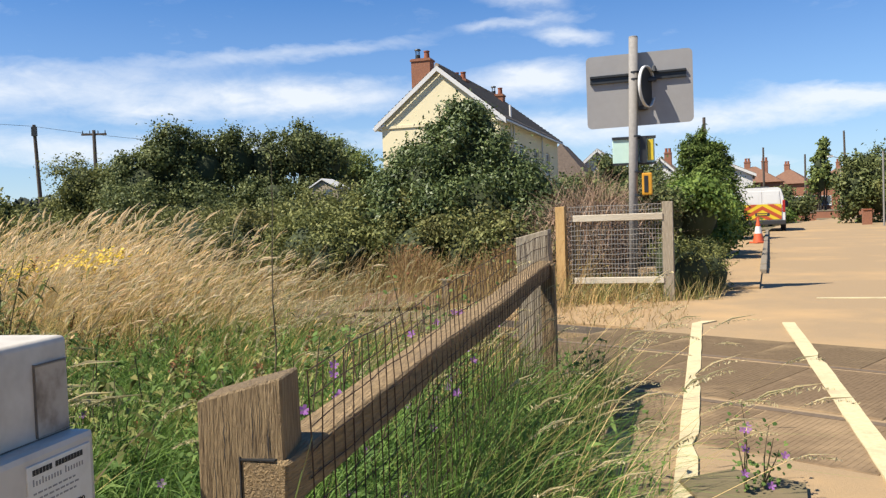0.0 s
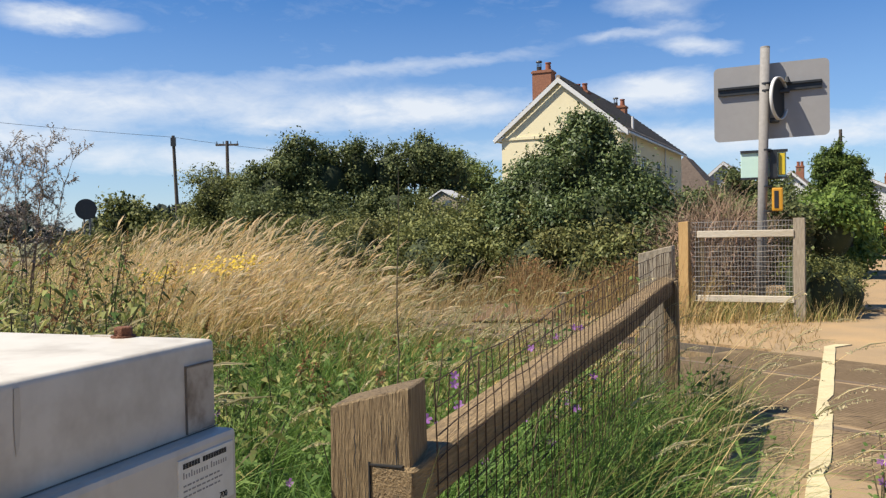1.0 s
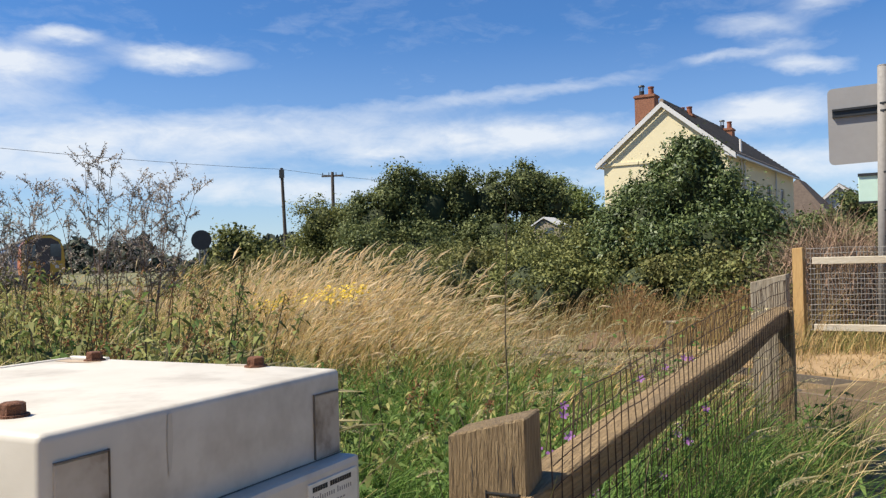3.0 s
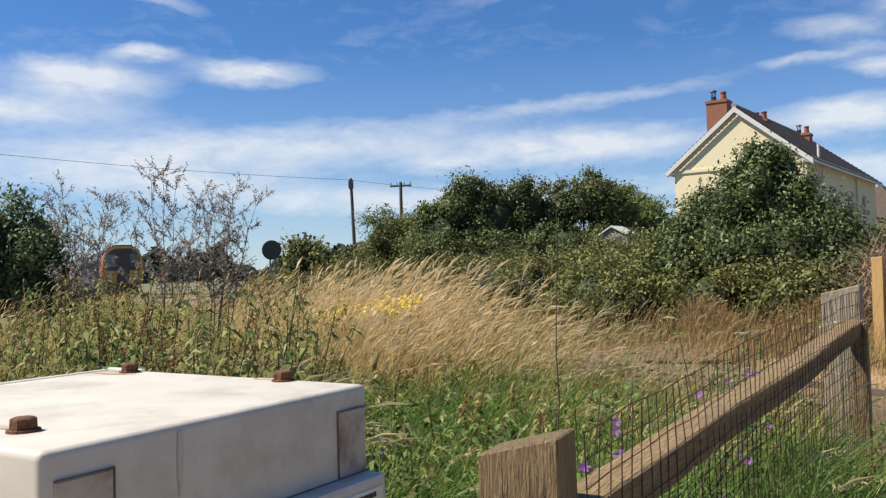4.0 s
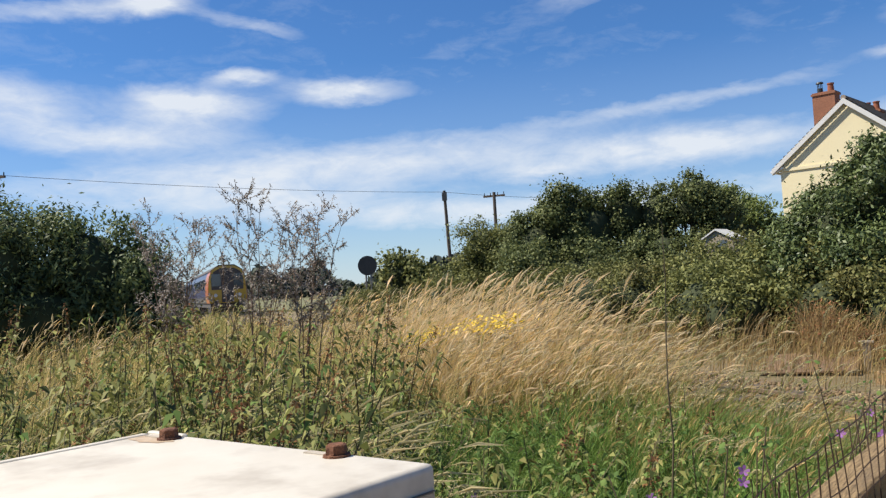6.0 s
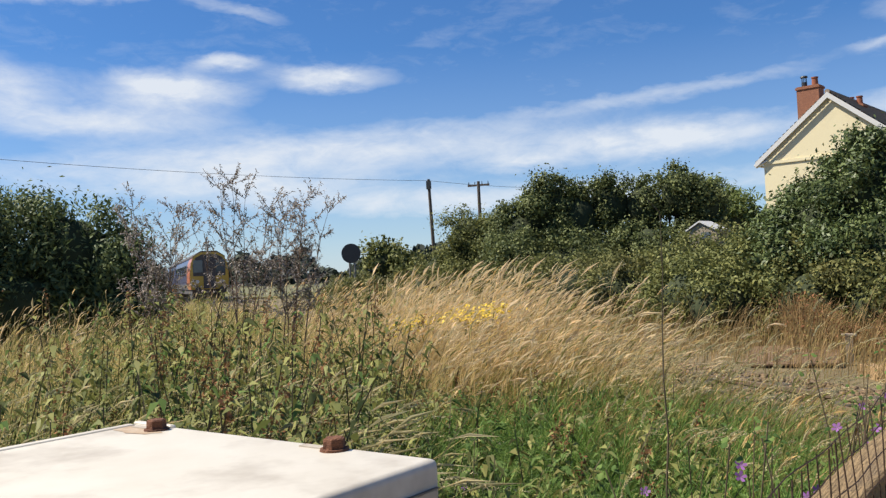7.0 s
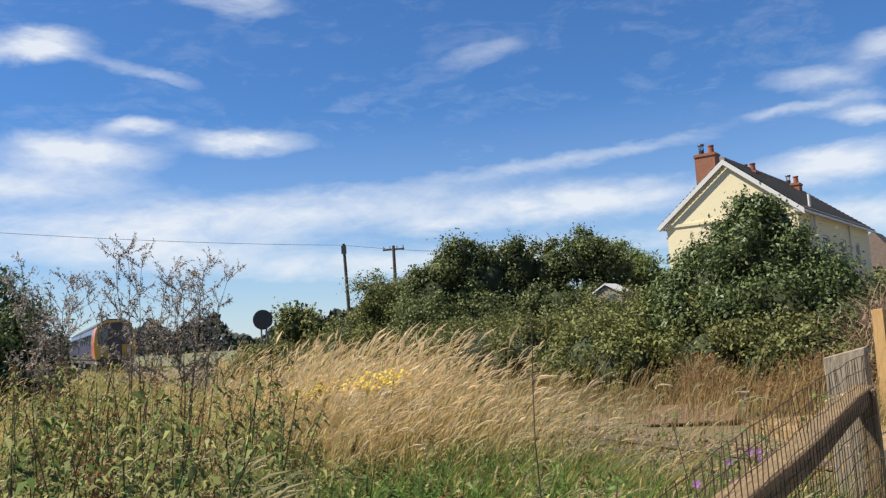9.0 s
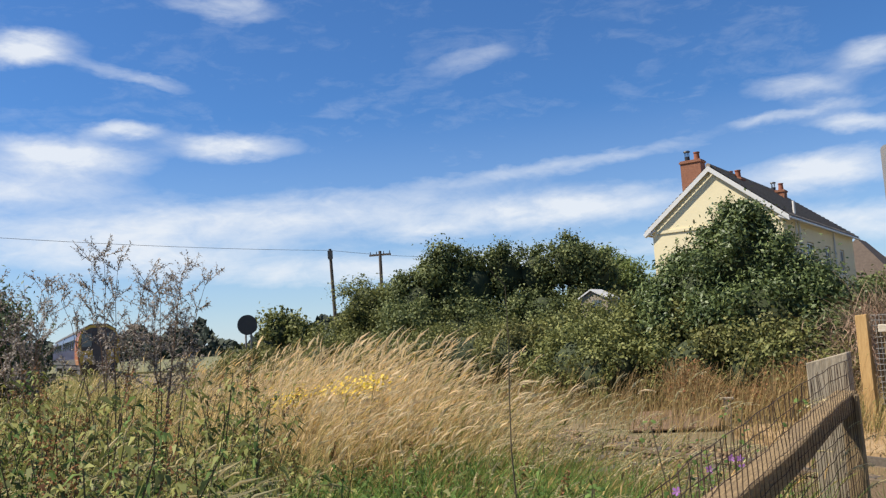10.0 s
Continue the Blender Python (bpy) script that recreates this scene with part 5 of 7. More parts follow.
    # rust-brown docks and dry weeds at the foot of the brambles
    root = thing("dry_weeds", "rust-brown dead docks and dry weeds beside the brambles", "weeds", None, "", "stuff")
    n = 5200
    base = np.stack([gg.uniform(0.2, 2.7, n), gg.normal(13.9, 0.42, n), np.full(n, GZ)], 1)
    base[:, 1] += 0.25 * (1.4 - base[:, 0])
    hh = gg.uniform(0.25, 0.8, n) * (0.75 + 0.35 * np.sin(base[:, 0] * 4.1))
    v, q, sp = ribbons(base, hh, np.stack([gg.normal(0.12, 0.25, n), gg.normal(-0.05, 0.2, n)], 1) * hh[:, None], 1.7, gg.uniform(0.008, 0.018, n), 3, 0.3)
    mesh_arrays("stems", v, q, M_DRYB, root)
    tips = sp[::2, -1]
    v, q = leaf_quads(np.concatenate([tips, tips * 0.6 + sp[::2, 1] * 0.4]), unit(gg.normal(size=(2 * len(tips), 3))), gg.uniform(0.015, 0.04, 2 * len(tips)), 0.4)
    mesh_arrays("seed_heads", v, q, M_DOCK, root, "rust-brown dock seed heads")
    # far woods
    n = 26000
    az = np.radians(gg.uniform(-62, 8, n))
    R = gg.uniform(230, 290, n)
    top = 6.0 + 2.5 * np.sin(az * 31) + 2.0 * np.sin(az * 83 + 1) + 1.2 * np.sin(az * 190)
    c = np.stack([np.sin(az) * R, np.cos(az) * R, gg.random(n) ** 0.7 * np.maximum(top, 2.5)], 1)
    nr = unit(gg.normal(size=(n, 3)) + np.array([0.3, -1.0, 0.6]))
    v, q = leaf_quads(c, nr, gg.uniform(0.6, 1.5, n))
    tagged(mesh_arrays("far_woods", v, q, M_FARWOOD), "dark line of distant trees across the fields", "trees", "", "stuff")


def sapling(x, y, h, spread, seed):
    """Several thin stems that rise together and fan out into fine twigs with small narrow leaves."""
    g = np.random.default_rng(seed)
    root = thing("sapling", "thin wispy sapling with small grey-green leaves in the meadow", "sapling", pose(x, y, GZ), "wispy saplings")
    cs, ds = [], []

    def twig(bm, p, d, ln, r, depth):
        q = p + d * ln
        cyl(bm, p, q, r, r * 0.5, 4, False)
        for _ in range(int(ln * 95)):
            t = g.uniform(0.1, 1.05)
            cs.append(np.array(p.lerp(q, t)))
            ds.append(np.array(d) * 0.7 + g.normal(0, 0.6, 3) + np.array([0.25, 0, 0.1]))
        if depth:
            for _ in range(3):
                e = (d + Vector((g.normal(0.08, 0.5), g.normal(0, 0.45), g.uniform(0.0, 0.5)))).normalized()
                twig(bm, p.lerp(q, g.uniform(0.25, 0.95)), e, ln * g.uniform(0.4, 0.7), r * 0.6, depth - 1)
    for k in range(6):
        a = g.uniform(0, 6.28)
        off = Vector((math.cos(a) * spread * g.uniform(0.2, 1.0), math.sin(a) * spread * 0.8, 0))
        top = h * g.uniform(0.84, 1.0)
        bm = bm_new()
        p0 = Vector((g.normal(0, 0.03), g.normal(0, 0.03), -0.05))
        prev = p0
        for i in range(1, 11):
            t = i / 10
            q = p0 + off * t ** 1.8 + Vector((0.05 * t * t + g.normal(0, 0.008), g.normal(0, 0.008), top * t))
            cyl(bm, prev, q, 0.0075 * (1.1 - t) + 0.0015, 0.0075 * (1.0 - t) + 0.0015, 5, False)
            if t > 0.58:
                for _ in range(3):
                    d = Vector((g.normal(0.08, 0.75), g.normal(0, 0.6), g.uniform(0.4, 1.1))).normalized()
                    twig(bm, q, d, g.uniform(0.16, 0.38) * (1.3 - 0.75 * t), 0.0024, 1)
            prev = q
        part("stem", bm, M_RSTEM, root, "thin reddish brown stem")
    v, q = long_leaves(np.array(cs), unit(np.array(ds)), g.uniform(0.022, 0.046, len(cs)), g.uniform(0.0035, 0.0070, len(cs)), g)
    mesh_arrays("leaves", v, q, M_LEAFS, root, "small pale leaves")


vegetation()


# ---- grasses and weeds of the meadow ----
def scatter(n, x0, x1, y0, y1, g):
    return np.stack([g.uniform(x0, x1, n), g.uniform(y0, y1, n)], 1)


def tn(p):
    """Distance across the track from its centre, negative on the near side."""
    return (p[:, 0] - TC.x) * TN.x + (p[:, 1] - TC.y) * TN.y


def ts(p):
    return (p[:, 0] - TC.x) * TD.x + (p[:, 1] - TC.y) * TD.y


def rn(p):
    return p[:, 0] * RN.x + p[:, 1] * RN.y


def off_cabinet(p):
    ex, ey = np.array([-0.958, 0.288]), np.array([-0.288, -0.958])
    d = p - np.array([-0.648, 1.575])
    a, b = d @ ex, d @ ey
    return ~((a > -0.12) & (a < 0.9) & (b > -0.10) & (b < 0.85))


def lin(p):
    return np.linalg.norm(p, axis=1)


def stems_with_heads(name, label, p, h, g, stem_mat, head_mat, lean=(0.19, 0.02), headlen=(0.07, 0.15), headw=0.0052, width=0.0042, z=GZ, share=1.0, detailed=False):
    n = len(p)
    base = np.concatenate([p, np.full((n, 1), z - 0.02)], 1)
    ln = np.stack([g.normal(lean[0], 0.17, n), g.normal(lean[1], 0.16, n)], 1) * h[:, None]
    v, q, pts = ribbons(base, h, ln, 2.2, np.full(n, width) * g.uniform(0.7, 1.4, n), 3, 0.5)
    root = thing(name, label, "grass", None, "", "stuff")
    mesh_arrays("stems", v, q, stem_mat, root)
    pts = pts[g.random(n) < share]
    n = len(pts)
    tip, prev = pts[:, -1], pts[:, -2]
    d = unit(tip - prev)
    d = unit(d + np.array([0.22, 0, -0.12]))
    L = g.uniform(*headlen, n)
    s = unit(np.cross(d, g.normal(size=(n, 3))))
    s2 = np.cross(d, s)
    sets = []
    w = headw * g.uniform(0.6, 1.4, n)
    dr = np.array([0.12, 0, -0.30])
    for sv in (s, s2):
        a = tip
        b = tip + d * (L * 0.45)[:, None] + sv * w[:, None]
        c = tip + (d + dr * 0.5) * L[:, None]
        e = tip + d * (L * 0.45)[:, None] - sv * w[:, None]
        vv = np.stack([a, b, c, e], 1).reshape(-1, 3)
        sets.append((vv, np.arange(4 * n).reshape(n, 4)))
    if detailed:
        # heads of many small spikelets along a drooping spine
        cs, ns = [], []
        for k in range(30):
            t = k / 29
            c = tip + (d + dr * t * 0.9) * (L * t)[:, None] + g.normal(0, 1, (n, 3)) * (w * 0.9 * (1 - 0.7 * t))[:, None]
            cs.append(c)
            ns.append(unit(g.normal(size=(n, 3))))
        c = np.concatenate(cs)
        sets.append(leaf_quads(c, np.concatenate(ns), g.uniform(0.005, 0.010, len(c)), 0.32))
    vv, qq = join(sets)
    mesh_arrays("seed_heads", vv, qq, head_mat, root)
    return root


def meadow():
    g = np.random.default_rng(5)
    # 1. green grass near the fence and cabinet: upright tufts and a tangle of leaning leaves
    p = scatter(330000, -7.5, 0.9, 0.6, 8.4, g)
    d = lin(p)
    tuft = 0.5 + 0.5 * np.sin(p[:, 0] * 5.1 + 2 * np.sin(p[:, 1] * 2.3)) * np.sin(p[:, 1] * 4.3 + 1.5 * np.sin(p[:, 0] * 3.1))
    tuft = np.clip(tuft + 0.35 * np.sin(p[:, 0] * 13 + 3 * np.sin(p[:, 1] * 7)) * np.sin(p[:, 1] * 11 + 2), 0, 1)
    keep = (rn(p) < -0.98) & off_cabinet(p) & (tn(p) < -2.3) & (d > 1.05) & (g.random(len(p)) < np.clip(1.95 - d / 5.6, 0.10, 1)) & (g.random(len(p)) < np.clip(1.55 + p[:, 0] / 3.6, 0.12, 1)) & (g.random(len(p)) < 0.15 + 0.75 * tuft)
    p, tuft = p[keep], tuft[keep]
    h = g.uniform(0.24, 0.60, len(p)) * (0.62 + 0.70 * tuft)
    base = np.concatenate([p, np.full((len(p), 1), GZ - 0.02)], 1)
    ln = np.stack([g.normal(0.32, 0.50, len(p)), g.normal(0, 0.48, len(p))], 1) * h[:, None]
    v, q, _ = ribbons(base, h, ln, 2.6, g.uniform(0.006, 0.017, len(p)), 4, 0.12)
    tagged(mesh_arrays("green_grass", v, q, M_GREEN), "lush green grass beside the fence", "grass", "", "stuff")
    # broad leaves of docks, clover and nettles between the blades
    k = g.random(len(p)) < 0.05
    pk = p[k]
    sets = []
    for _ in range(6):
        a = g.uniform(0, 6.28, len(pk))
        dd = unit(np.stack([np.cos(a), np.sin(a), g.uniform(-0.3, 0.7, len(pk))], 1))
        c = np.concatenate([pk + g.normal(0, 0.03, pk.shape), (GZ + g.uniform(0.10, 0.52, len(pk)))[:, None]], 1)
        sets.append(long_leaves(c, dd, g.uniform(0.05, 0.12, len(c)), g.uniform(0.005, 0.012, len(c)), g, 0.35))
    v, q = join(sets)
    tagged(mesh_arrays("green_herbs", v, q, M_HERB), "leafy green herbs among the grass", "herbs", "", "stuff")
    k = g.random(len(p)) < 0.0008
    stems_with_heads("seeding_grass", "pale seeding stalks over the green grass", p[k], g.uniform(0.5, 0.80, k.sum()), g, M_OLIVE, M_PALEG, (0.3, 0), (0.06, 0.11), 0.0016, 0.0024, detailed=True)
    # 2. golden grass up to the track
    p = scatter(125000, -11.5, 0.6, 3.0, 14.5, g)
    d = lin(p)
    az = np.degrees(np.arctan2(p[:, 0], p[:, 1]))
    patch = 0.5 + 0.5 * np.sin(p[:, 0] * 1.3 + 1) * np.sin(p[:, 1] * 1.1)
    inner = 5.3 + 0.9 * patch + np.clip((az + 18) / 12, 0, 1) * 0.6
    keep = (tn(p) < -1.5) & (rn(p) < -1.3) & (d > inner) & (g.random(len(p)) < np.clip((d - inner) / 1.6, 0.10, 1)) & (az > -50) & (d < np.where(az < -27, 30.0, 30.0))
    keep &= g.random(len(p)) < np.where(az < -30, 0.03, np.where(az < -25, 0.20, 1.0))
    keep &= g.random(len(p)) < np.where(az > -12, 0.7, 1.0)
    p, az, d = p[keep], az[keep], d[keep]
    h = g.normal(0.84, 0.20, len(p)) + 0.12 * np.sin(p[:, 0] * 2.1) * np.sin(p[:, 1] * 1.7)
    h *= np.where(az > -14, 0.82, 1.0)
    # clumps of differing height and colour
    cl = np.sin(p[:, 0] * 3.7 + 2.0 * np.sin(p[:, 1] * 1.9)) * np.sin(p[:, 1] * 3.1 + 1.7 * np.sin(p[:, 0] * 2.3))
    h = np.clip(h * (1 + 0.24 * cl), 0.3, 1.35)
    kind = cl + g.normal(0, 0.55, len(p))
    bright = np.exp(-((az + 20) / 7) ** 2)
    sel_o = (kind < -0.55) & (g.random(len(p)) > 0.65 * bright)
    sel_o |= (az > -11) & (g.random(len(p)) < 0.35)
    sel_b = (kind > 0.75) & ~sel_o & (g.random(len(p)) > 0.65 * bright)
    sel_d = ~(sel_o | sel_b)
    for sel, nm, lb, sm, hm in ((sel_d, "golden_grass", "tall golden dry grass bowing in the wind", M_DRY, M_HEAD), (sel_b, "brown_grass", "brown dry grass between the golden clumps", M_DRYB, M_DRY), (sel_o, "olive_grass", "olive green grass between the golden clumps", M_OLIVE, M_OLIVE)):
        stems_with_heads(nm, lb, p[sel], h[sel], g, sm, hm, lean=(0.30, 0.02), headlen=(0.08, 0.19), headw=0.0058, share=0.75)
    # rough mixed grass on the near shoulder of the track
    ps = scatter(60000, -6.5, 1.6, 3.2, 12.0, g)
    azs = np.degrees(np.arctan2(ps[:, 0], ps[:, 1]))
    ks = (azs > -22) & (tn(ps) < -1.15) & (tn(ps) > -3.2) & (rn(ps) < -1.1) & (g.random(len(ps)) < np.clip((-1.0 - tn(ps)) / 1.2, 0.1, 1))
    ps = ps[ks]
    hs = g.uniform(0.2, 0.58, len(ps))
    mixk = g.random(len(ps))
    for sel, nm, lb, sm in ((mixk < 0.22, "shoulder_grass", "yellow dry grass on the shoulder of the track", M_DRY), ((mixk >= 0.22) & (mixk < 0.72), "shoulder_olive_grass", "olive grass on the shoulder of the track", M_OLIVE), (mixk >= 0.72, "shoulder_brown_grass", "brown grass on the shoulder of the track", M_DRYB)):
        stems_with_heads(nm, lb, ps[sel], hs[sel], g, sm, sm, share=0.5)
    # taller green and seeding grass between the fence and the track
    pt = scatter(26000, -3.6, 1.1, 2.6, 7.4, g)
    kt = (tn(pt) > -3.6) & (tn(pt) < -1.45) & (rn(pt) < -1.02) & (np.degrees(np.arctan2(pt[:, 0], pt[:, 1])) > -17)
    kt &= g.random(len(pt)) < 0.35 + 0.65 * (np.sin(pt[:, 0] * 4.7 + 1.0) * np.sin(pt[:, 1] * 5.3) > -0.2)
    pt = pt[kt]
    ht = g.uniform(0.28, 0.66, len(pt))
    base = np.concatenate([pt, np.full((len(pt), 1), GZ - 0.02)], 1)
    ln = np.stack([g.normal(0.25, 0.35, len(pt)), g.normal(0, 0.3, len(pt))], 1) * ht[:, None]
    v, q, _ = ribbons(base, ht, ln, 2.2, g.uniform(0.005, 0.011, len(pt)), 4, 0.12)
    tagged(mesh_arrays("trackside_green_grass", v, q, M_GREEN), "tall green grass between the fence and the track", "grass", "", "stuff")
    kt = g.random(len(pt)) < 0.035
    stems_with_heads("trackside_seed_grass", "pale seeding stalks between the fence and the track", pt[kt], g.uniform(0.5, 0.85, kt.sum()), g, M_OLIVE, M_PALEG, (0.3, 0), (0.08, 0.15), 0.0036, 0.0030, detailed=True)
    # leafy dry base under it
    k = g.random(len(p)) < 0.8
    pb = p[k] + g.normal(0, 0.03, (k.sum(), 2))
    hb = g.uniform(0.3, 0.72, len(pb))
    base = np.concatenate([pb, np.full((len(pb), 1), GZ - 0.02)], 1)
    ln = np.stack([g.normal(0.25, 0.3, len(pb)), g.normal(0, 0.3, len(pb))], 1) * hb[:, None]
    v, q, _ = ribbons(base, hb, ln, 1.7, g.uniform(0.005, 0.011, len(pb)), 3, 0.2)
    tagged(mesh_arrays("dry_grass_leaves", v, q, M_DRY), "straw-coloured grass leaves", "grass", "", "stuff")
    # 3. a few taller plumes over the golden patch
    c = np.array([[-3.15, 8.0], [-2.75, 7.7], [-3.0, 8.4], [-2.4, 7.6], [-3.9, 8.6], [-3.1, 8.1], [-1.9, 7.4]])
    pk = c[g.integers(0, len(c), 90)] + g.normal(0, 0.24, (90, 2))
    stems_with_heads("plume_grass", "tall pale feathery grass plumes", pk, g.uniform(0.95, 1.42, 90), g, M_DRY, M_HEAD, (0.22, 0), (0.16, 0.30), 0.012, 0.005, detailed=True)
    aw = np.radians(g.uniform(-27, -4, 1500))
    rw = g.uniform(6.2, 9.5, 1500)
    pw = np.stack([np.sin(aw) * rw, np.cos(aw) * rw], 1)
    pw = pw[(tn(pw) < -1.9) & (np.sin(pw[:, 0] * 4.3 + 1.2 * np.sin(pw[:, 1] * 3.1)) + g.normal(0, 0.5, len(pw)) > 0.1)]
    stems_with_heads("bowing_grass", "cream feathery grass heads bowing in the wind", pw, np.clip(g.normal(0.88, 0.15, len(pw)), 0.5, 1.2), g, M_DRY, M_HEAD, (0.42, 0.02), (0.10, 0.20), 0.0055, 0.0036, detailed=True)
    c = np.array([[-1.75, 7.2], [-1.3, 6.9], [-0.9, 6.6], [-0.5, 6.2], [-0.2, 5.9]])
    pk = c[g.integers(0, len(c), 110)] + g.normal(0, 0.24, (110, 2))
    stems_with_heads("pale_seed_grass", "pale seeding grass standing over the track shoulder", pk, g.uniform(0.6, 1.08, 110), g, M_MEAD, M_PALEG, (0.3, 0), (0.10, 0.2), 0.004, 0.0045, detailed=True)
    # 4. far side of the track up to the hedge
    p = scatter(120000, -22, 5.0, 7.5, 36, g)
    keep = (tn(p) > 1.3) & (tn(p) < 7.5) & (g.random(len(p)) < np.clip((tn(p) - 1.2) / 1.5, 0.15, 1)) & (ts(p) > 2.2) & (rn(p) < -1.6)
    p = p[keep]
    h = np.clip(g.normal(0.5, 0.18, len(p)), 0.15, 1.0) * np.where(tn(p) < 3.2, 0.62, 1.0)
    stems_with_heads("cess_grass", "brown dry grass along the foot of the hedge", p, h, g, M_DRYB, M_MEAD, (0.25, 0), (0.05, 0.10), 0.005, 0.007, GZ, 0.2)
    # 5. meadow left of the cabinet and beyond: mixed, sparser, wider blades
    p = scatter(150000, -26, -1.2, 0.4, 34, g)
    d = lin(p)
    az = np.degrees(np.arctan2(p[:, 0], p[:, 1]))
    keep = (tn(p) < -2.0) & (az < -26) & (d > 2.6) & off_cabinet(p) & (g.random(len(p)) < np.clip(7.0 / d, 0.30, 1))
    p = p[keep]
    half = g.random(len(p)) < np.where(lin(p) < 9, 0.5, 0.4)
    h = np.clip(g.normal(0.62, 0.22, len(p)), 0.2, 1.15)
    base = np.concatenate([p, np.full((len(p), 1), GZ - 0.02)], 1)
    ln = np.stack([g.normal(0.42, 0.34, len(p)), g.normal(0, 0.34, len(p))], 1) * h[:, None]
    wd = g.uniform(0.004, 0.010, len(p)) * np.clip(lin(p) / 7, 1, 3.0)
    for sel, mm, nm, lb in ((half, M_WEED, "meadow_herbs", "olive green meadow herbs and grasses"), (~half, M_MEAD, "meadow_grass", "straw-coloured meadow grass")):
        v, q, _ = ribbons(base[sel], h[sel], ln[sel], 1.7, wd[sel], 3, 0.3)
        tagged(mesh_arrays(nm, v, q, mm), lb, "grass", "", "stuff")
    # 6. grass at the road side of the fence
    p = scatter(40000, -1.2, 2.6, 0.9, 7.0, g)
    r = rn(p)
    near = p[:, 1] < 3.6
    keep = (r > -0.92) & (r < -0.20) & (g.random(len(p)) < np.clip(1.15 - (r + 0.9) / np.where(near, 0.62, 0.36), 0.02, 1) * np.clip(1.3 - p[:, 1] / 8, 0, 1)) & (p[:, 1] < 5.8) & (p[:, 1] > 1.45)
    p, r = p[keep], r[keep]
    h = g.uniform(0.16, 0.50, len(p)) * np.where(p[:, 1] < 3.6, 1.55, 1.0) * np.clip(1.25 - (r + 0.9) * 1.1, 0.4, 1.3)
    base = np.concatenate([p, np.full((len(p), 1), GZ - 0.02)], 1)
    ln = np.stack([g.normal(0.30, 0.50, len(p)), g.normal(-0.08, 0.40, len(p))], 1) * h[:, None]
    v, q, _ = ribbons(base, h, ln, 2.2, g.uniform(0.005, 0.012, len(p)), 4, 0.12)
    tint = np.repeat(g.random(len(p)) < 0.35, 4)
    tagged(mesh_arrays("verge_grass", v, q[~tint], M_GREEN), "green grass at the foot of the fence", "grass", "", "stuff")
    tagged(mesh_arrays("verge_dry_grass", v, q[tint], M_OLIVE), "yellowing grass at the foot of the fence", "grass", "", "stuff")
    k = g.random(len(p)) < 0.30
    pk = p[k]
    a = g.uniform(0, 6.28, len(pk))
    c = np.concatenate([pk, (GZ + g.uniform(0.06, 0.42, len(pk)))[:, None]], 1)
    v, q = long_leaves(c, unit(np.stack([np.cos(a), np.sin(a), g.uniform(-0.3, 0.6, len(pk))], 1)), g.uniform(0.05, 0.11, len(pk)), g.uniform(0.008, 0.018, len(pk)), g, 0.35)
    tagged(mesh_arrays("verge_herbs", v, q, M_HERB), "dark leafy herbs in the grass along the fence", "herbs", "", "stuff")
    k = g.random(len(p)) < 0.03
    stems_with_heads("verge_seed_grass", "drooping seeded grass stalks along the fence", p[k], g.uniform(0.45, 0.85, k.sum()), g, M_DRY, M_PALEG, (0.55, -0.05), (0.10, 0.20), 0.0040, 0.004, detailed=True)
    # grass round the far fence panel
    p = scatter(6000, 1.9, 5.2, 10.6, 13.4, g)
    keep = (rn(p) < 0.15) & (tn(p) > 3.0)
    p = p[keep]
    h = g.uniform(0.12, 0.42, len(p))
    base = np.concatenate([p, np.full((len(p), 1), GZ - 0.02)], 1)
    ln = np.stack([g.normal(0.15, 0.3, len(p)), g.normal(0, 0.25, len(p))], 1) * h[:, None]
    v, q, _ = ribbons(base, h, ln, 1.8, g.uniform(0.008, 0.016, len(p)), 2, 0.2)
    half = np.repeat(g.random(len(p)) < 0.5, 2)
    tagged(mesh_arrays("panel_grass", v, q[half], M_WEED), "rough green grass round the fence panel", "grass", "", "stuff")
    tagged(mesh_arrays("panel_dry_grass", v, q[~half], M_DRY), "dry grass round the fence panel", "grass", "", "stuff")
    p = scatter(5200, 0.9, 4.5, 8.2, 11.6, g)
    p = p[(rn(p) < -0.25) & (tn(p) > 1.85) & (g.random(len(p)) < 0.25 + 0.6 * (np.sin(p[:, 0] * 5.3) * np.sin(p[:, 1] * 4.1) > 0.1))]
    h = g.uniform(0.03, 0.13, len(p)) * np.where(tn(p) > 3.4, 1.6, 1.0)
    base = np.concatenate([p, np.full((len(p), 1), -0.012)], 1)
    v, q, _ = ribbons(base, h, g.normal(0.03, 0.07, (len(p), 2)), 1.5, g.uniform(0.006, 0.014, len(p)), 2, 0.3)
    tagged(mesh_arrays("trodden_grass", v, q, M_DRYB), "short trodden dry grass before the fence panel", "grass", "", "stuff")
    bush("mugwort", "grey-green mugwort weeds beside the fence post", "weeds", [(4.15, 11.1, 0.32, 0.34, 0.3, 0.42), (4.55, 11.4, 0.28, 0.32, 0.3, 0.36), (3.95, 11.35, 0.45, 0.25, 0.25, 0.45), (4.75, 11.9, 0.3, 0.3, 0.35, 0.4)], 5200, 0.024, M_LEAFO, 91, shoots=40, aspect=0.35)


meadow()


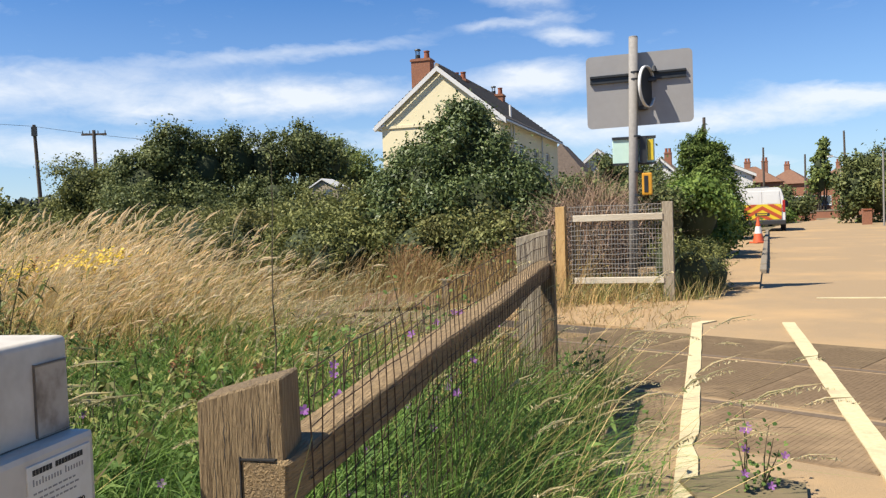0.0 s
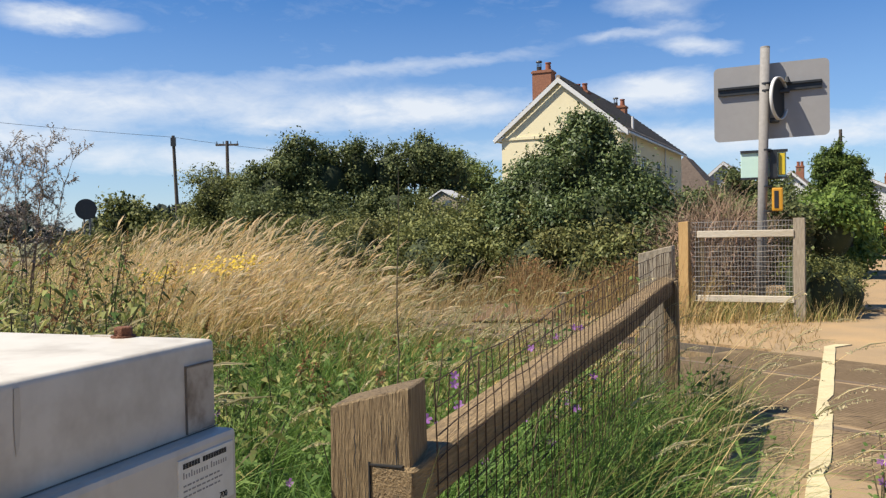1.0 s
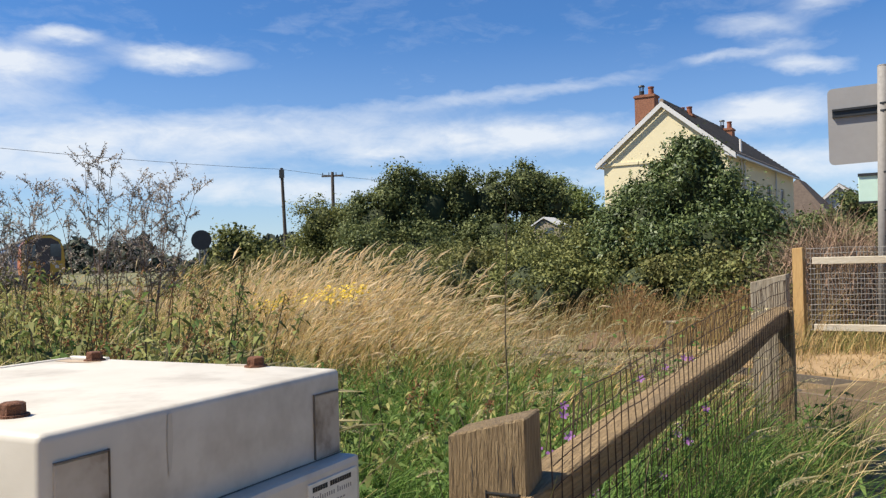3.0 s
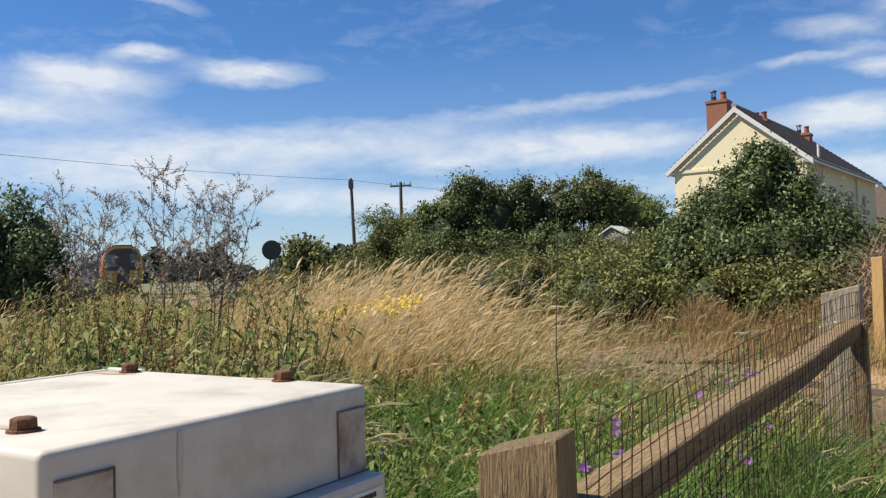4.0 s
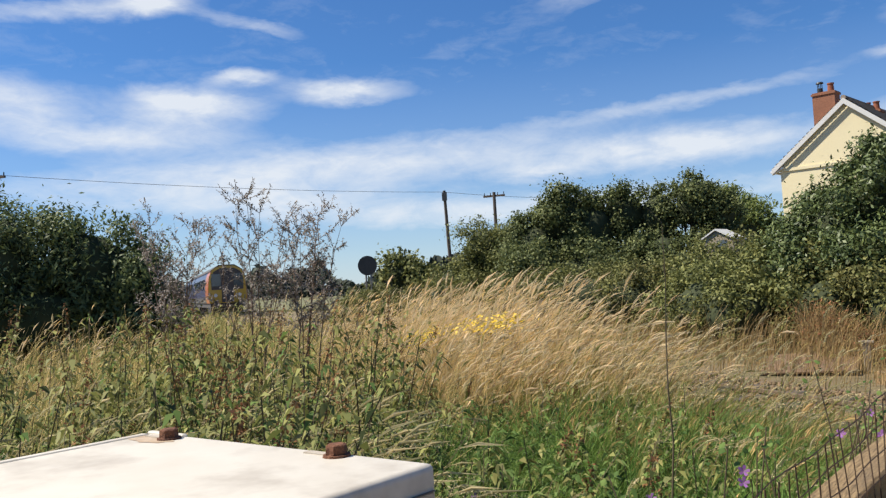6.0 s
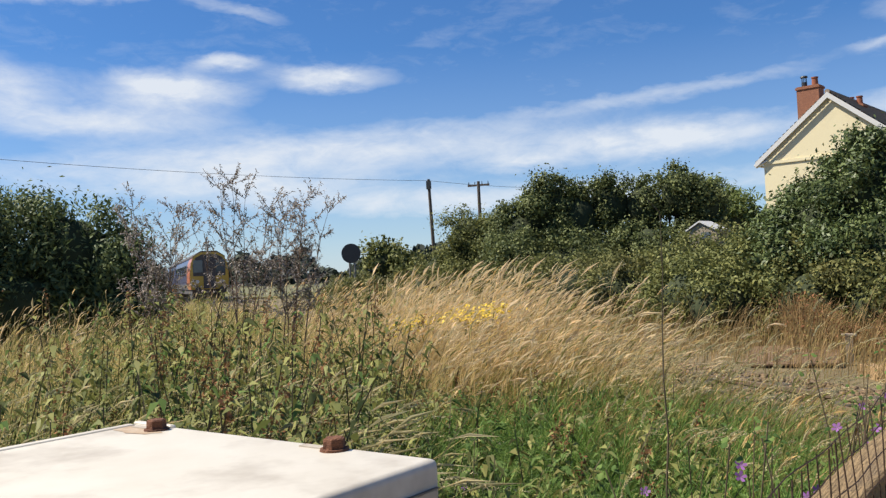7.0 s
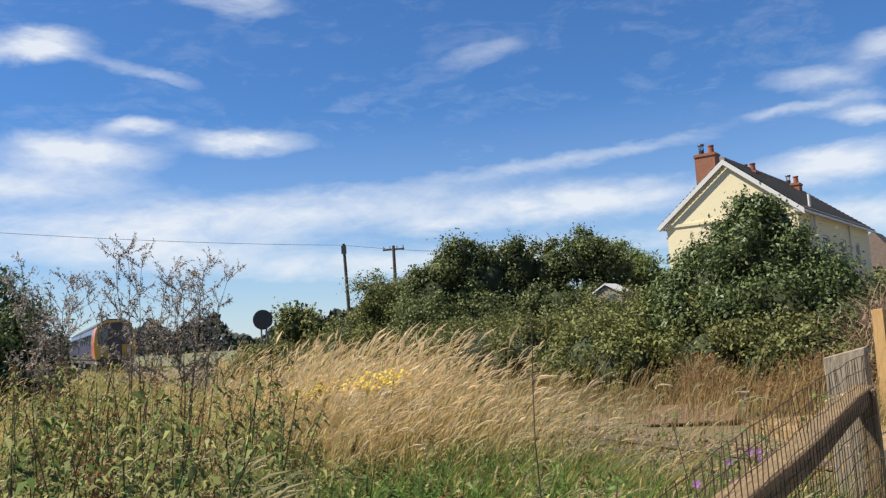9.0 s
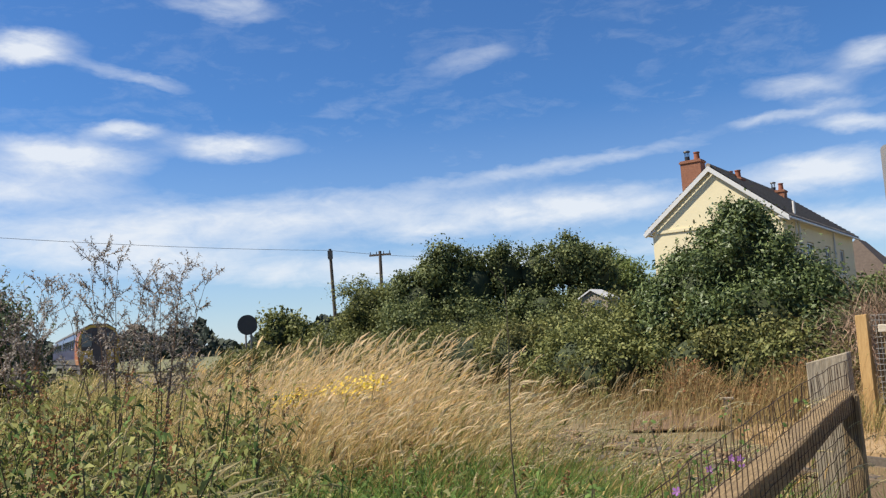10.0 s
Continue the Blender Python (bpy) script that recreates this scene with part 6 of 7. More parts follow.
# ---- weeds and flowers ----
def weeds():
    g = np.random.default_rng(19)
    # tall dock and nettle stems with drooping leaves, left of the golden patch and scattered through it
    # growing in loose groups
    pts = []
    groups = [(2.3 + 5.2 * g.random() ** 0.8, g.uniform(-60, -22)) for _ in range(110)]
    while len(pts) < 1100:
        r, a = groups[g.integers(len(groups))]
        r, a = r + g.normal(0, 0.22), a + g.normal(0, 2.0)
        if g.random() < 0.10:
            a, r = g.uniform(-25, -6), g.uniform(3.4, 6.4)
        q = np.array([r * math.sin(math.radians(a)), r * math.cos(math.radians(a))])
        if r > 2.2 and off_cabinet(q[None])[0] and tn(q[None])[0] < -2.4:
            pts.append(q)
    p = np.array(pts)
    az = np.degrees(np.arctan2(p[:, 0], p[:, 1]))
    h = np.where(az < -25, g.uniform(0.5, 1.18, len(p)) * np.clip(0.72 + 0.08 * lin(p), 0.8, 1.2), g.uniform(0.45, 0.75, len(p)))
    base = np.concatenate([p, np.full((len(p), 1), GZ - 0.02)], 1)
    ln = np.stack([g.normal(0.10, 0.14, len(p)), g.normal(0, 0.12, len(p))], 1) * h[:, None]
    v, q, spine = ribbons(base, h, ln, 1.5, g.uniform(0.006, 0.010, len(p)), 6, 0.5)
    root = thing("tall_weeds", "tall olive-brown dock and nettle weeds with drooping leaves", "weeds", None, "", "stuff")
    mesh_arrays("stems", v, q, M_WSTEM, root)
    cs, ds, sz = [], [], []
    for i in range(len(p)):
        for k in range(30):
            t = g.uniform(0.2, 1.0) * 6
            j = min(5, int(t))
            a = g.uniform(0, 6.28)
            cs.append(spine[i, j] + (spine[i, j + 1] - spine[i, j]) * (t - j))
            ds.append([math.cos(a) + 0.25, math.sin(a), g.uniform(-0.55, 0.45)])
            sz.append(g.uniform(0.055, 0.125) * (1.25 - t / 9))
    sz = np.array(sz)
    late = np.repeat(g.random(len(p)) < 0.22, 30)
    cs, ds = np.array(cs), unit(np.array(ds))
    for sel, mm, nm in ((~late, M_WEED, "leaves"), (late, M_HERB, "dark_leaves")):
        v, q = long_leaves(cs[sel], ds[sel], sz[sel], sz[sel] * g.uniform(0.13, 0.24, sel.sum()), g, 0.45)
        mesh_arrays(nm, v, q, mm, root)
    # rust-brown seeding tops on some of them
    tops = spine[g.random(len(p)) < 0.16]
    n = 60
    t = g.random((len(tops), n, 1))
    c = (tops[:, -2, None, :] + (tops[:, -1, None, :] - tops[:, -2, None, :]) * t * 1.15 + g.normal(0, 0.012, (len(tops), n, 3))).reshape(-1, 3)
    v, q = leaf_quads(c, unit(g.normal(size=c.shape)), g.uniform(0.005, 0.011, len(c)), 0.6)
    mesh_arrays("seed_tops", v, q, M_DOCK, root, "rust-brown seed tops")


def mallow(x, y, h, seed, flowers, z=GZ):
    g = random.Random(seed)
    root = thing("mallow_plant", "purple-flowered mallow growing through the fence", "plant", pose(x, y, z), "purple mallows")
    bm = bm_new()
    p = Vector((0, 0, -0.02))
    tips = []
    for k in range(3):
        d = Vector((g.uniform(-0.1, 0.25), g.uniform(-0.15, 0.15), 1)).normalized()
        a = Vector((0, 0, -0.02))
        for i in range(4):
            d = (d + Vector((g.uniform(-0.15, 0.18), g.uniform(-0.15, 0.15), 0))).normalized()
            b = a + d * h * (1 - 0.14 * k) / 4
            cyl(bm, a, b, 0.0045 - 0.0007 * i, 0.004 - 0.0007 * i, 5, False)
            a = b
            tips.append(b)
    part("stem", bm, M_WSTEM, root)
    bm = bm_new()
    for _ in range(64):
        c = g.choice(tips) + Vector((g.uniform(-0.05, 0.05), g.uniform(-0.05, 0.05), g.uniform(-0.06, 0.03)))
        n = Vector((g.uniform(-0.6, 0.6), g.uniform(-0.9, 0.2), 0.7)).normalized()
        q = n.to_track_quat("Z", "Y")
        r = g.uniform(0.006, 0.0125)
        ring = [bm.verts.new(c + q @ Vector((r * math.cos(t * 1.0472) * (0.8 if t % 2 else 1), r * math.sin(t * 1.0472), 0.2 * r * (t % 2)))) for t in range(6)]
        bm.faces.new(ring)
    part("foliage", bm, M_HERB, root)
    for i in range(flowers):
        c = tips[-1 - (i * 3) % len(tips)] + Vector((g.uniform(-0.03, 0.03), g.uniform(-0.03, 0.0), g.uniform(-0.02, 0.04)))
        q = Vector((g.uniform(-0.4, 0.3), -0.8, 0.6)).to_track_quat("Z", "Y")
        bm = bm_new()
        for t in range(5):
            a = t * 1.2566
            r = 0.019
            vs = [c, c + q @ Vector((r * 0.6 * math.cos(a - 0.5), r * 0.6 * math.sin(a - 0.5), 0.004)), c + q @ Vector((r * math.cos(a - 0.25), r * math.sin(a - 0.25), 0.007)),
                  c + q @ Vector((r * math.cos(a + 0.25), r * math.sin(a + 0.25), 0.007)), c + q @ Vector((r * 0.6 * math.cos(a + 0.5), r * 0.6 * math.sin(a + 0.5), 0.004))]
            bm.faces.new([bm.verts.new(w) for w in vs])
        part("flower", bm, M_MALLOW, root, "purple mallow flower")


def flowers():
    along = Vector((0.315, 0.949, 0))
    g = random.Random(4)
    for i in range(15):
        s = 0.75 + i * 0.15 + g.uniform(-0.05, 0.05)
        off = g.uniform(-0.42, -0.10)
        c = Vector((-0.25, 1.665, 0)) + along * s + Vector((0.949, -0.315, 0)) * off
        mallow(c.x, c.y, g.uniform(0.86, 1.12), 100 + i, g.choice((4, 5, 6, 7)))
    for x, y, h in ((-0.95, 2.9, 0.62), (-0.55, 2.6, 0.68), (-1.3, 3.6, 0.7), (-0.5, 3.4, 0.8)):
        mallow(x, y, h, int(x * 100) + 900, 1)
    # a verge tuft with one mallow by the footway
    bm = bm_new()
    slab(bm, [(1.20, 3.05), (1.55, 3.0), (1.72, 3.35), (1.50, 3.6), (1.22, 3.5)], -0.05, 0.03)
    setting("verge", bm, M_SOIL, "patch of dry soil on the edge of the footway", "verge")
    mallow(1.42, 3.28, 0.40, 801, 5, 0.03)
    mallow(1.52, 3.34, 0.28, 804, 2, 0.03)
    # ragwort
    root = thing("ragwort", "bright yellow ragwort flowering in the golden grass", "plant", pose(-2.55, 6.95, GZ))
    gg = np.random.default_rng(3)
    for k in range(9):
        o = gg.normal(0, 0.15, 2)
        bm = bm_new()
        top = Vector((o[0] * 1.5, o[1], 1.03 + gg.uniform(-0.14, 0.08)))
        cyl(bm, (o[0] * 0.6, o[1] * 0.6, -0.03), top, 0.006, 0.004, 5, False)
        st = part("stem", bm, M_WEED, root)
        n = 70
        c = np.stack([gg.normal(top.x, 0.09, n), gg.normal(top.y, 0.08, n), top.z + gg.normal(0.02, 0.035, n)], 1)
        v, q = leaf_quads(c, unit(gg.normal(0, 0.35, (n, 3)) + np.array([-0.2, -0.5, 1.0])), gg.uniform(0.012, 0.021, n), 0.7)
        tagged(mesh_arrays("flower_head", v, q, M_RAGW, st), "yellow flower cluster", kind="stuff")
    # arching seeded grass among the weeds
    ga = np.random.default_rng(23)
    aa, rr = np.radians(ga.uniform(-56, -30, 420)), ga.uniform(3.2, 5.8, 420)
    pa = np.stack([np.sin(aa) * rr, np.cos(aa) * rr], 1)
    pa = pa[off_cabinet(pa)]
    stems_with_heads("arching_grass", "arching pale grass stalks among the weeds", pa, ga.uniform(0.62, 0.95, len(pa)), ga, M_DRY, M_PALEG, (0.5, 0), (0.14, 0.24), 0.0068, 0.0036, detailed=True)
    # bare dock stalks standing over the grass
    for x, y, h, lean in ((-0.50, 3.35, 1.56, 0.03),):
        r = random.Random(int(h * 1000))
        bm = bm_new()
        a = Vector((0, 0, -0.03))
        for i in range(8):
            b = Vector((lean * ((i + 1) / 8) ** 2 + r.uniform(-0.008, 0.008), r.uniform(-0.01, 0.01), h * (i + 1) / 8))
            cyl(bm, a, b, 0.0055 - 0.0005 * i, 0.005 - 0.0005 * i, 5, i == 7)
            if i > 3:
                cyl(bm, b, b + Vector((r.uniform(-0.05, 0.05), r.uniform(-0.03, 0.03), 0.06)), 0.002, 0.001, 4, False)
            a = b
        st = thing("dead_stalk", "thin dark dead flower stalk standing in the grass", "plant", pose(x, y, GZ))
        part("stem", bm, M_WSTEM, st)
    # large pale grass stalks close to the lens
    p = np.array([[0.05, 4.05], [0.20, 4.0], [0.65, 2.55], [0.55, 2.9], [0.7, 3.1], [0.45, 2.4], [0.80, 3.4], [0.62, 3.6], [0.75, 2.75], [0.38, 2.2]])
    g5 = np.random.default_rng(8)
    stems_with_heads("pale_stalks", "long pale seeding grass stalks beside the fence", p, g5.uniform(0.75, 1.05, len(p)), g5, M_DRY, M_PALEG, (0.35, -0.05), (0.12, 0.2), 0.0032, 0.004, detailed=True)


weeds()
flowers()


# ---- trackside odds and ends ----
def trackside():
    root = thing("trough_cover", "rusty brown cover board lying on low blocks by the track", "board", pose(0.25, 13.05, -0.16, 6, -2, -8))
    bm = bm_new()
    box(bm, -0.62, 0.62, -0.62, 0.62, 0.10, 0.13)
    bevel(bm, 0.006)
    part("board", bm, M_BOARD, root, "rusty brown plate")
    for x in (-0.45, 0.45):
        bm = bm_new()
        box(bm, x - 0.08, x + 0.08, -0.5, 0.5, 0, 0.10)
        bevel(bm, 0.01)
        part("block", bm, M_KERB, root)
    root = thing("marker_post", "short pale wooden marker post with a cap", "post", pose(0.92, 12.65, -0.12))
    bm = bm_new()
    box(bm, -0.045, 0.045, -0.04, 0.04, 0, 0.36)
    bevel(bm, 0.005)
    part("stake", bm, M_WOODG, root)
    bm = bm_new()
    box(bm, -0.09, 0.09, -0.05, 0.05, 0.36, 0.39)
    bevel(bm, 0.005)
    part("cap", bm, M_WOODG, root)
    # round board seen from behind
    root = thing("round_sign", "dark back of a round railway sign on a post", "sign", pose(-13.69, 27.3, GZ))
    q = Vector((0.25, -1, 0)).normalized()
    bm = bm_new()
    cyl(bm, Vector((0, 0, 2.23)) - q * 0.004, Vector((0, 0, 2.23)) + q * 0.004, 0.35, 0.35, 32)
    part("disc", bm, M_DARKM, root, "dark round back")
    for x in (-0.10, 0.10):
        bm = bm_new()
        cyl(bm, (x, 0.06, -0.1), (x, 0.06, 2.15), 0.035, 0.035, 8)
        part("post", bm, M_POLE, root)
    # small garden shed in the hedge
    root = thing("garden_shed", "small weathered shed with a pale felt roof in the hedge", "shed", pose(-1.38, 21.9, GZ + 0.06, 0, 0, -20))
    bm = bm_new()
    prism(bm, [(-0.36, -0.15), (0.36, -0.15), (0.36, 2.03), (-0.06, 2.24), (-0.36, 2.08)], 0, 0.62)
    part("wall", bm, M_WOODG, root, "grey boarded wall")
    bm = bm_new()
    prism(bm, [(-0.42, 2.06), (-0.06, 2.27), (-0.06, 2.31), (-0.42, 2.10)], -0.05, 0.68)
    prism(bm, [(-0.06, 2.27), (0.42, 2.02), (0.42, 2.06), (-0.06, 2.31)], -0.05, 0.68)
    part("roof", bm, M_WHITE, root, "pale felt roof")
    bm = bm_new()
    box(bm, -0.05, 0.2, -0.012, 0.004, 1.78, 2.02)
    part("window", bm, M_GLASS, root, "dark window")


def telegraph_pole(x, y, top, arms, lean=0.0, label="tall dark wooden telegraph pole", r=0.15, head=True):
    root = thing("telegraph_pole", label, "pole", pose(x, y, GZ), "telegraph poles")
    bm = bm_new()
    cyl(bm, (0, 0, -0.3), (lean, 0, top - GZ), r, r * 0.7, 10)
    part("pole", bm, M_UTIL, root)
    if arms:
        bm = bm_new()
        box(bm, lean - 0.75, lean + 0.75, -0.06, 0.06, top - 0.32 - GZ, top - 0.20 - GZ)
        arm = part("crossarm", bm, M_UTIL, root)
        for dx in (-0.68, -0.25, 0.25, 0.68):
            bm = bm_new()
            cyl(bm, (lean + dx, 0, top - 0.20 - GZ), (lean + dx, 0, top - 0.02 - GZ), 0.035, 0.025, 8)
            part("insulator", bm, M_DARKM, arm, "dark insulator")
    elif head:
        bm = bm_new()
        box(bm, lean - 0.12, lean + 0.2, -0.2, 0.0, top - 0.75 - GZ, top - 0.15 - GZ)
        part("transformer_box", bm, M_DARKM, root, "dark box at the pole head")
    return Vector((x + lean, y, top - 0.1))


def cable(a, b, sag, r=0.012):
    bm = bm_new()
    prev = Vector(a)
    for i in range(1, 25):
        t = i / 24
        p = Vector(a).lerp(Vector(b), t) - Vector((0, 0, sag * 4 * t * (1 - t)))
        cyl(bm, prev, p, r, r, 4, False)
        prev = p
    ob = thing("overhead_cable", "thin black overhead cable between poles", "cable", None, "overhead cables")
    part("wire", bm, M_CABLE, ob)


def poles():
    a = telegraph_pole(-22.15, 57.85, 8.23, False, -0.28, "leaning dark wooden telegraph pole with a box at its head")
    b = telegraph_pole(-17.39, 54.06, 7.34, True, 0.0, "wooden telegraph pole with a crossarm behind the hedge")
    c = telegraph_pole(-37.7, 32.5, 8.5, True, 0.0, "wooden telegraph pole with a crossarm above the sycamore")
    cable(a, c, 0.25)
    cable(a, (-2, 66, 7.2), 0.6)
    cable(c, (-70, -10, 8.2), 0.8)
    slim = "slim dark wooden pole beside the lane"
    telegraph_pole(20.45, 51.2, 6.75, False, -0.05, slim, 0.13, False)
    telegraph_pole(36.3, 76.9, 6.55, False, 0.0, slim, 0.12, False)
    telegraph_pole(46.5, 88.6, 6.5, False, 0.0, slim, 0.13, False)
    telegraph_pole(35.05, 60.7, 6.5, False, -0.15, slim, 0.10, False)
    # street lamp
    root = thing("street_lamp", "slim grey street lamp at the bend of the lane", "street lamp", pose(37.4, 65.6, GZ))
    bm = bm_new()
    cyl(bm, (0, 0, -0.1), (0, 0, 4.8), 0.07, 0.05, 10)
    part("column", bm, M_POLE, root)
    bm = bm_new()
    cyl(bm, (0, 0, 4.75), (-0.7, 0, 4.95), 0.035, 0.03, 8)
    part("arm", bm, M_POLE, root)
    bm = bm_new()
    box(bm, -1.1, -0.6, -0.1, 0.1, 4.88, 5.0)
    bevel(bm, 0.03)
    part("lantern", bm, M_WHITE, root)
    root = thing("pole", "slim grey post at the hedge", "pole", pose(24.0, 38.4, GZ))
    bm = bm_new()
    cyl(bm, (0, 0, -0.1), (0, 0, 3.6), 0.05, 0.045, 8)
    part("post", bm, M_POLE, root)


# ---- parked van and cone ----
def van():
    root = thing("parked_van", "white panel van with yellow-red rear chevrons parked by the kerb", "van", pose(17.07, 36.4, 0.0, 0, 0, -25.5))
    W, H, L = 0.97, 1.96, 4.9
    # body: cross-section drawn along the length, rear towards the camera
    sec = [(-0.93, 0.32), (-W, 0.55), (-W, 1.05), (-0.90, 1.55), (-0.80, 1.88), (-0.66, H), (0.66, H), (0.80, 1.88), (0.90, 1.55), (W, 1.05), (W, 0.55), (0.93, 0.32)]
    bm = bm_new()
    stations = ((0.0, 0.97, 0.0), (0.10, 1.0, 0.0), (3.3, 1.0, 0.0), (3.9, 0.97, -0.12), (4.45, 0.94, -0.72), (L, 0.86, -0.98))
    rows = []
    for y, sx, dz in stations:
        rows.append([bm.verts.new((x * sx, y, max(0.32, z + (dz * (z - 0.9) / 1.06 if z > 0.9 else 0)))) for x, z in sec])
    k = len(sec)
    for a, c in zip(rows[:-1], rows[1:]):
        for i in range(k):
            bm.faces.new((a[i], a[(i + 1) % k], c[(i + 1) % k], c[i]))
    bm.faces.new(rows[0][::-1])
    bm.faces.new(rows[-1])
    body = part("body", bm, M_VAN, root, "white van body")
    for x0, x1 in ((-0.80, -0.008), (0.008, 0.80)):
        bm = bm_new()
        prism(bm, [(x0, 0.52), (x1, 0.52), (x1 * (1 if abs(x1) < 0.1 else 0.9), 1.80), (x0 * (1 if abs(x0) < 0.1 else 0.9), 1.80)], -0.03, 0.005)
        bevel(bm, 0.008)
        door = part("rear_door", bm, M_VAN, root, "white rear door")
        bm = bm_new()
        cx = (x0 + x1) / 2
        box(bm, cx - 0.29, cx + 0.27, -0.036, -0.028, 1.25, 1.66)
        bevel(bm, 0.003)
        part("window", bm, M_VAN, door, "blanked white rear window")
    bm = bm_new()
    box(bm, -0.80, 0.80, -0.035, -0.031, 0.53, 1.22)
    panel = part("chevron_panel", bm, M_YELLOW, root, "yellow reflective panel")
    for k in range(4):
        for s in (-1, 1):
            bm = bm_new()
            n = 14
            prev = None
            made = False
            for i in range(n + 1):
                ax = 0.80 * i / n
                zc = 0.62 + 0.34 * (k + 0.0) - 0.58 * ax + 0.10
                lo, hi = max(0.53, zc - 0.085), min(1.22, zc + 0.085)
                if hi - lo > 0.005:
                    cur = (bm.verts.new((s * ax, -0.0405, lo)), bm.verts.new((s * ax, -0.0405, hi)), bm.verts.new((s * ax, -0.036, hi)), bm.verts.new((s * ax, -0.036, lo)))
                    if prev:
                        for q in range(4):
                            bm.faces.new((prev[q], prev[(q + 1) % 4], cur[(q + 1) % 4], cur[q]))
                        made = True
                    prev = cur
                else:
                    prev = None
            if made:
                part("chevron", bm, M_CHEVR, panel, "red chevron stripe")
            else:
                bm.free()
    bm = bm_new()
    box(bm, -0.98, 0.98, -0.10, 0.10, 0.30, 0.50)
    bevel(bm, 0.03, 2)
    part("bumper", bm, M_TRIM, root, "black rear bumper")
    bm = bm_new()
    box(bm, -0.30, 0.30, -0.046, -0.038, 0.70, 0.83)
    plate = part("number_plate", bm, M_TRIM, root, "dark number plate recess")
    bm = bm_new()
    for i in range(7):
        x = -0.21 + i * 0.06
        box(bm, x, x + 0.042, -0.050, -0.045, 0.735, 0.795)
    part("plate_bars", bm, M_YELLOW, plate)
    for s in (-1, 1):
        bm = bm_new()
        box(bm, s * 0.90 - 0.06, s * 0.90 + 0.06, -0.02, 0.05, 0.85, 1.38)
        bevel(bm, 0.02)
        part("tail_light", bm, M_RED, root, "red tail light")
        bm = bm_new()
        box(bm, s * 1.07 - 0.09, s * 1.07 + 0.09, 3.45, 3.6, 1.05, 1.35)
        bevel(bm, 0.03)
        part("mirror", bm, M_TRIM, root)
        for y in (0.85, 3.95):
            bm = bm_new()
            cyl(bm, (s * 0.80, y, 0.33), (s * 0.97, y, 0.33), 0.33, 0.33, 24)
            wheel = part("wheel", bm, M_TYRE, root, "black tyre")
            bm = bm_new()
            cyl(bm, (s * 0.955, y, 0.33), (s * 0.985, y, 0.33), 0.20, 0.18, 18)
            part("rim", bm, M_POLE, wheel, "grey steel rim")
        bm = bm_new()
        box(bm, s * 0.935 - 0.02, s * 0.935 + 0.02, 2.6, 3.5, 1.15, 1.6)
        part("side_window", bm, M_GLASS, root, "dark cab window")
    bm = bm_new()
    box(bm, -0.30, 0.30, 0.9, 1.1, H, H + 0.07)
    bevel(bm, 0.02)
    part("light_bar", bm, M_TRIM, root, "low roof light bar")


def cone():
    root = thing("traffic_cone", "orange and white traffic cone on the footpath", "cone", pose(11.6, 25.05, 0.035, 0, 0, 10))
    bm = bm_new()
    box(bm, -0.21, 0.21, -0.21, 0.21, 0, 0.05)
    bevel(bm, 0.015)
    part("base", bm, M_CONE, root)
    for z0, z1, r0, r1, mm, lb in ((0.05, 0.30, 0.165, 0.115, M_CONE, ""), (0.30, 0.52, 0.115, 0.075, M_WHITE, "white reflective sleeve"), (0.52, 0.78, 0.075, 0.028, M_CONE, "")):
        bm = bm_new()
        cyl(bm, (0, 0, z0), (0, 0, z1), r0, r1, 20)
        part("sleeve" if lb else "body", bm, mm, root, lb, False)


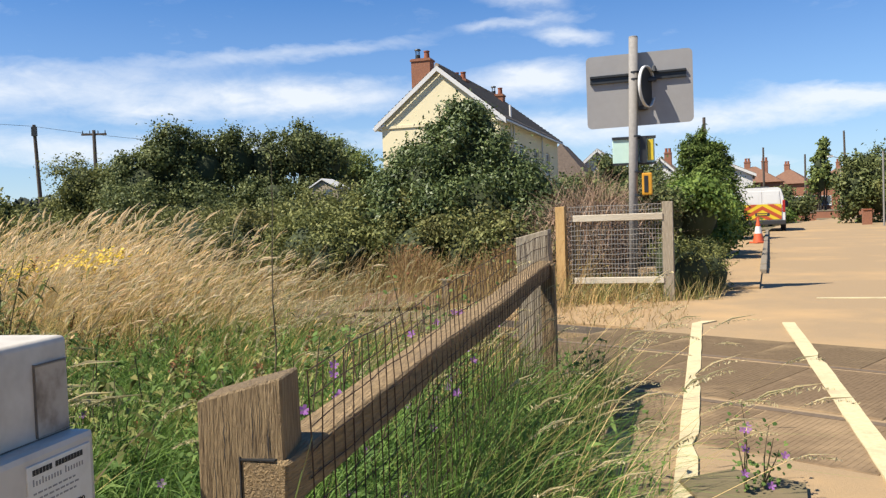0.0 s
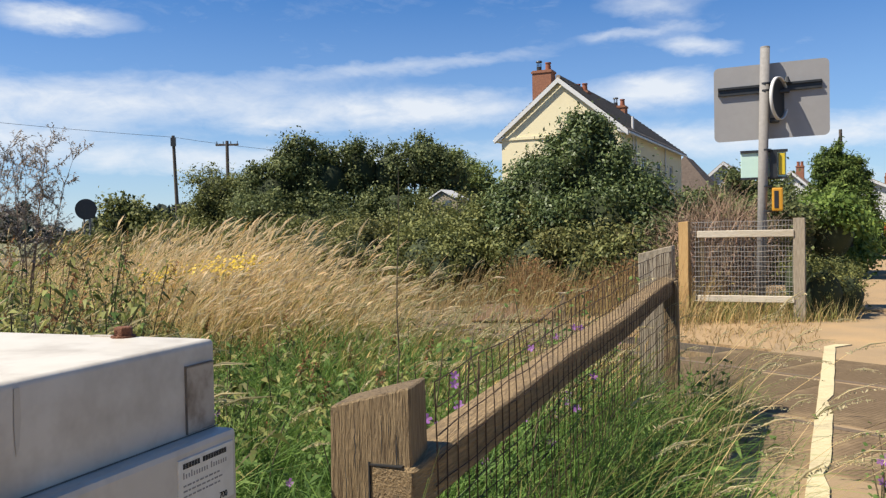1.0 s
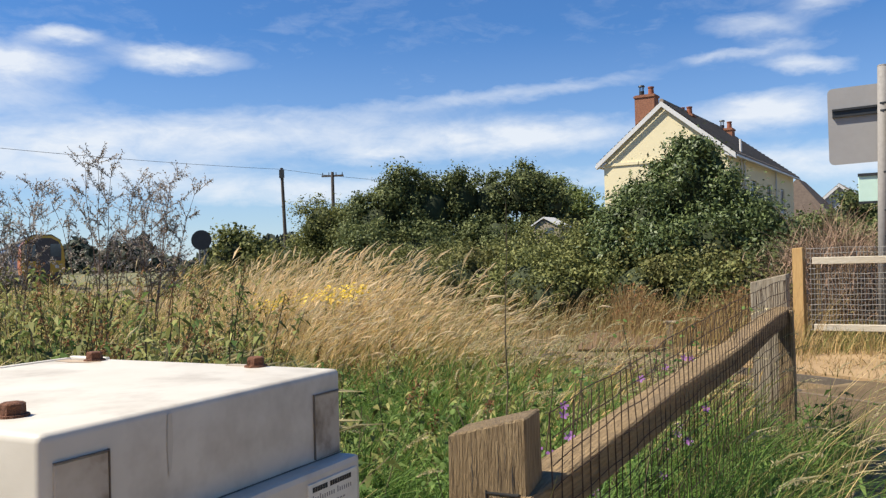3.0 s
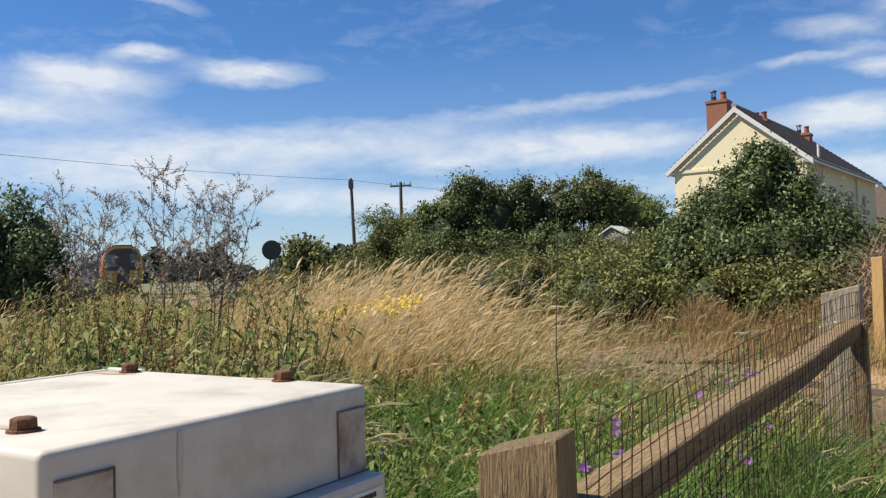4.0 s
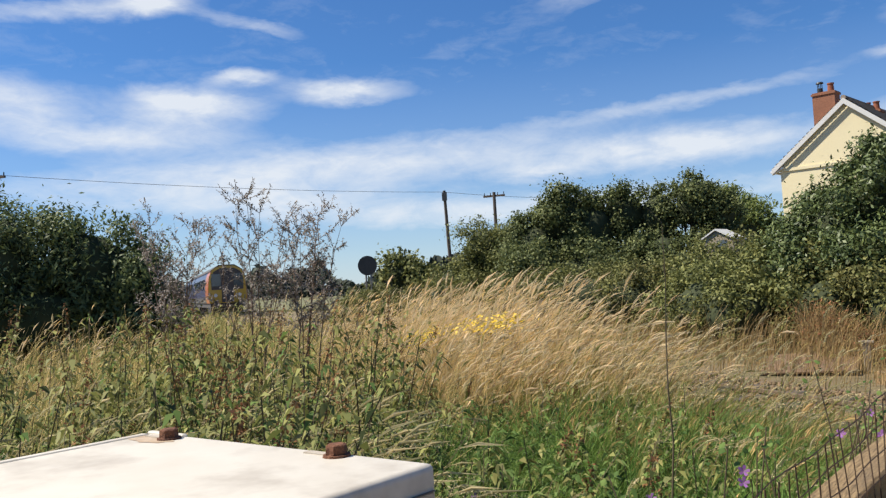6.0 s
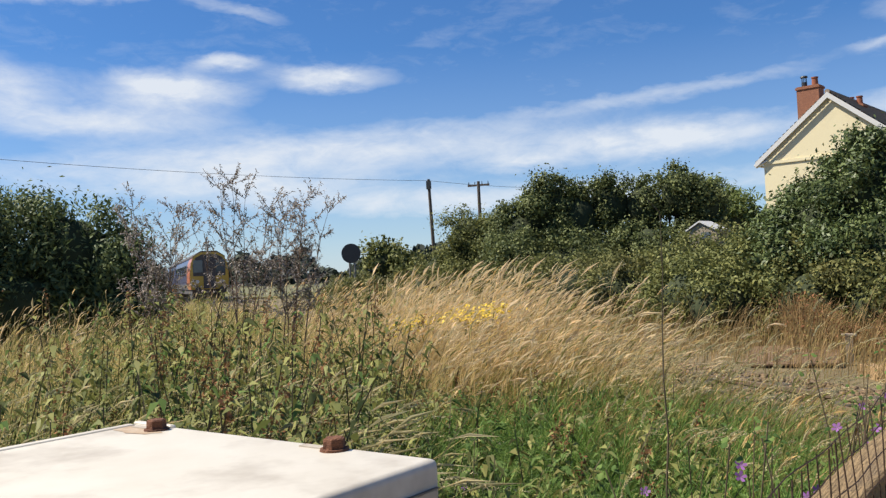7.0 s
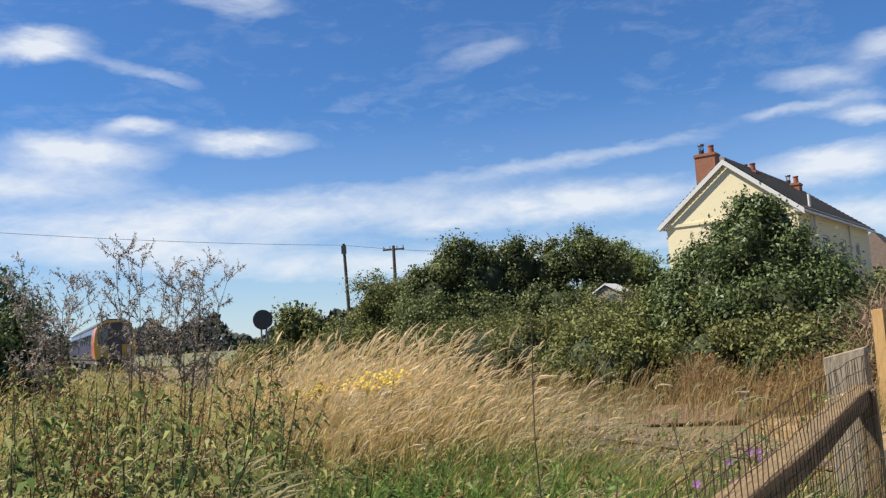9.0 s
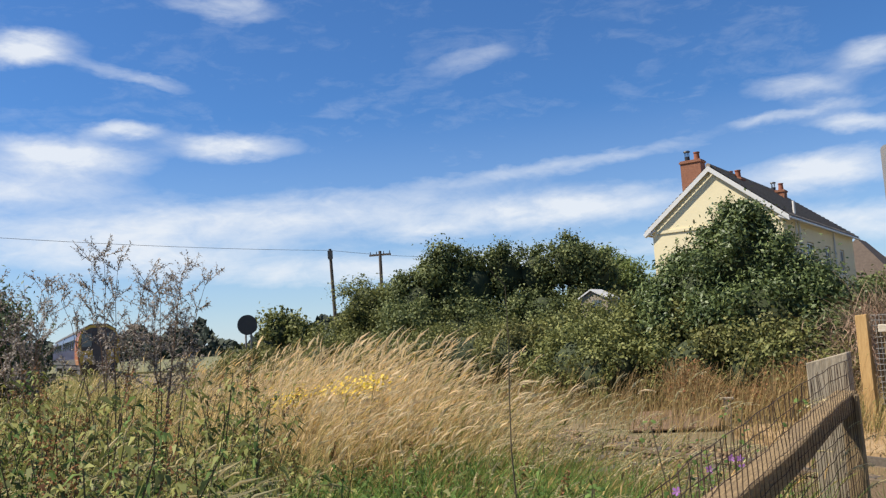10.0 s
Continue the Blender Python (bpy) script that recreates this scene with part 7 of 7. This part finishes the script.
# ---- houses along the lane ----
def lane_house(label, x, y, yaw, w, d, eave, ridge, wallm, roofm, hip=True, wins=True, stacks=((0, 0.5),)):
    """w along local x, d deep; the front faces local -y."""
    root = thing("house", label, "house", pose(x, y, GZ, 0, 0, yaw), "houses along the lane")
    bm = bm_new()
    if hip:
        box(bm, -w / 2, w / 2, 0, d, 0, eave)
    else:
        prism(bm, [(-w / 2, 0), (w / 2, 0), (w / 2, eave), (0, ridge - 0.08), (-w / 2, eave)], 0, d)
    part("wall", bm, wallm, root)
    o = 0.3
    bm = bm_new()
    if hip:
        r = min(w, d) / 2
        low = [(-w / 2 - o, -o), (w / 2 + o, -o), (w / 2 + o, d + o), (-w / 2 - o, d + o)]
        lv = [bm.verts.new((a, b, eave - 0.05)) for a, b in low]
        if w >= d:
            tv = [bm.verts.new((-w / 2 + r, d / 2, ridge)), bm.verts.new((w / 2 - r, d / 2, ridge))]
            bm.faces.new((lv[0], lv[1], tv[1], tv[0]))
            bm.faces.new((lv[2], lv[3], tv[0], tv[1]))
            bm.faces.new((lv[1], lv[2], tv[1]))
            bm.faces.new((lv[3], lv[0], tv[0]))
        else:
            tv = [bm.verts.new((0, r, ridge)), bm.verts.new((0, d - r, ridge))]
            bm.faces.new((lv[0], lv[1], tv[0]))
            bm.faces.new((lv[1], lv[2], tv[1], tv[0]))
            bm.faces.new((lv[2], lv[3], tv[1]))
            bm.faces.new((lv[3], lv[0], tv[0], tv[1]))
        bm.faces.new(lv[::-1])
        part("roof", bm, roofm, root)
    else:
        for s in (-1, 1):
            bm = bm_new()
            sl = (ridge - eave) / (w / 2)
            prism(bm, [(s * (w / 2 + o), eave - o * sl), (s * (w / 2 + o), eave - o * sl + 0.12), (0, ridge + 0.10), (0, ridge - 0.02)], -o, d + o)
            part("roof", bm, roofm, root)
        for s in (-1, 1):
            bm = bm_new()
            prism(bm, [(s * (w / 2 + o), eave - o * sl - 0.16), (s * (w / 2 + o), eave - o * sl + 0.06), (0, ridge + 0.05), (0, ridge - 0.17)], -o - 0.05, -o)
            part("bargeboard", bm, M_WHITE, root, "white bargeboard")
    for sx, sy in stacks:
        chimney(root, sx * w, sy * d, eave, ridge + 0.55, 0.6, 0.5, ("pot", "pot"))
    if wins:
        for z0 in ((0.95, 3.2) if eave > 4 else (0.95,)):
            for fx in (-0.28, 0.28):
                wm = Matrix(((1, 0, 0, fx * w), (0, 1, 0, -0.02), (0, 0, 1, z0), (0, 0, 0, 1)))
                window(root, wm, 1.25, 1.15)
            # side towards the lane
            for fy in (0.3, 0.7):
                wm = Matrix(((0, -1, 0, w / 2 + 0.02), (1, 0, 0, fy * d), (0, 0, 1, z0), (0, 0, 0, 1)))
                window(root, wm, 1.1, 1.15)


def houses():
    lane_house("house with a dark tiled roof next to the cream house", 12.3, 57.0, -21, 4.2, 8.0, 3.3, 6.1, M_BRICK, M_BROWNROOF, True, False, ())
    lane_house("white gabled house behind the hedges", 16.9, 63.5, -21, 3.0, 8.0, 4.6, 5.9, M_WHITE, M_ROOF, False, False, ())
    lane_house("white gabled house with a brown roof and red chimney", 24.5, 71.5, -26, 2.6, 5.0, 4.4, 5.6, M_WHITE, M_ROOF, False, False, ((0.2, 0.3),))
    lane_house("white rendered house with a dark roof along the lane", 28.3, 69.0, -24, 6.0, 14.0, 3.9, 5.3, M_WHITE, M_ROOF, False, True, ((0.0, 0.55),))
    lane_house("red brick semi-detached houses with hipped clay roofs", 38.6, 84.5, -30, 5.4, 5.0, 3.6, 5.3, M_BRICK, M_REDROOF, True, True, ((-0.12, 0.5), (0.2, 0.5)))
    lane_house("red brick house with a clay tiled roof at the bend", 49.5, 99.0, -36, 5.0, 5.0, 3.7, 5.6, M_BRICK, M_REDROOF, True, True, ((-0.05, 0.5),))
    lane_house("brick house behind the trees at the end of the lane", 57.5, 101.0, -40, 6.0, 5.0, 3.8, 5.8, M_BRICK, M_REDROOF, True, True, ((-0.1, 0.5),))
    # garden walls at the bend, and verge with gate post
    for x, y, yaw, w in ((30.5, 62.0, -28, 5.0), (37.5, 71.0, -35, 7.0), (45.5, 78.0, -40, 8.0)):
        ob = thing("garden_wall", "low red brick garden wall", "wall", pose(x, y, GZ, 0, 0, yaw), "garden walls")
        bm = bm_new()
        box(bm, -w / 2, w / 2, 0, 0.22, -0.1, 0.5)
        part("brickwork", bm, M_BRICK, ob)
        bm = bm_new()
        box(bm, -w / 2 - 0.03, w / 2 + 0.03, -0.04, 0.26, 0.5, 0.57)
        part("coping", bm, M_KERB, ob, "pale coping")
    ob = thing("gate_pillar", "short red brick gate pillar by the hedge", "pillar", pose(24.9, 41.3, GZ, 0, 0, -25))
    bm = bm_new()
    box(bm, -0.22, 0.22, -0.16, 0.16, -0.1, 0.8)
    part("brickwork", bm, M_BRICK, ob)
    bm = bm_new()
    box(bm, -0.2, 0.2, -0.2, 0.2, 0.8, 0.87)
    part("coping", bm, M_POT, ob)
    g = np.random.default_rng(12)
    n = 9000
    y = g.uniform(20, 60, n)
    x0 = LINE1 - 0.35 + 6.7 + np.clip((y - 20) * 0.045, 0, 9) + np.clip(y - 32, 0, 99) * 0.11
    x = x0 + g.uniform(0.0, 3.0, n)
    p = np.stack([x * RN.x + y * RD.x, x * RN.y + y * RD.y], 1)
    h = g.uniform(0.06, 0.18, n)
    base = np.concatenate([p, np.full((n, 1), GZ - 0.04)], 1)
    v, q, _ = ribbons(base, h, g.normal(0, 0.04, (n, 2)), 1.5, g.uniform(0.04, 0.08, n), 1, 0.4)
    tagged(mesh_arrays("verge_lawn", v, q, M_GREEN), "short green roadside grass verge", "grass", "", "stuff")


# ---- train standing up the line ----
def train():
    root = thing("diesel_train", "orange-nosed diesel railcar on the line beyond the meadow", "train")
    root.matrix_basis = TRACK @ pose(0, 60.0, 0)
    W = 1.36
    sec = [(-1.28, 0.95), (-W, 1.35), (-W, 2.1), (-1.27, 2.85), (-1.05, 3.35), (-0.55, 3.62), (0.55, 3.62), (1.05, 3.35), (1.27, 2.85), (W, 2.1), (W, 1.35), (1.28, 0.95)]

    def hull(y0, y1, mm, name, label, k0=0, k1=12, grow=0.0):
        bm = bm_new()
        prism(bm, [(x * (1 + grow), z) for x, z in sec], y0, y1)
        return part(name, bm, mm, root, label)
    hull(0.0, 3.2, M_TRAINO, "cab", "orange painted cab end")
    hull(3.2, 20.0, M_TRAINB, "coach_body", "blue coach body")
    hull(20.7, 40.0, M_TRAINB, "coach_body", "blue coach body")
    for y0, y1 in ((-0.03, 20.02), (20.68, 40.02)):
        bm = bm_new()
        prism(bm, [(-1.15, 3.24), (-0.56, 3.645), (0.56, 3.645), (1.15, 3.24), (1.10, 3.34), (0.55, 3.70), (-0.55, 3.70), (-1.10, 3.34)], y0, y1)
        part("roof", bm, M_TRAINR, root, "dirty dark roof")
    bm = bm_new()
    prism(bm, [(x * 0.98, z) for x, z in sec], -0.06, 0.0)
    nose = part("front", bm, M_TRAINY, root, "yellow cab front")
    bm = bm_new()
    prism(bm, [(-1.12, 1.9), (1.12, 1.9), (1.15, 2.7), (0.95, 3.2), (0.5, 3.45), (-0.5, 3.45), (-0.95, 3.2), (-1.15, 2.7)], -0.066, -0.058)
    part("mask", bm, M_TRAINR, nose, "dark window surround")
    for x0, x1, lb in ((-1.10, -0.45, "windscreen"), (-0.33, 0.33, "gangway_window"), (0.45, 1.10, "windscreen")):
        bm = bm_new()
        box(bm, x0, x1, -0.080, -0.05, 2.15, 3.05)
        bevel(bm, 0.008)
        part(lb, bm, M_GLASS, nose, "dark windscreen glass")
    bm = bm_new()
    box(bm, -0.42, 0.42, -0.11, -0.06, 1.0, 3.25)
    bevel(bm, 0.02)
    part("gangway_door", bm, M_TRAINR, nose, "dark corridor door")
    for s in (-1, 1):
        bm = bm_new()
        cyl(bm, (s * 0.85, -0.06, 1.5), (s * 0.85, -0.11, 1.5), 0.13, 0.12, 14)
        part("headlight", bm, M_WHITE, nose, "white headlight")
        bm = bm_new()
        cyl(bm, (s * 0.85, -0.06, 0.95), (s * 0.85, -0.55, 0.95), 0.16, 0.2, 12)
        part("buffer", bm, M_TRAINR, nose)
        for y0 in range(4, 38, 3):
            if 18.5 < y0 < 21.5:
                continue
            bm = bm_new()
            box(bm, s * 1.33 - 0.03, s * 1.33 + 0.03, y0 + 0.3, y0 + 2.2, 2.0, 2.75)
            part("side_window", bm, M_GLASS, root, "dark coach window")
    for y in (2.6, 16.5, 23.5, 37.0):
        bm = bm_new()
        box(bm, -1.15, 1.15, y - 1.5, y + 1.5, 0.25, 0.85)
        bg = part("bogie", bm, M_TRAINR, root, "dark bogie")
        for dy in (-1.0, 1.0):
            for s in (-1, 1):
                bm = bm_new()
                cyl(bm, (s * 0.68, y + dy, 0.43), (s * 0.82, y + dy, 0.43), 0.43, 0.43, 18)
                part("wheel", bm, M_STEEL, bg)
    for y0, y1 in ((0.3, 19.8), (20.9, 39.8)):
        bm = bm_new()
        box(bm, -1.2, 1.2, y0, y1, 0.6, 0.97)
        part("underframe", bm, M_TRAINR, root, "dark underframe")
    bm = bm_new()
    box(bm, -0.5, 0.5, 19.9, 20.8, 0.9, 3.2)
    part("corridor_bellows", bm, M_TRIM, root)


trackside()
poles()
van()
cone()
houses()
train()
